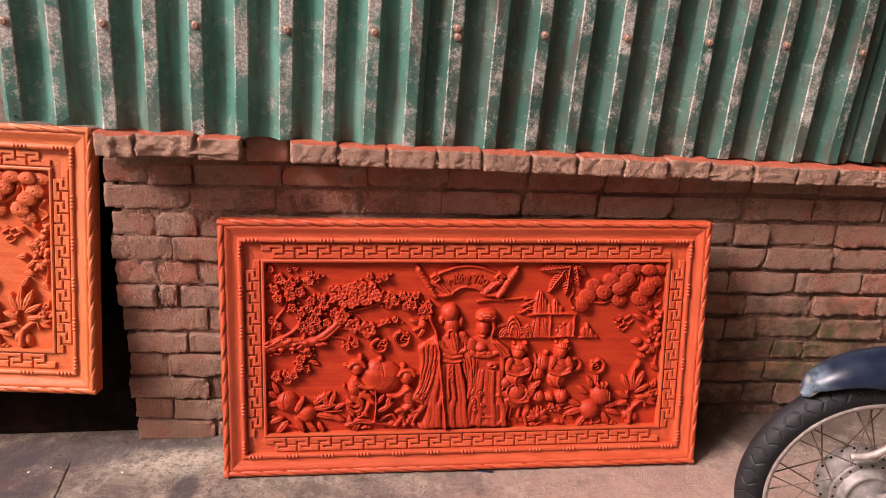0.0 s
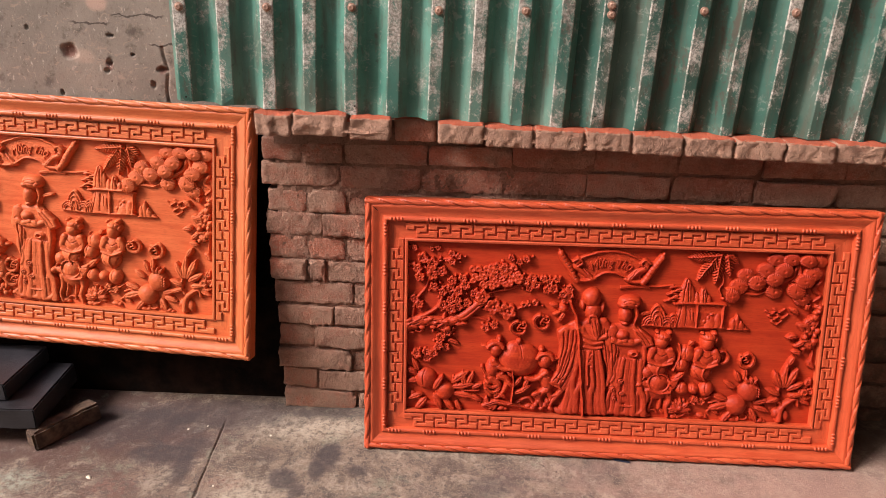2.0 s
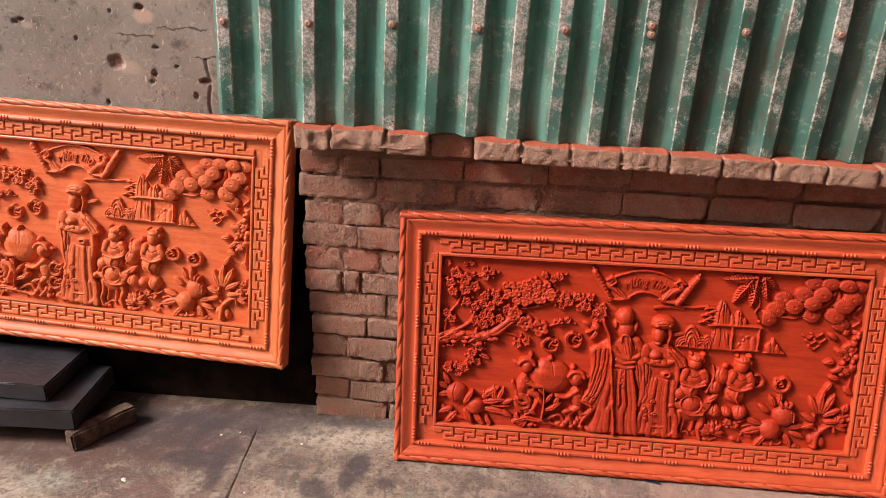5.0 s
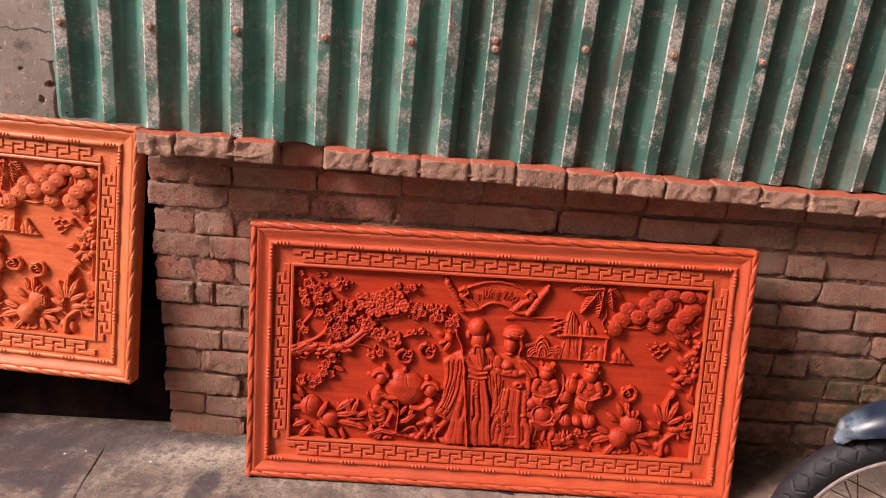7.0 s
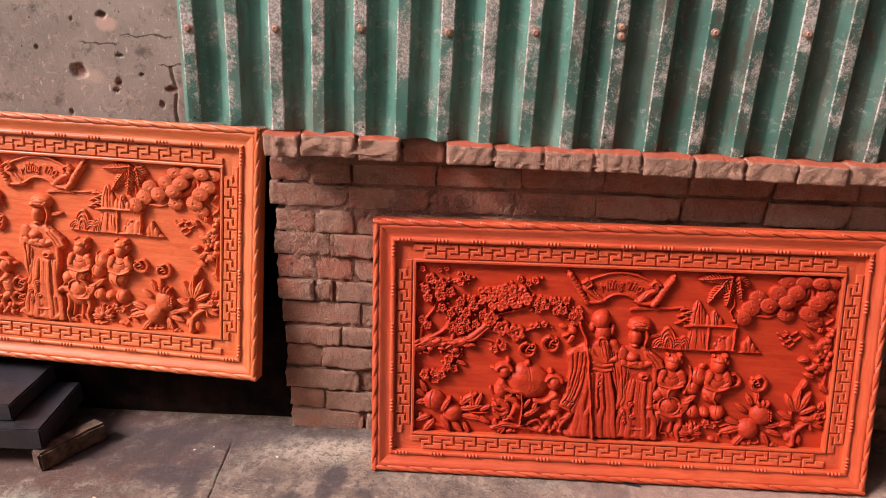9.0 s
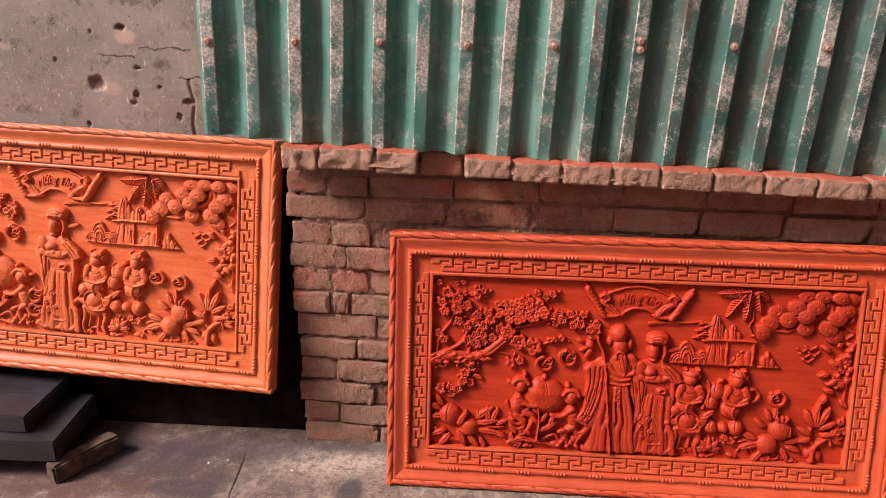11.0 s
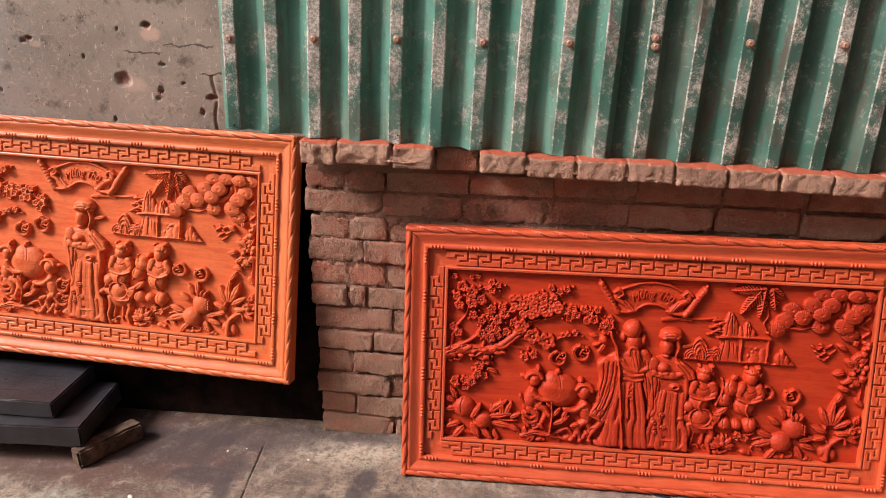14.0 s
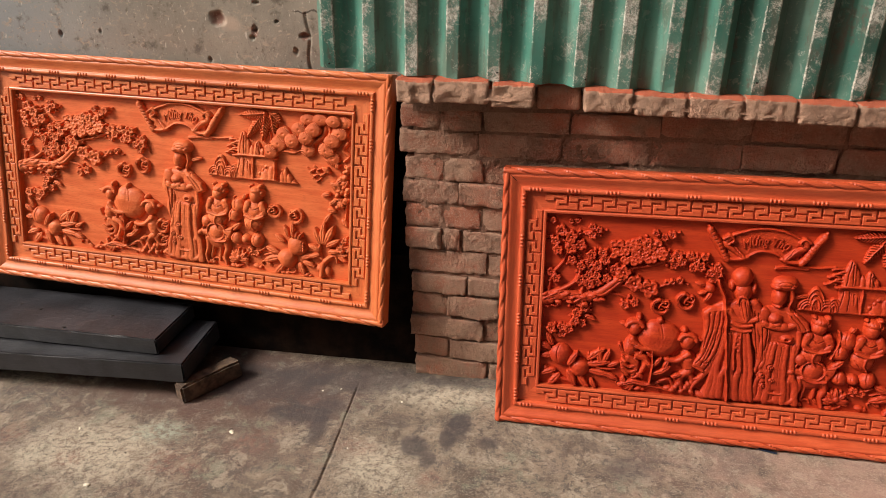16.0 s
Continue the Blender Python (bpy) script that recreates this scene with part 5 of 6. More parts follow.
def robed_elder():
    """The plain robed figure that leans on a staff."""
    r = Relief(0.474, 0.1085, 0.668, 0.466, seed=6)
    r.area([(0.514, 0.350), (0.545, 0.368), (0.604, 0.374), (0.622, 0.350), (0.618, 0.300), (0.614, 0.260), (0.628, 0.190), (0.642, 0.120),
            (0.508, 0.117), (0.532, 0.180), (0.540, 0.250), (0.530, 0.310)], 0.013, 0.001, 0.016)
    # skirt in long folds
    r.folds(((0.548, 0.285), (0.612, 0.290)), ((0.522, 0.122), (0.638, 0.120)), 9, 0.0082, 0.0032, 0.0146)
    # train sweeping to the ground behind
    for k in range(4):
        r.stroke([(0.546 - 0.006 * k, 0.235 - 0.012 * k), (0.530 - 0.008 * k, 0.190 - 0.010 * k), (0.508 - 0.006 * k, 0.166 - 0.010 * k), (0.494 - 0.001 * k, 0.160 - 0.012 * k)], 0.0075, 0.0040, 0.007, 0.0095)
    # wide hanging sleeve
    r.area([(0.499, 0.340), (0.514, 0.352), (0.550, 0.352), (0.556, 0.318), (0.550, 0.262), (0.536, 0.214), (0.512, 0.184), (0.482, 0.198), (0.500, 0.232), (0.504, 0.288)], 0.0085, 0.012, 0.010)
    r.cuts([[(0.540, 0.342), (0.536, 0.290), (0.524, 0.230), (0.504, 0.200)], [(0.528, 0.342), (0.524, 0.290), (0.512, 0.236), (0.494, 0.206)], [(0.516, 0.338), (0.514, 0.290), (0.508, 0.250)],
            [(0.548, 0.330), (0.546, 0.280), (0.538, 0.235), (0.524, 0.205)], [(0.500, 0.214), (0.516, 0.206), (0.530, 0.214)]], 0.0024, 0.0036)
    r.drape(0.520, 0.265, 0.030, 0.085, 0.0090, 0.0014, -18, 43)
    r.stroke([(0.483, 0.199), (0.498, 0.190), (0.513, 0.184)], 0.003, 0.003, 0.006, 0.014)
    # chest, lapels and the other arm
    r.ball(0.590, 0.330, 0.036, 0.050, 0.008, 0, 0.013)
    r.stroke([(0.612, 0.366), (0.630, 0.335), (0.626, 0.290), (0.640, 0.235), (0.634, 0.196)], 0.015, 0.007, 0.010, 0.010)
    r.cuts([[(0.616, 0.350), (0.624, 0.300), (0.634, 0.225)], [(0.626, 0.345), (0.634, 0.310), (0.638, 0.250)], [(0.606, 0.362), (0.616, 0.325), (0.614, 0.280)]], 0.0016, 0.005)
    r.stroke([(0.560, 0.345), (0.575, 0.330), (0.600, 0.322), (0.622, 0.330)], 0.0085, 0.007, 0.007, 0.017)
    r.stroke([(0.566, 0.318), (0.590, 0.308), (0.616, 0.314)], 0.0045, 0.0040, 0.006, 0.018)
    r.stroke([(0.568, 0.300), (0.592, 0.296), (0.614, 0.300)], 0.0038, 0.0036, 0.005, 0.018)
    for k in range(6):
        r.ball(0.584 + 0.007 * (k % 2), 0.286 - 0.008 * k, 0.0056, 0.0050, 0.007, 0, 0.016)
    for k in (0, 1):
        r.stroke([(0.582 + 0.010 * k, 0.290), (0.580 + 0.014 * k, 0.240), (0.582 + 0.016 * k, 0.195)], 0.0034, 0.0028, 0.006, 0.016)
    # head: high dome, hair, long beard
    r.ball(0.559, 0.408, 0.0085, 0.0150, 0.016)
    r.ball(0.611, 0.404, 0.0075, 0.0150, 0.016)
    r.ball(0.587, 0.396, 0.0230, 0.0260, 0.024)
    r.ball(0.582, 0.430, 0.0245, 0.0265, 0.0275)
    r.leaf(0.586, 0.392, 0.074, 0.0175, -79, 0.010, 0.0165, False)
    r.cuts([[(0.584, 0.372), (0.588, 0.350), (0.596, 0.328)], [(0.592, 0.374), (0.596, 0.352), (0.600, 0.332)], [(0.578, 0.372), (0.584, 0.350)]], 0.0012, 0.0035)
    for sgn in (-1, 1):
        r.stroke([(0.588, 0.386), (0.588 + sgn * 0.009, 0.383), (0.588 + sgn * 0.012, 0.366)], 0.0024, 0.0014, 0.005, 0.022)
    # staff, hand and the gourd tied to its crook
    r.ball(0.552, 0.349, 0.0120, 0.0110, 0.027)
    r.cuts([[(0.545, 0.351), (0.556, 0.353)], [(0.545, 0.346), (0.556, 0.348)]], 0.0009, 0.003)
    r.stroke([(0.528, 0.420), (0.534, 0.400), (0.549, 0.355), (0.562, 0.240), (0.573, 0.112)], 0.0042, 0.0038, 0.0275)
    r.ball(0.510, 0.398, 0.0140, 0.0130, 0.022)
    r.ball(0.512, 0.415, 0.0080, 0.0080, 0.017)
    for u, v, l, w, a in ((0.522, 0.412, 0.046, 0.011, 97), (0.516, 0.416, 0.034, 0.009, 118), (0.500, 0.404, 0.026, 0.008, 168), (0.514, 0.386, 0.030, 0.009, 236), (0.504, 0.388, 0.022, 0.006, 200)):
        r.leaf(u, v, l, w, a, 0.009, 0.008)
    for k in range(5):
        r.ball(0.516 + 0.029 * k, 0.117, 0.018, 0.010, 0.013, 10 * (k % 3 - 1), 0.002)
    return r


def robed_official():
    """The plain robed figure with the rounded cap, holding a fruit on a cloth."""
    r = Relief(0.608, 0.1085, 0.778, 0.448, seed=7)
    r.area([(0.624, 0.330), (0.648, 0.362), (0.696, 0.366), (0.722, 0.345), (0.728, 0.290), (0.726, 0.210), (0.742, 0.116), (0.622, 0.116), (0.636, 0.210), (0.632, 0.290)], 0.013, 0.001, 0.013)
    r.folds(((0.648, 0.270), (0.722, 0.270)), ((0.630, 0.122), (0.738, 0.120)), 8, 0.0085, 0.0030, 0.0142)
    # hem rolling in scallops
    for k in range(3):
        r.stroke(arc(0.645 + 0.033 * k, 0.136, 0.0175, 0.016, 190, 350), 0.0060, 0.0060, 0.007, 0.012)
    r.stroke(arc(0.686, 0.150, 0.020, 0.010, 195, 345), 0.0028, 0.0028, 0.005, 0.016)
    # cloud scrolls before the skirt
    for u, v, q in ((0.668, 0.210, 0.0135), (0.650, 0.186, 0.0130), (0.674, 0.176, 0.0140), (0.655, 0.160, 0.0110)):
        r.ball(u, v, q, q * 0.9, 0.0245)
        r.cuts([arc(u, v, q * 0.62, q * 0.55, -30, 250), arc(u + q * 0.1, v, q * 0.25, q * 0.22, 40, 320)], 0.0014, 0.0045)
    # apron band and pendant ring
    r.area([(0.676, 0.275), (0.704, 0.275), (0.702, 0.200), (0.700, 0.150), (0.674, 0.150)], 0.0026, 0.0160, 0.004)
    r.cuts([[(0.688, 0.268), (0.687, 0.215), (0.689, 0.165)]], 0.0009, 0.002)
    r.ball(0.697, 0.287, 0.0185, 0.0120, 0.026)
    r.dig(0.697, 0.287, 0.0070, 0.0046, 0.010)
    # falling sleeves
    r.stroke([(0.640, 0.345), (0.634, 0.315), (0.646, 0.286), (0.640, 0.255), (0.650, 0.226), (0.644, 0.206)], 0.0150, 0.0060, 0.009, 0.012)
    r.cuts([[(0.636, 0.330), (0.640, 0.295), (0.644, 0.260), (0.647, 0.222)], [(0.646, 0.325), (0.650, 0.290), (0.648, 0.250)]], 0.0018, 0.005)
    r.area([(0.690, 0.352), (0.716, 0.350), (0.740, 0.332), (0.752, 0.310), (0.734, 0.302), (0.716, 0.310), (0.700, 0.326)], 0.009, 0.012, 0.007)
    r.cuts([[(0.704, 0.352), (0.722, 0.332), (0.738, 0.314)], [(0.700, 0.344), (0.714, 0.328), (0.726, 0.312)]], 0.0015, 0.0045)
    r.stroke([(0.724, 0.306), (0.726, 0.270), (0.720, 0.230)], 0.0080, 0.0050, 0.009, 0.010)
    # arms, cloth and fruit
    r.stroke([(0.640, 0.318), (0.662, 0.313), (0.690, 0.314), (0.710, 0.322)], 0.0080, 0.0068, 0.007, 0.015)
    r.cuts([[(0.640, 0.312), (0.664, 0.305), (0.694, 0.308)]], 0.0014, 0.004)
    for k in range(4):
        r.ball(0.644 + 0.014 * k, 0.322 - 0.004 * (k % 2), 0.010, 0.007, 0.006, 20 * (k % 3 - 1), 0.018)
    r.ball(0.665, 0.336, 0.0205, 0.0150, 0.028)
    # head under a full cap
    r.stroke([(0.692, 0.412), (0.700, 0.388), (0.694, 0.364), (0.700, 0.350)], 0.0065, 0.0040, 0.018)
    r.leaf(0.704, 0.388, 0.036, 0.008, 12, 0.006, 0.005)
    r.ball(0.670, 0.388, 0.0175, 0.0235, 0.0255)
    r.ball(0.670, 0.366, 0.0120, 0.0070, 0.022)
    r.ball(0.680, 0.421, 0.0300, 0.0195, 0.0270)
    r.ball(0.664, 0.414, 0.0150, 0.0105, 0.0280)
    r.ball(0.694, 0.416, 0.0130, 0.0100, 0.0265)
    r.cuts([arc(0.679, 0.408, 0.026, 0.012, 20, 160), arc(0.679, 0.418, 0.017, 0.010, 20, 160)], 0.0011, 0.003)
    return r


def deer():
    """A standing animal with a round saddle cloth."""
    r = Relief(0.690, 0.1085, 0.826, 0.270, seed=12)
    r.ball(0.764, 0.186, 0.042, 0.028, 0.019)
    r.stroke([(0.792, 0.190), (0.798, 0.160), (0.790, 0.138), (0.797, 0.113)], 0.0125, 0.0050, 0.018)
    r.stroke([(0.738, 0.184), (0.738, 0.156), (0.731, 0.136), (0.737, 0.113)], 0.0110, 0.0046, 0.018)
    r.stroke([(0.754, 0.176), (0.752, 0.150), (0.747, 0.130)], 0.0070, 0.0040, 0.012)
    r.stroke([(0.776, 0.176), (0.776, 0.150), (0.772, 0.132)], 0.0070, 0.0040, 0.012)
    r.stroke([(0.752, 0.196), (0.728, 0.204), (0.708, 0.198), (0.697, 0.194)], 0.0150, 0.0062, 0.019)
    r.ball(0.716, 0.202, 0.0120, 0.0090, 0.022)
    r.leaf(0.722, 0.210, 0.018, 0.005, 60, 0.008, 0.010, False)
    r.ball(0.736, 0.234, 0.0200, 0.0190, 0.023)
    r.ball(0.766, 0.208, 0.0290, 0.0250, 0.024)
    r.stroke(arc(0.766, 0.208, 0.0280, 0.0240, 0, 360, 22), 0.0024, 0.0024, 0.004, 0.016)
    r.stroke([(0.740, 0.190), (0.766, 0.180), (0.798, 0.184)], 0.0030, 0.0030, 0.006, 0.018)
    r.area([(0.786, 0.215), (0.822, 0.232), (0.816, 0.202), (0.800, 0.182), (0.792, 0.200)], 0.010, 0.010, 0.006)
    r.cuts([[(0.796, 0.215), (0.812, 0.215)], [(0.797, 0.204), (0.808, 0.198)]], 0.0013, 0.004)
    return r


def rider(u, v, side, seed):
    """A plain seated figure with a parted fringe and a hair knot."""
    r = Relief(u - 0.058, v - 0.120, u + 0.058, v + 0.040, seed=seed)
    r.ball(u - 0.004 * side, v - 0.044, 0.0290, 0.0330, 0.021)
    r.ball(u - 0.010 * side, v - 0.080, 0.0300, 0.0270, 0.021)
    r.stroke([(u - 0.022, v - 0.026), (u - 0.028, v - 0.050), (u - 0.004, v - 0.064)], 0.0105, 0.0075, 0.008, 0.015)
    r.stroke([(u + 0.020, v - 0.026), (u + 0.026, v - 0.048), (u + 0.006, v - 0.062)], 0.0100, 0.0070, 0.008, 0.014)
    r.stroke([(u - 0.030, v - 0.060), (u, v - 0.066), (u + 0.026, v - 0.058)], 0.0034, 0.0034, 0.006, 0.018)
    r.stroke([(u - 0.004, v - 0.066), (u - 0.010, v - 0.084), (u - 0.002, v - 0.102)], 0.0036, 0.0024, 0.006, 0.018)
    r.cuts([[(u - 0.016, v - 0.030), (u - 0.002, v - 0.040), (u + 0.014, v - 0.034)], [(u - 0.024, v - 0.046), (u - 0.012, v - 0.056)], [(u + 0.024, v - 0.042), (u + 0.012, v - 0.054)],
            [(u - 0.030, v - 0.078), (u - 0.016, v - 0.096)], [(u + 0.014, v - 0.074), (u + 0.008, v - 0.096)]], 0.0013, 0.004)
    r.ball(u - 0.001, v - 0.004, 0.0200, 0.0205, 0.026)
    r.ball(u + 0.002 * side, v + 0.010, 0.0205, 0.0140, 0.0270)
    r.cuts([[(u, v + 0.024), (u - 0.002, v + 0.010)], [(u - 0.011, v + 0.018), (u - 0.010, v + 0.008)], [(u + 0.011, v + 0.018), (u + 0.009, v + 0.008)]], 0.0010, 0.003)
    r.ball(u + 0.019 * side, v + 0.004, 0.0075, 0.0100, 0.020)
    r.ball(u + 0.016 * side, v + 0.023, 0.0085, 0.0075, 0.022)
    r.ball(u - 0.014 * side, v + 0.022, 0.0065, 0.0060, 0.019)
    return r


def peach(u, v, a):
    r = Relief(u - a - 0.003, v - a - 0.003, u + a + 0.003, v + a + 0.003)
    r.ball(u, v, a, a, 0.023)
    r.stroke([(u, v + a), (u - a * 0.3, v + a * 0.3), (u - a * 0.25, v - a * 0.2)], 0.0018, 0.001, 0.003, groove=True)
    return r


def lotus():
    r = Relief(0.795, 0.1085, 0.935, 0.325, seed=14)
    r.stroke([(0.800, 0.245), (0.815, 0.285), (0.812, 0.312)], 0.004, 0.003, 0.012, 0.008)
    r.leaf(0.838, 0.308, 0.024, 0.008, 60, 0.008, 0.006)
    r.leaf(0.802, 0.215, 0.04, 0.012, 40, 0.009, 0.010)
    r.stroke([(0.905, 0.175), (0.88, 0.16), (0.862, 0.15)], 0.004, 0.003, 0.010)
    blossoms(r, 0.868, 0.160, 0.020, 0.008, 5, 0.010)
    for k in range(11):
        r.leaf(0.826, 0.132, 0.034, 0.010, -15 + k * 21, 0.009, 0.004 + 0.004 * (k % 2))
    r.ball(0.826, 0.140, 0.012, 0.010, 0.020)
    return r


def garden_terrace():
    """Rocks, a walled terrace and low hills on a straight ground line."""
    r = Relief(0.652, 0.352, 0.928, 0.494, seed=15)
    base = 0.361
    for u, ru, rv in ((0.735, 0.022, 0.026), (0.752, 0.022, 0.058), (0.776, 0.024, 0.030), (0.792, 0.016, 0.036)):
        r.dome(u, base, ru, rv, 0.008, 0.003)
        for k in range(3):
            r.stroke(arc(u, base, ru * (0.92 - 0.26 * k), rv * (0.92 - 0.22 * k), 8, 172), 0.0021, 0.0016, 0.005, 0.007 + 0.0015 * k)
    r.area([(0.712, base - 0.003), (0.924, base - 0.003), (0.924, base + 0.003), (0.722, base + 0.004)], 0.010, 0.002, 0.002)
    # terrace wall with its posts and shrubs
    r.area([(0.800, base), (0.919, base), (0.919, 0.421), (0.800, 0.421)], 0.005, 0.001, 0.002)
    for u, ru, rv in ((0.816, 0.020, 0.056), (0.836, 0.016, 0.050), (0.888, 0.016, 0.026), (0.906, 0.011, 0.036)):
        r.dome(u, base, ru, rv, 0.007, 0.005)
    r.cuts([[(0.812, 0.412), (0.808, 0.390), (0.804, 0.368)], [(0.824, 0.410), (0.824, 0.385), (0.822, 0.366)], [(0.834, 0.406), (0.836, 0.380)], [(0.842, 0.398), (0.846, 0.372)]], 0.0014, 0.004)
    for u in (0.851, 0.917):
        r.stroke([(u, base), (u, 0.421)], 0.0030, 0.0030, 0.007, 0.006)
    r.stroke([(0.792, 0.421), (0.850, 0.424), (0.921, 0.421)], 0.0036, 0.0036, 0.009, 0.006)
    for k in range(5):
        r.ball(0.872 + 0.009 * k, 0.376 + 0.009 * (k % 3), 0.0050, 0.0050, 0.006, 0, 0.004)
    # upright rocks
    for u, ru, rv, h in ((0.821, 0.0175, 0.066, 0.011), (0.834, 0.0110, 0.046, 0.008), (0.848, 0.0085, 0.030, 0.009), (0.864, 0.0125, 0.041, 0.011), (0.877, 0.0100, 0.024, 0.008)):
        r.dome(u, 0.423, ru, rv, h, 0.003)
    r.cuts([[(0.821, 0.484), (0.816, 0.455), (0.814, 0.428)], [(0.824, 0.476), (0.826, 0.450), (0.826, 0.428)], [(0.865, 0.458), (0.863, 0.440), (0.864, 0.428)], [(0.868, 0.450), (0.873, 0.430)]], 0.0016, 0.005)
    for k in range(7):
        x = 0.768 + 0.010 * (k % 3) + 0.002 * k
        r.stroke([(x, 0.428 + 0.0058 * k), (x + 0.014, 0.431 + 0.0058 * k), (x + 0.026, 0.428 + 0.0058 * k)], 0.0034, 0.0024, 0.007, 0.003 + 0.001 * (k % 2))
    # drifting cloud
    r.stroke([(0.655, 0.457), (0.690, 0.461), (0.724, 0.459)], 0.0052, 0.0036, 0.009)
    r.stroke([(0.712, 0.466), (0.745, 0.464), (0.788, 0.469)], 0.0044, 0.0028, 0.009)
    r.cuts([[(0.664, 0.459), (0.712, 0.461)]], 0.0010, 0.003)
    return r


def far_peak():
    r = Relief(0.925, 0.352, 0.992, 0.405, seed=16)
    for du, l in ((0, 0.042), (-0.009, 0.03), (0.010, 0.026)):
        r.leaf(0.954 + du, 0.357, l, 0.013, 90, 0.010, 0.003, False)
    r.area([(0.930, 0.356), (0.988, 0.356), (0.980, 0.363), (0.940, 0.363)], 0.008, 0.002, 0.003)
    r.ball(0.972, 0.362, 0.008, 0.007, 0.010)
    return r


def banner():
    """An unrolled scroll in an arch, with two rolls and a twist of cloth at each end."""
    r = Relief(0.484, 0.462, 0.772, 0.566, seed=17)
    cu, cv = 0.623, 0.400
    q, lower = np.hypot(r.U - cu, r.V - cv), np.hypot(r.U - 0.626, r.V - 0.441)
    plate = (q < 0.154) & (lower > 0.056) & (np.abs(r.U - cu) < 0.080) & (r.V > 0.478)
    r.over(0.006 + 0 * q, plate)
    r.stroke(arc(cu, cv, 0.1525, 0.1525, 58, 122, 14), 0.0036, 0.0036, 0.009, 0.004)
    r.stroke(arc(0.626, 0.441, 0.0570, 0.0570, 48, 132, 12), 0.0026, 0.0026, 0.008, 0.004)
    for s in (-1, 1):
        r.stroke([(0.6255 + s * 0.128, 0.543), (0.6255 + s * 0.106, 0.508), (0.6255 + s * 0.083, 0.473)], 0.0092, 0.0092, 0.014, 0.004)
        r.stroke([(0.6255 + s * 0.133, 0.553), (0.6255 + s * 0.128, 0.545)], 0.0045, 0.0060, 0.013)
        r.cuts([[(0.6255 + s * (0.126 - 0.005 * k), 0.537 - 0.008 * k), (0.6255 + s * (0.116 - 0.005 * k), 0.541 - 0.008 * k)] for k in range(8)], 0.0010, 0.003)
        r.stroke([(0.6255 + s * 0.084, 0.529), (0.6255 + s * 0.090, 0.512), (0.6255 + s * 0.066, 0.498), (0.6255 + s * 0.046, 0.478)], 0.0085, 0.0070, 0.010, 0.006)
        r.stroke([(0.6255 + s * 0.098, 0.524), (0.6255 + s * 0.084, 0.532), (0.6255 + s * 0.074, 0.522), (0.6255 + s * 0.086, 0.512)], 0.0036, 0.0028, 0.008, 0.012)
        r.stroke([(0.6255 + s * 0.040, 0.480), (0.6255 + s * 0.058, 0.474), (0.6255 + s * 0.078, 0.474)], 0.0055, 0.0045, 0.009, 0.006)
        r.cuts([[(0.6255 + s * 0.082, 0.516), (0.6255 + s * 0.064, 0.500), (0.6255 + s * 0.050, 0.482)], [(0.6255 + s * 0.074, 0.512), (0.6255 + s * 0.058, 0.496)]], 0.0014, 0.004)
    return r


def lettering(material):
    cu = bpy.data.curves.new("lettering", 'FONT')
    cu.body, cu.size, cu.extrude, cu.shear, cu.align_x = "Mừng Thọ", 0.031, 0.0018, 0.25, 'CENTER'
    cu.bevel_depth = 0.0006
    tmp = bpy.data.objects.new("lettering", cu)
    me = bpy.data.meshes.new_from_object(tmp)
    bpy.data.objects.remove(tmp)
    for v in me.vertices:
        x, y, z = v.co
        a, q = x * 0.84 / 0.126, 0.113 + y
        v.co = (0.625 + q * math.sin(a), BACK - 0.0072 - z, 0.400 + q * math.cos(a))
    me.materials.clear()
    me.materials.append(material)
    return me


def fern():
    """Five arching fronds, each a blade cut into leaflets."""
    r = Relief(0.808, 0.428, 0.962, 0.5615, seed=18)
    for u, v, l, w, ang in ((0.916, 0.552, 0.036, 0.016, -36), (0.914, 0.553, 0.056, 0.019, -80), (0.898, 0.553, 0.078, 0.020, -97), (0.892, 0.550, 0.084, 0.020, -126), (0.900, 0.551, 0.084, 0.019, 186)):
        c, s = math.cos(radians(ang)), math.sin(radians(ang))
        r.leaf(u, v, l, w, ang, 0.008, 0.006, False)
        n = round(l / 0.0078)
        for k in range(1, n):
            x, y = u + c * l * k / n, v + s * l * k / n
            for sgn in (-1, 1):
                b = radians(ang + sgn * 50)
                r.stroke([(x, y), (x + math.cos(b) * w * 1.25, y + math.sin(b) * w * 1.25)], 0.0013, 0.0017, 0.0085, groove=True)
        r.stroke([(u, v), (u + c * l * 0.92, v + s * l * 0.92)], 0.0020, 0.0012, 0.005, 0.012)
    r.stroke([(0.908, 0.500), (0.912, 0.480), (0.902, 0.462), (0.912, 0.440)], 0.0026, 0.0022, 0.007)
    r.ball(0.914, 0.438, 0.0065, 0.0055, 0.010)
    return r


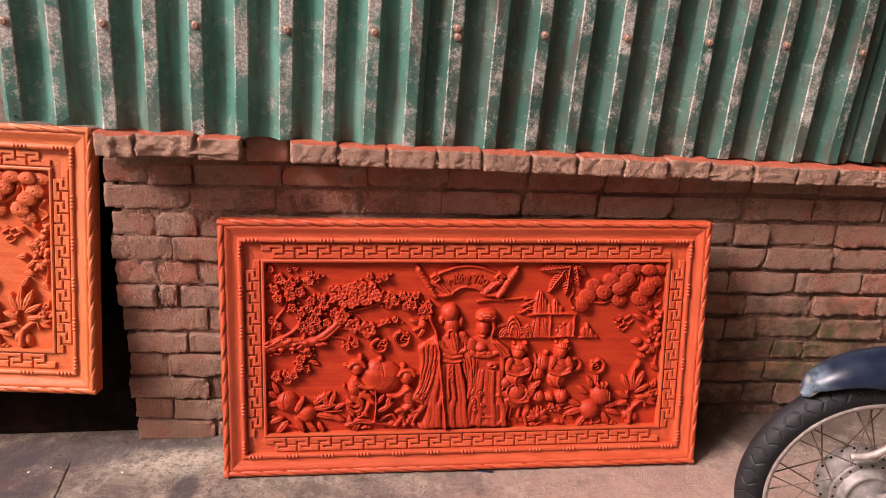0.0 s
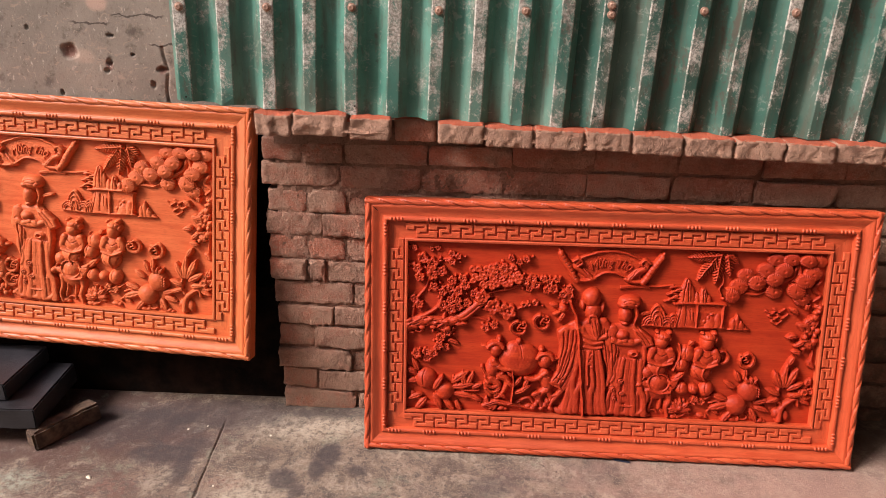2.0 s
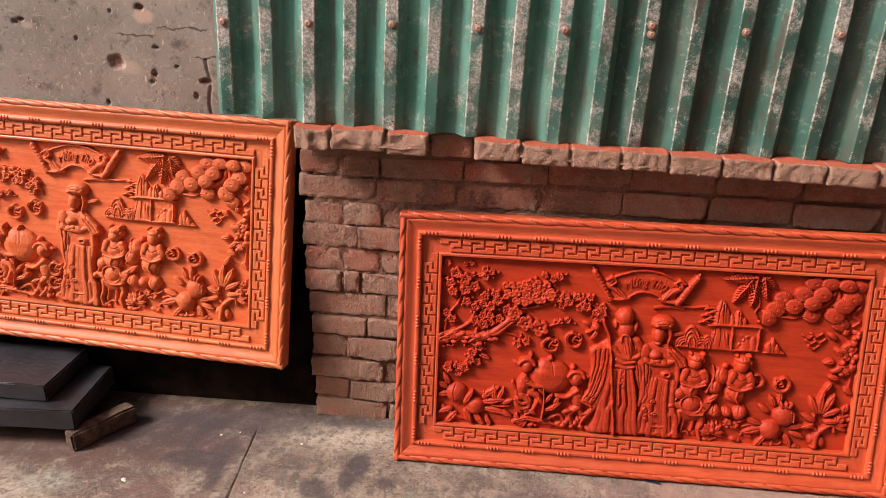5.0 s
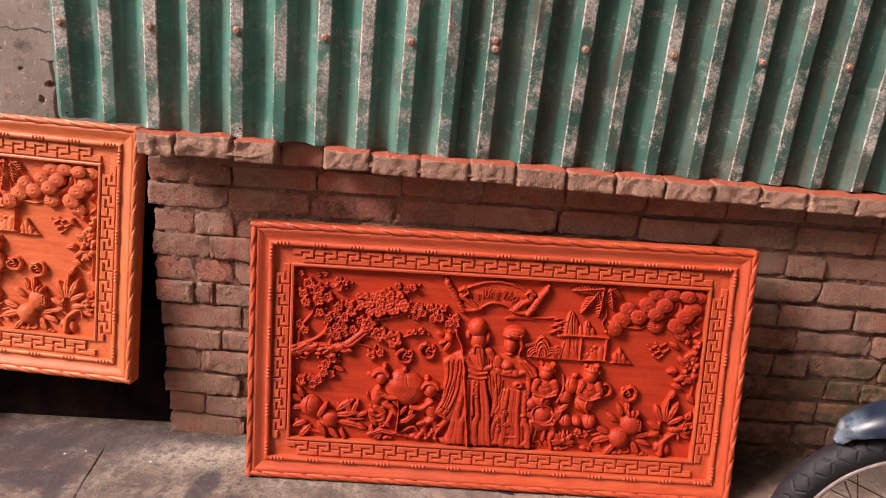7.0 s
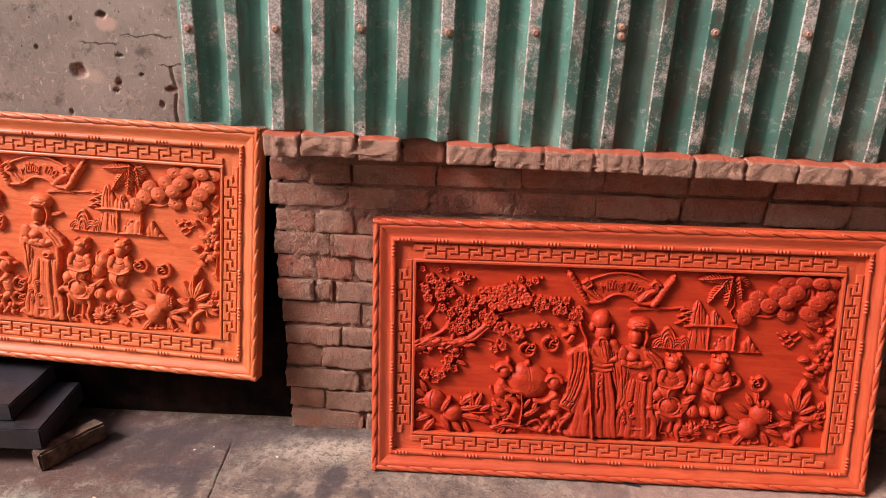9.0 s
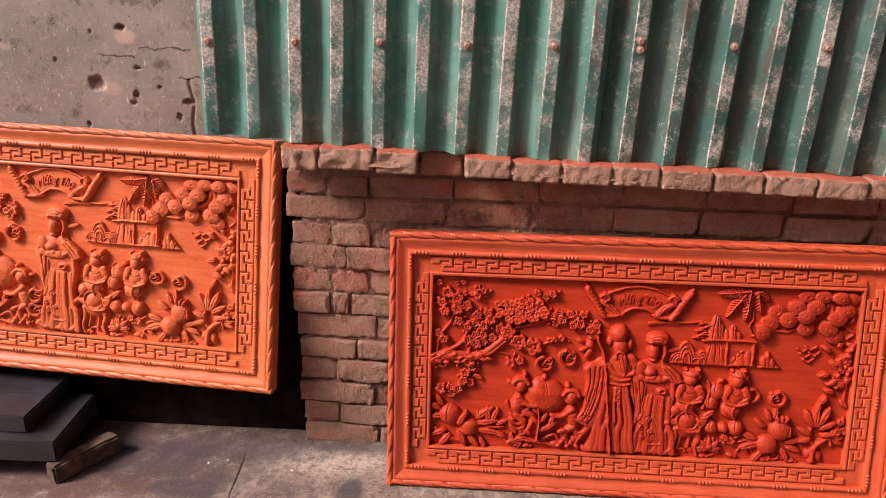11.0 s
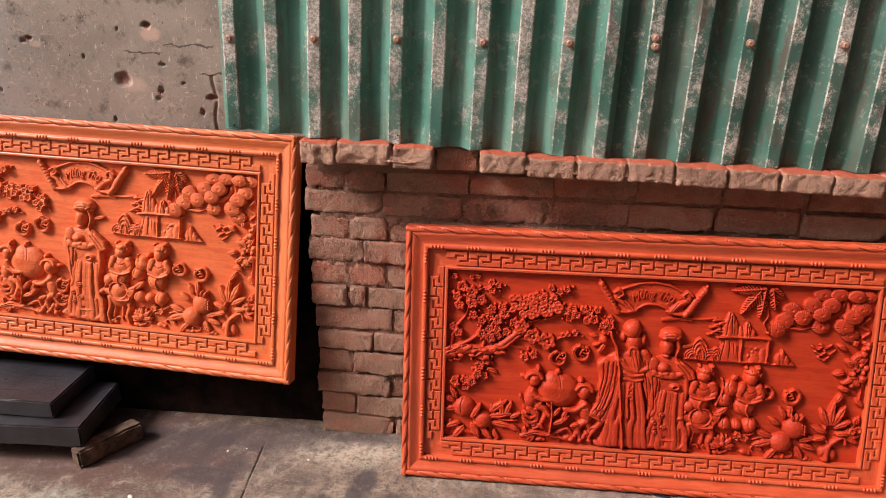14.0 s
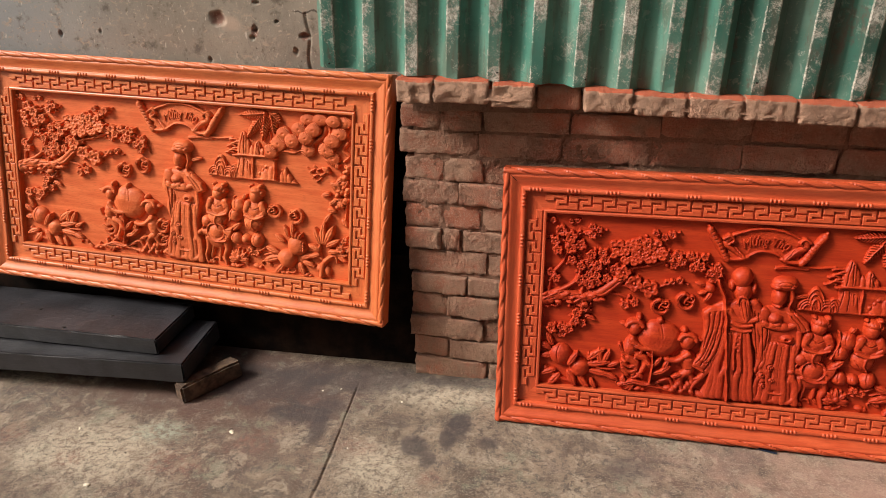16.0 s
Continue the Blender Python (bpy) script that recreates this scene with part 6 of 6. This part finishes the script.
def pine():
    r = Relief(0.916, 0.418, 1.1645, 0.5615, 0.0012, seed=19)
    r.stroke([(0.965, 0.455), (0.99, 0.452), (1.012, 0.458), (1.04, 0.472)], 0.004, 0.003, 0.008)
    r.stroke([(1.05, 0.480), (1.08, 0.500), (1.092, 0.530), (1.10, 0.512), (1.085, 0.488)], 0.007, 0.005, 0.010)
    r.stroke([(1.15, 0.488), (1.135, 0.47), (1.155, 0.455), (1.14, 0.44)], 0.006, 0.004, 0.010)
    for k, (x, y) in enumerate(((600, 50), (670, 50), (745, 50), (800, 52), (555, 105), (635, 103), (465, 133), (515, 170), (595, 150), (435, 190),
                                (775, 112), (740, 152), (605, 210), (705, 205), (395, 235), (735, 245))):
        r.disc(1.037 + (x - 600) * 0.000525, 0.544 - (y - 50) * 0.00051, 0.0215, 0.0190 if y > 60 else 0.0155, 0.009, 0.005 + 0.005 * (k % 3), k * 1.3)
    return r


def birds():
    r = Relief(1.02, 0.362, 1.088, 0.420, seed=20)
    for u, v in ((1.038, 0.403), (1.058, 0.408), (1.046, 0.390), (1.068, 0.394), (1.055, 0.377)):
        r.stroke([(u - 0.014, v + 0.006), (u - 0.004, v), (u + 0.006, v + 0.002), (u + 0.013, v + 0.008)], 0.0034, 0.002, 0.009)
        r.ball(u + 0.001, v - 0.001, 0.007, 0.003, 0.010, 20)
    return r


def grapes():
    r = Relief(1.076, 0.255, 1.1645, 0.432, seed=21)
    for k in range(34):
        f = r.rng.random()
        u, v = 1.148 - 0.055 * f * r.rng.random() + 0.012 * r.rng.random(), 0.425 - 0.115 * f
        s = r.rng.uniform(0.006, 0.009)
        r.ball(u, v, s, s, 0.010, 0, r.rng.uniform(0.002, 0.010))
    for k in range(16):
        v = 0.425 - 0.0095 * k
        r.leaf(1.142 - 0.018 * (k % 3), v, 0.028, 0.010, 20 + 67 * k, 0.009, 0.006 + 0.002 * (k % 3))
    r.stroke([(1.155, 0.43), (1.145, 0.37), (1.152, 0.32), (1.15, 0.262)], 0.005, 0.003, 0.011)
    return r


def pomegranates():
    r = Relief(0.900, 0.1085, 1.058, 0.268, seed=22)
    for u, v, l, w, a in ((0.955, 0.155, 0.055, 0.014, 195), (0.95, 0.165, 0.045, 0.013, 160), (0.965, 0.20, 0.036, 0.011, 150), (0.975, 0.215, 0.036, 0.011, 110),
                          (0.985, 0.22, 0.038, 0.010, 85), (1.01, 0.145, 0.042, 0.013, -65), (1.015, 0.16, 0.045, 0.012, 15), (1.02, 0.15, 0.042, 0.012, -15), (0.96, 0.135, 0.042, 0.012, 235)):
        r.leaf(u, v, l, w, a, 0.009, 0.005)
    r.ball(0.971, 0.152, 0.029, 0.028, 0.024)
    r.ball(1.003, 0.192, 0.030, 0.029, 0.024)
    for k in range(3):
        r.leaf(1.003 + 0.006 * (k - 1), 0.212, 0.022, 0.007, 115 - 25 * k, 0.010, 0.012)
    for j in range(4):
        for i in range(3):
            r.ball(1.012 + 0.0062 * i, 0.182 + 0.0068 * j + 0.002 * (i % 2), 0.0030, 0.0032, 0.005, 0, 0.017)
    r.stroke([(0.945, 0.148), (0.925, 0.162), (0.905, 0.155)], 0.004, 0.003, 0.010)
    return r


def magnolia():
    r = Relief(1.042, 0.1085, 1.1645, 0.290, seed=23)
    r.stroke([(1.086, 0.118), (1.085, 0.145), (1.10, 0.165), (1.122, 0.176), (1.128, 0.160)], 0.0090, 0.0050, 0.018)
    r.stroke([(1.092, 0.155), (1.075, 0.178), (1.080, 0.215)], 0.006, 0.004, 0.014)
    r.stroke([(1.12, 0.175), (1.145, 0.205), (1.155, 0.232)], 0.005, 0.003, 0.010)
    for u, v, l, w, a in ((1.085, 0.205, 0.072, 0.014, 86), (1.09, 0.205, 0.065, 0.014, 62), (1.08, 0.205, 0.052, 0.014, 112), (1.095, 0.20, 0.046, 0.012, 30),
                          (1.08, 0.188, 0.040, 0.012, 160), (1.08, 0.178, 0.036, 0.011, 200), (1.10, 0.185, 0.036, 0.011, 10)):
        r.leaf(u, v, l, w, a, 0.012, 0.008)
    r.dig(1.094, 0.186, 0.010, 0.010, 0.014)
    blossoms(r, 1.148, 0.208, 0.012, 0.022, 6, 0.009)
    for k in range(4):
        r.leaf(1.128, 0.175, 0.034, 0.010, -20 + 35 * k, 0.008, 0.006)
    r.ball(1.078, 0.135, 0.012, 0.014, 0.014)
    r.ball(1.10, 0.132, 0.010, 0.018, 0.013, 20)
    return r


def ground_scrolls():
    """Low rocks, leaves and curls that fill the foot of the scene."""
    r = Relief(0.300, 0.1085, 1.075, 0.170, seed=27)
    for k in range(30):
        u, v = 0.312 + 0.0250 * k + r.rng.uniform(-1, 1) * 0.008, r.rng.uniform(0.114, 0.132)
        if k % 3 == 0:
            r.stroke(arc(u, v, 0.012, 0.008, 60 * k, 60 * k + 230), 0.0032, 0.0018, 0.006, 0.002)
        elif k % 3 == 1:
            r.leaf(u, v - 0.004, r.rng.uniform(0.020, 0.030), 0.007, r.rng.uniform(10, 170), 0.006, 0.002)
        else:
            r.ball(u, v - 0.004, 0.012, 0.007, 0.010, r.rng.uniform(-30, 30), 0.001)
            r.ball(u + 0.012, v - 0.006, 0.008, 0.006, 0.008, 0, 0.001)
    return r


# motif, its builder, its shift (along, up) on the orange panel, label; no shift: on the red panel alone
MOTIFS = (("plum_tree", plum_tree, (0.006, 0), "carved blossoming plum tree"), ("plum_branch", lower_branch, (0.006, 0), ""), ("peach_spray", peaches, (0.007, 0), "two carved peaches among leaves"),
          ("giant_peach", big_peach, (0.077, 0.008), ""), ("child_figure", lambda: child(0.339, 0.282, 1, 31), (0.080, 0.004), "plain carved child figure"),
          ("child_figure", lambda: child(0.469, 0.256, -1, 32), (0.079, 0), "plain carved child figure"), ("leaf_scroll", peach_foliage, (0.076, 0), ""),
          ("cloud_curl", lambda: curl(0.398, 0.342, 1, 1), (0.068, 0.016), ""), ("cloud_curl", lambda: curl(0.456, 0.359, 1, 1), (0.070, 0.016), ""),
          ("elder_figure", robed_elder, None, "plain carved robed figure with a staff"), ("official_figure", robed_official, (-0.024, 0.0), "plain carved robed figure with a cap"),
          ("cloud_curl", lambda: curl(0.667, 0.220, 0.95, 1), (-0.081, -0.014), ""), ("cloud_curl", lambda: curl(0.668, 0.178, 0.95, 1), (-0.083, -0.014), ""),
          ("deer", deer, (-0.004, 0), ""), ("rider_figure", lambda: rider(0.769, 0.323, 1, 33), (0.001, 0), "plain carved seated figure"),
          ("rider_figure", lambda: rider(0.885, 0.324, 1, 34), (-0.001, 0.002), "plain carved seated figure"), ("lotus", lotus, (0.005, 0), ""),
          *(("peach", (lambda q=q: peach(*q)), (-0.004, 0.002), "") for q in ((0.834, 0.289, 0.0235), (0.821, 0.260, 0.0215), (0.828, 0.193, 0.0200), (0.857, 0.194, 0.0150), (0.890, 0.194, 0.0210))),
          ("terrace", garden_terrace, (0.024, 0.010), "carved rocky garden terrace"), ("peak", far_peak, (0.020, 0.010), ""), ("scroll_banner", banner, (0.027, 0.008), "carved unrolled scroll"),
          ("fern", fern, (0.016, 0), ""), ("pine", pine, (0.0, 0), "carved pine with round needle clusters"), ("bird_flock", birds, (0.010, 0.004), ""),
          ("cloud_curl", lambda: curl(0.923, 0.283, 0.90, -1), (0.018, 0.002), ""), ("cloud_curl", lambda: curl(0.989, 0.277, 1.0, -1), (0.016, 0), ""),
          ("grape_vine", grapes, (0, 0), ""), ("pomegranate", pomegranates, (0.006, 0), "carved pomegranates and leaves"), ("magnolia", magnolia, (0, 0), ""), ("ground_scroll", ground_scrolls, (0, 0), "low carved leaves and curls"))
for name, make, shift, label in MOTIFS:
    relief = make()
    part(name, relief.mesh(name, M_RED), panel_a, label)
    if shift is not None:
        at = Matrix.Translation((shift[0], 0, shift[1]))
        if name == "official_figure":
            at = Matrix.Translation((0.655, 0, 0.113)) @ Matrix.Diagonal((1.06, 1, 1.06, 1)) @ Matrix.Translation((-0.678, 0, -0.113))
        part(name, relief.mesh(name, M_ORG), panel_b, label, at)
part("lettering", lettering(M_RED), panel_a, "raised letters on the scroll")
part("lettering", lettering(M_ORG), panel_b, "raised letters on the scroll", Matrix.Translation((0.027, 0, 0.008)))

# ---- black boards under the first panel ----
def rough_board(name, lo, hi, seed, material, label, wear=0.0025):
    """A painted board with worn, slightly wavering edges."""
    r = random.Random(seed)
    bm = bmesh.new()
    box(bm, lo, hi)
    es = [e for e in bm.edges if abs(e.verts[0].co.x - e.verts[1].co.x) > 0.3]
    bmesh.ops.subdivide_edges(bm, edges=es, cuts=22, use_grid_fill=True)
    bmesh.ops.bevel(bm, geom=[e for e in bm.edges if len(e.link_faces) == 2 and e.calc_face_angle(0) > 1.0], offset=0.004, segments=2, affect='EDGES')
    for v in bm.verts:
        v.co += Vector((0, r.uniform(-1, 1) * wear * 0.5, r.uniform(-1, 1) * wear * 0.3))
    return tagged(new(name, mesh_of(name, bm, material)), label, "board", "stacked black boards")


upper = rough_board("board", (-0.95, 0.0, 0.0), (0.0, 0.213, 0.050), 4, M_BOARD, "upper black painted board under the orange panel")
upper.matrix_basis = Matrix.Translation((-0.470, 2.268, 0.1225)) @ pose(0, 0, 0, 0, 0.0, -3.8)
lower = rough_board("board", (-1.10, 0.0, 0.0), (0.0, 0.240, 0.062), 6, M_BOARD, "lower black painted board lying on timber blocks")
lower.matrix_basis = Matrix.Translation((-0.384, 2.234, 0.0585)) @ pose(0, 0, 0, 0, 0.0, 0.0)

for x, y in ((-0.62, 0.028), (-0.56, 0.030), (-0.30, 0.016), (-0.52, 0.115), (-0.44, 0.098), (-0.20, 0.10)):
    part("nail_hole", HOLE, upper, "dark old nail hole", Matrix.Translation((x, y, 0.0504)) @ pose(0, 0, 0, -90, 0, 25) @ Matrix.Diagonal((2.4, 1, 1.6, 1)))


def timber_block(x, y, turn, label):
    r = random.Random(3)
    bm = bmesh.new()
    box(bm, (-0.022, 0, 0), (0.022, 0.188, 0.0565))
    es = [e for e in bm.edges if abs(e.verts[0].co.y - e.verts[1].co.y) > 0.1]
    bmesh.ops.subdivide_edges(bm, edges=es, cuts=7, use_grid_fill=True)
    bmesh.ops.bevel(bm, geom=[e for e in bm.edges if len(e.link_faces) == 2 and e.calc_face_angle(0) > 1.0], offset=0.006, segments=2, affect='EDGES')
    for v in bm.verts:
        v.co += Vector((r.uniform(-1, 1), r.uniform(-1, 1), 0)) * 0.003
    ob = tagged(new("timber_block", mesh_of("timber_block", bm, M_BLOCK)), label, "wood block", "blocks under the boards")
    ob.matrix_basis = Matrix.Translation((x, y, 0.001)) @ pose(0, 0, 0, 0, 0, turn)
    return ob


timber_block(-0.405, 2.225, -36, "rough sawn timber block propping the boards")
timber_block(-1.25, 2.26, 5, "rough sawn timber block propping the boards")

prop = tagged(new("packing_strip", box_mesh("packing_strip", (-1.36, 2.478, 0.173), (-1.18, 2.508, 0.2390), M_BOARD, 0.003)), "black timber strip packed under the orange panel", "wood block")

# ---- motorbike: the wheel and mudguard that show ----
WHEEL_R = 0.265
bike = tagged(new("motorbike"), "parked motorbike with worn dark blue mudguard", "motorbike")
bike.matrix_basis = Matrix.Translation((1.878, 1.743, WHEEL_R)) @ pose(0, 0, 0, 0, 0, -8.6)
wheel = part("wheel", mesh_from("wheel", *lathe(((0.016, -0.075), (0.016, 0.075), (0.0, 0.075)), 20), M_HUB), bike, "spoked front wheel")


def tyre_mesh():
    n, m, R, w, h = 1260, 84, WHEEL_R, 0.031, 0.029
    V, F = [], []
    for i in range(n):
        t = 2 * math.pi * i / n
        for k in range(m):
            a = 2 * math.pi * k / m
            cut = 0.0
            s, b = i / n * 60, min(a, 2 * math.pi - a) / math.pi
            lean = 1 if int(s) % 2 else -1
            if 0.10 < b < 0.26:
                cut = 0.0030 * math.exp(-((s % 1.0 - 0.5 - lean * 2.6 * (b - 0.18)) / 0.075) ** 2)
            elif 0.29 < b < 0.47:
                cut = 0.0030 * math.exp(-((s % 1.0 - 0.5 + lean * 2.4 * (b - 0.38)) / 0.075) ** 2)
            q = R - h + (h - cut) * math.cos(a)
            V.append((q * math.cos(t), (w - cut) * math.sin(a), q * math.sin(t)))
    for i in range(n):
        j = (i + 1) % n
        for k in range(m):
            l = (k + 1) % m
            F.append((i * m + k, i * m + l, j * m + l, j * m + k))
    return mesh_from("tyre", V, F, M_TYRE, True)


part("tyre", tyre_mesh(), wheel, "worn black rubber tyre with slanted tread cuts")
part("rim", mesh_from("rim", *lathe(((0.214, -0.020), (0.216, -0.024), (0.210, -0.0255), (0.204, -0.023), (0.201, -0.016), (0.199, -0.006), (0.199, 0.006), (0.201, 0.016), (0.204, 0.023), (0.210, 0.0255), (0.216, 0.024), (0.214, 0.020)), 96), M_RIM, True), wheel, "dull chromed steel rim")
part("hub", mesh_from("hub", *lathe(((0.016, -0.030), (0.072, -0.030), (0.075, -0.028), (0.075, -0.023), (0.066, -0.021), (0.060, -0.010), (0.062, 0.020), (0.078, 0.024), (0.081, 0.026), (0.081, 0.030), (0.016, 0.032)), 72), M_HUB, True), wheel, "cast aluminium drum hub")
part("brake_plate", mesh_from("brake_plate", *lathe(((0.0, -0.060), (0.012, -0.060), (0.014, -0.054), (0.028, -0.053), (0.030, -0.047), (0.046, -0.046), (0.050, -0.049), (0.055, -0.046), (0.057, -0.036), (0.060, -0.034), (0.061, -0.029)), 56), M_HUB, True), wheel, "ribbed aluminium brake plate")
HOLE_DISC = mesh_from("spoke_hole", *lathe(((0.0, -0.0006), (0.0030, -0.0006), (0.0032, 0.001)), 10), M_DARK)
for k in range(18):
    t = 2 * math.pi * k / 18 + 0.17
    part("spoke_hole", HOLE_DISC, wheel, at=Matrix.Translation((0.0685 * math.cos(t), -0.0302, 0.0685 * math.sin(t))))
    part("spoke_hole", HOLE_DISC, wheel, at=Matrix.Translation((0.076 * math.cos(t + 0.17), 0.0230, 0.076 * math.sin(t + 0.17))))
SPOKE = mesh_from("spoke", *tube([(0, 0, 0), (0.5, 0, 0), (1, 0, 0)], 0.0016, 6), M_SPOKE)
for k in range(36):
    side = -1 if k % 2 else 1
    t0 = 2 * math.pi * (k // 2) / 18 + (0.17 if k % 2 else 0)
    t1 = t0 + (0.62 if (k // 2) % 2 else -0.62)
    q = 0.0685 if side < 0 else 0.076
    a = Vector((q * math.cos(t0), side * 0.026, q * math.sin(t0)))
    b = Vector((0.200 * math.cos(t1), side * 0.004, 0.200 * math.sin(t1)))
    d = b - a
    m = Matrix.Translation(a) @ d.to_track_quat('X', 'Z').to_matrix().to_4x4() @ Matrix.Diagonal((d.length, 1, 1, 1))
    part("spoke", SPOKE, wheel, at=m)


def fender_mesh():
    n, m = 60, 25
    V, F = [], []
    for layer in (0, 1):
        for i in range(n):
            f = i / (n - 1)
            th = radians(128 - 115 * f)
            w = 0.056 * min(1.0, math.sqrt(max(0.0, 1 - (1 - min(f / 0.34, 1)) ** 2)) * 0.97 + 0.03)
            skirt = 0.030 + 0.055 * min(1, f / 0.45)
            skirt *= min(1.0, 0.30 + 0.70 * math.sqrt(min(f / 0.30, 1)))
            R = 0.304 + 0.05 * max(0.0, f - 0.08) + 0.016 * math.sin(min(f / 0.25, 1) * 1.57) - (0.022 * (1 - min(f / 0.05, 1)))
            for k in range(m):
                a = -1 + 2 * k / (m - 1)
                y = w * math.sin(a * 1.5) / math.sin(1.5)
                r = R - skirt * (1 - math.cos(a * 1.5)) / (1 - math.cos(1.5)) - layer * 0.0022
                V.append((r * math.cos(th), y * (1 - 0.03 * layer), r * math.sin(th)))
    for layer in (0, 1):
        o = layer * n * m
        for i in range(n - 1):
            for k in range(m - 1):
                q = (o + i * m + k, o + i * m + k + 1, o + (i + 1) * m + k + 1, o + (i + 1) * m + k)
                F.append(q if layer == 0 else q[::-1])
    o = n * m
    for i in range(n - 1):
        for k in (0, m - 1):
            F.append((i * m + k, (i + 1) * m + k, o + (i + 1) * m + k, o + i * m + k))
    for k in range(m - 1):
        F.append((k, k + 1, o + k + 1, o + k))
    return mesh_from("mudguard", V, F, M_FENDER, True)


part("mudguard", fender_mesh(), bike, "dark blue mudguard, paint worn off at the tip")
part("fork_link", mesh_from("fork_link", *tube(curve([(0, -0.058, 0), (0.05, -0.062, 0.015), (0.13, -0.064, 0.03)]), 0.012, 12), M_HUB, True), bike)
part("torque_arm", mesh_from("torque_arm", *tube([tuple(p) for p in curve([(-0.062, -0.045, 0.100), (-0.02, -0.052, 0.112), (0.03, -0.056, 0.150), (0.09, -0.058, 0.172), (0.16, -0.058, 0.170)])], 0.0075, 10), M_RIM, True), bike, "pale metal brake arm")
part("axle_nut", mesh_from("axle_nut", *lathe(((0.0, -0.082), (0.010, -0.082), (0.012, -0.076), (0.012, -0.058)), 6), M_RIM), wheel)
part("fork_leg", mesh_from("fork_leg", *tube([tuple(p) for p in curve([(0.11, -0.060, 0.02), (0.15, -0.060, 0.16), (0.20, -0.055, 0.40)])], 0.020, 14), M_FENDER, True), bike)

# ---- small litter on the floor ----
def chip(x, y, size, seed, material, label):
    r = random.Random(seed)
    bm = bmesh.new()
    bmesh.ops.create_icosphere(bm, subdivisions=2, radius=1.0)
    for v in bm.verts:
        v.co *= r.uniform(0.75, 1.15)
        v.co = Vector((v.co.x * size, v.co.y * size * 0.7, max(v.co.z, -0.35) * size * 0.45))
    ob = tagged(new("stone_chip", mesh_of("stone_chip", bm, material)), label, "stone chip", "chips scattered on the floor")
    ob.matrix_basis = Matrix.Translation((x, y, size * 0.15)) @ pose(0, 0, 0, 0, 0, r.uniform(0, 180))
    return ob


for k, (x, y, s) in enumerate(((-0.207, 2.116, 0.0085), (-0.479, 1.881, 0.0075), (0.215, 2.30, 0.004), (0.115, 2.09, 0.0035), (-0.02, 2.325, 0.0035), (0.03, 2.34, 0.003), (-0.62, 2.08, 0.006))):
    chip(x, y, s, 50 + k, M_CHIP, "small pale stone chip lying on concrete")

scrap = tagged(new("plastic_scrap", box_mesh("plastic_scrap", (-0.022, -0.002, 0.0), (0.022, 0.005, 0.002), M_FENDER, 0.001)), "thin dark plastic scrap caught under the red panel", "scrap")
scrap.matrix_basis = Matrix.Translation((1.165, 2.205, 0.002)) @ pose(0, 0, 0, 0, 0, -16)

# open mitre at a corner of the red panel's frame
gap = [(0.014 + 0.027 * k / 8, 0.0002 + 0.0125 * (0.5 - 0.5 * math.cos(math.pi * min(1, k / 7.3))), PH - 0.014 - 0.027 * k / 8) for k in range(9)]
part("open_mitre", mesh_from("open_mitre", *tube(gap, [0.0004 + 0.0012 * k / 8 for k in range(9)], 6), M_DARK), panel_a, "dark open mitre joint")
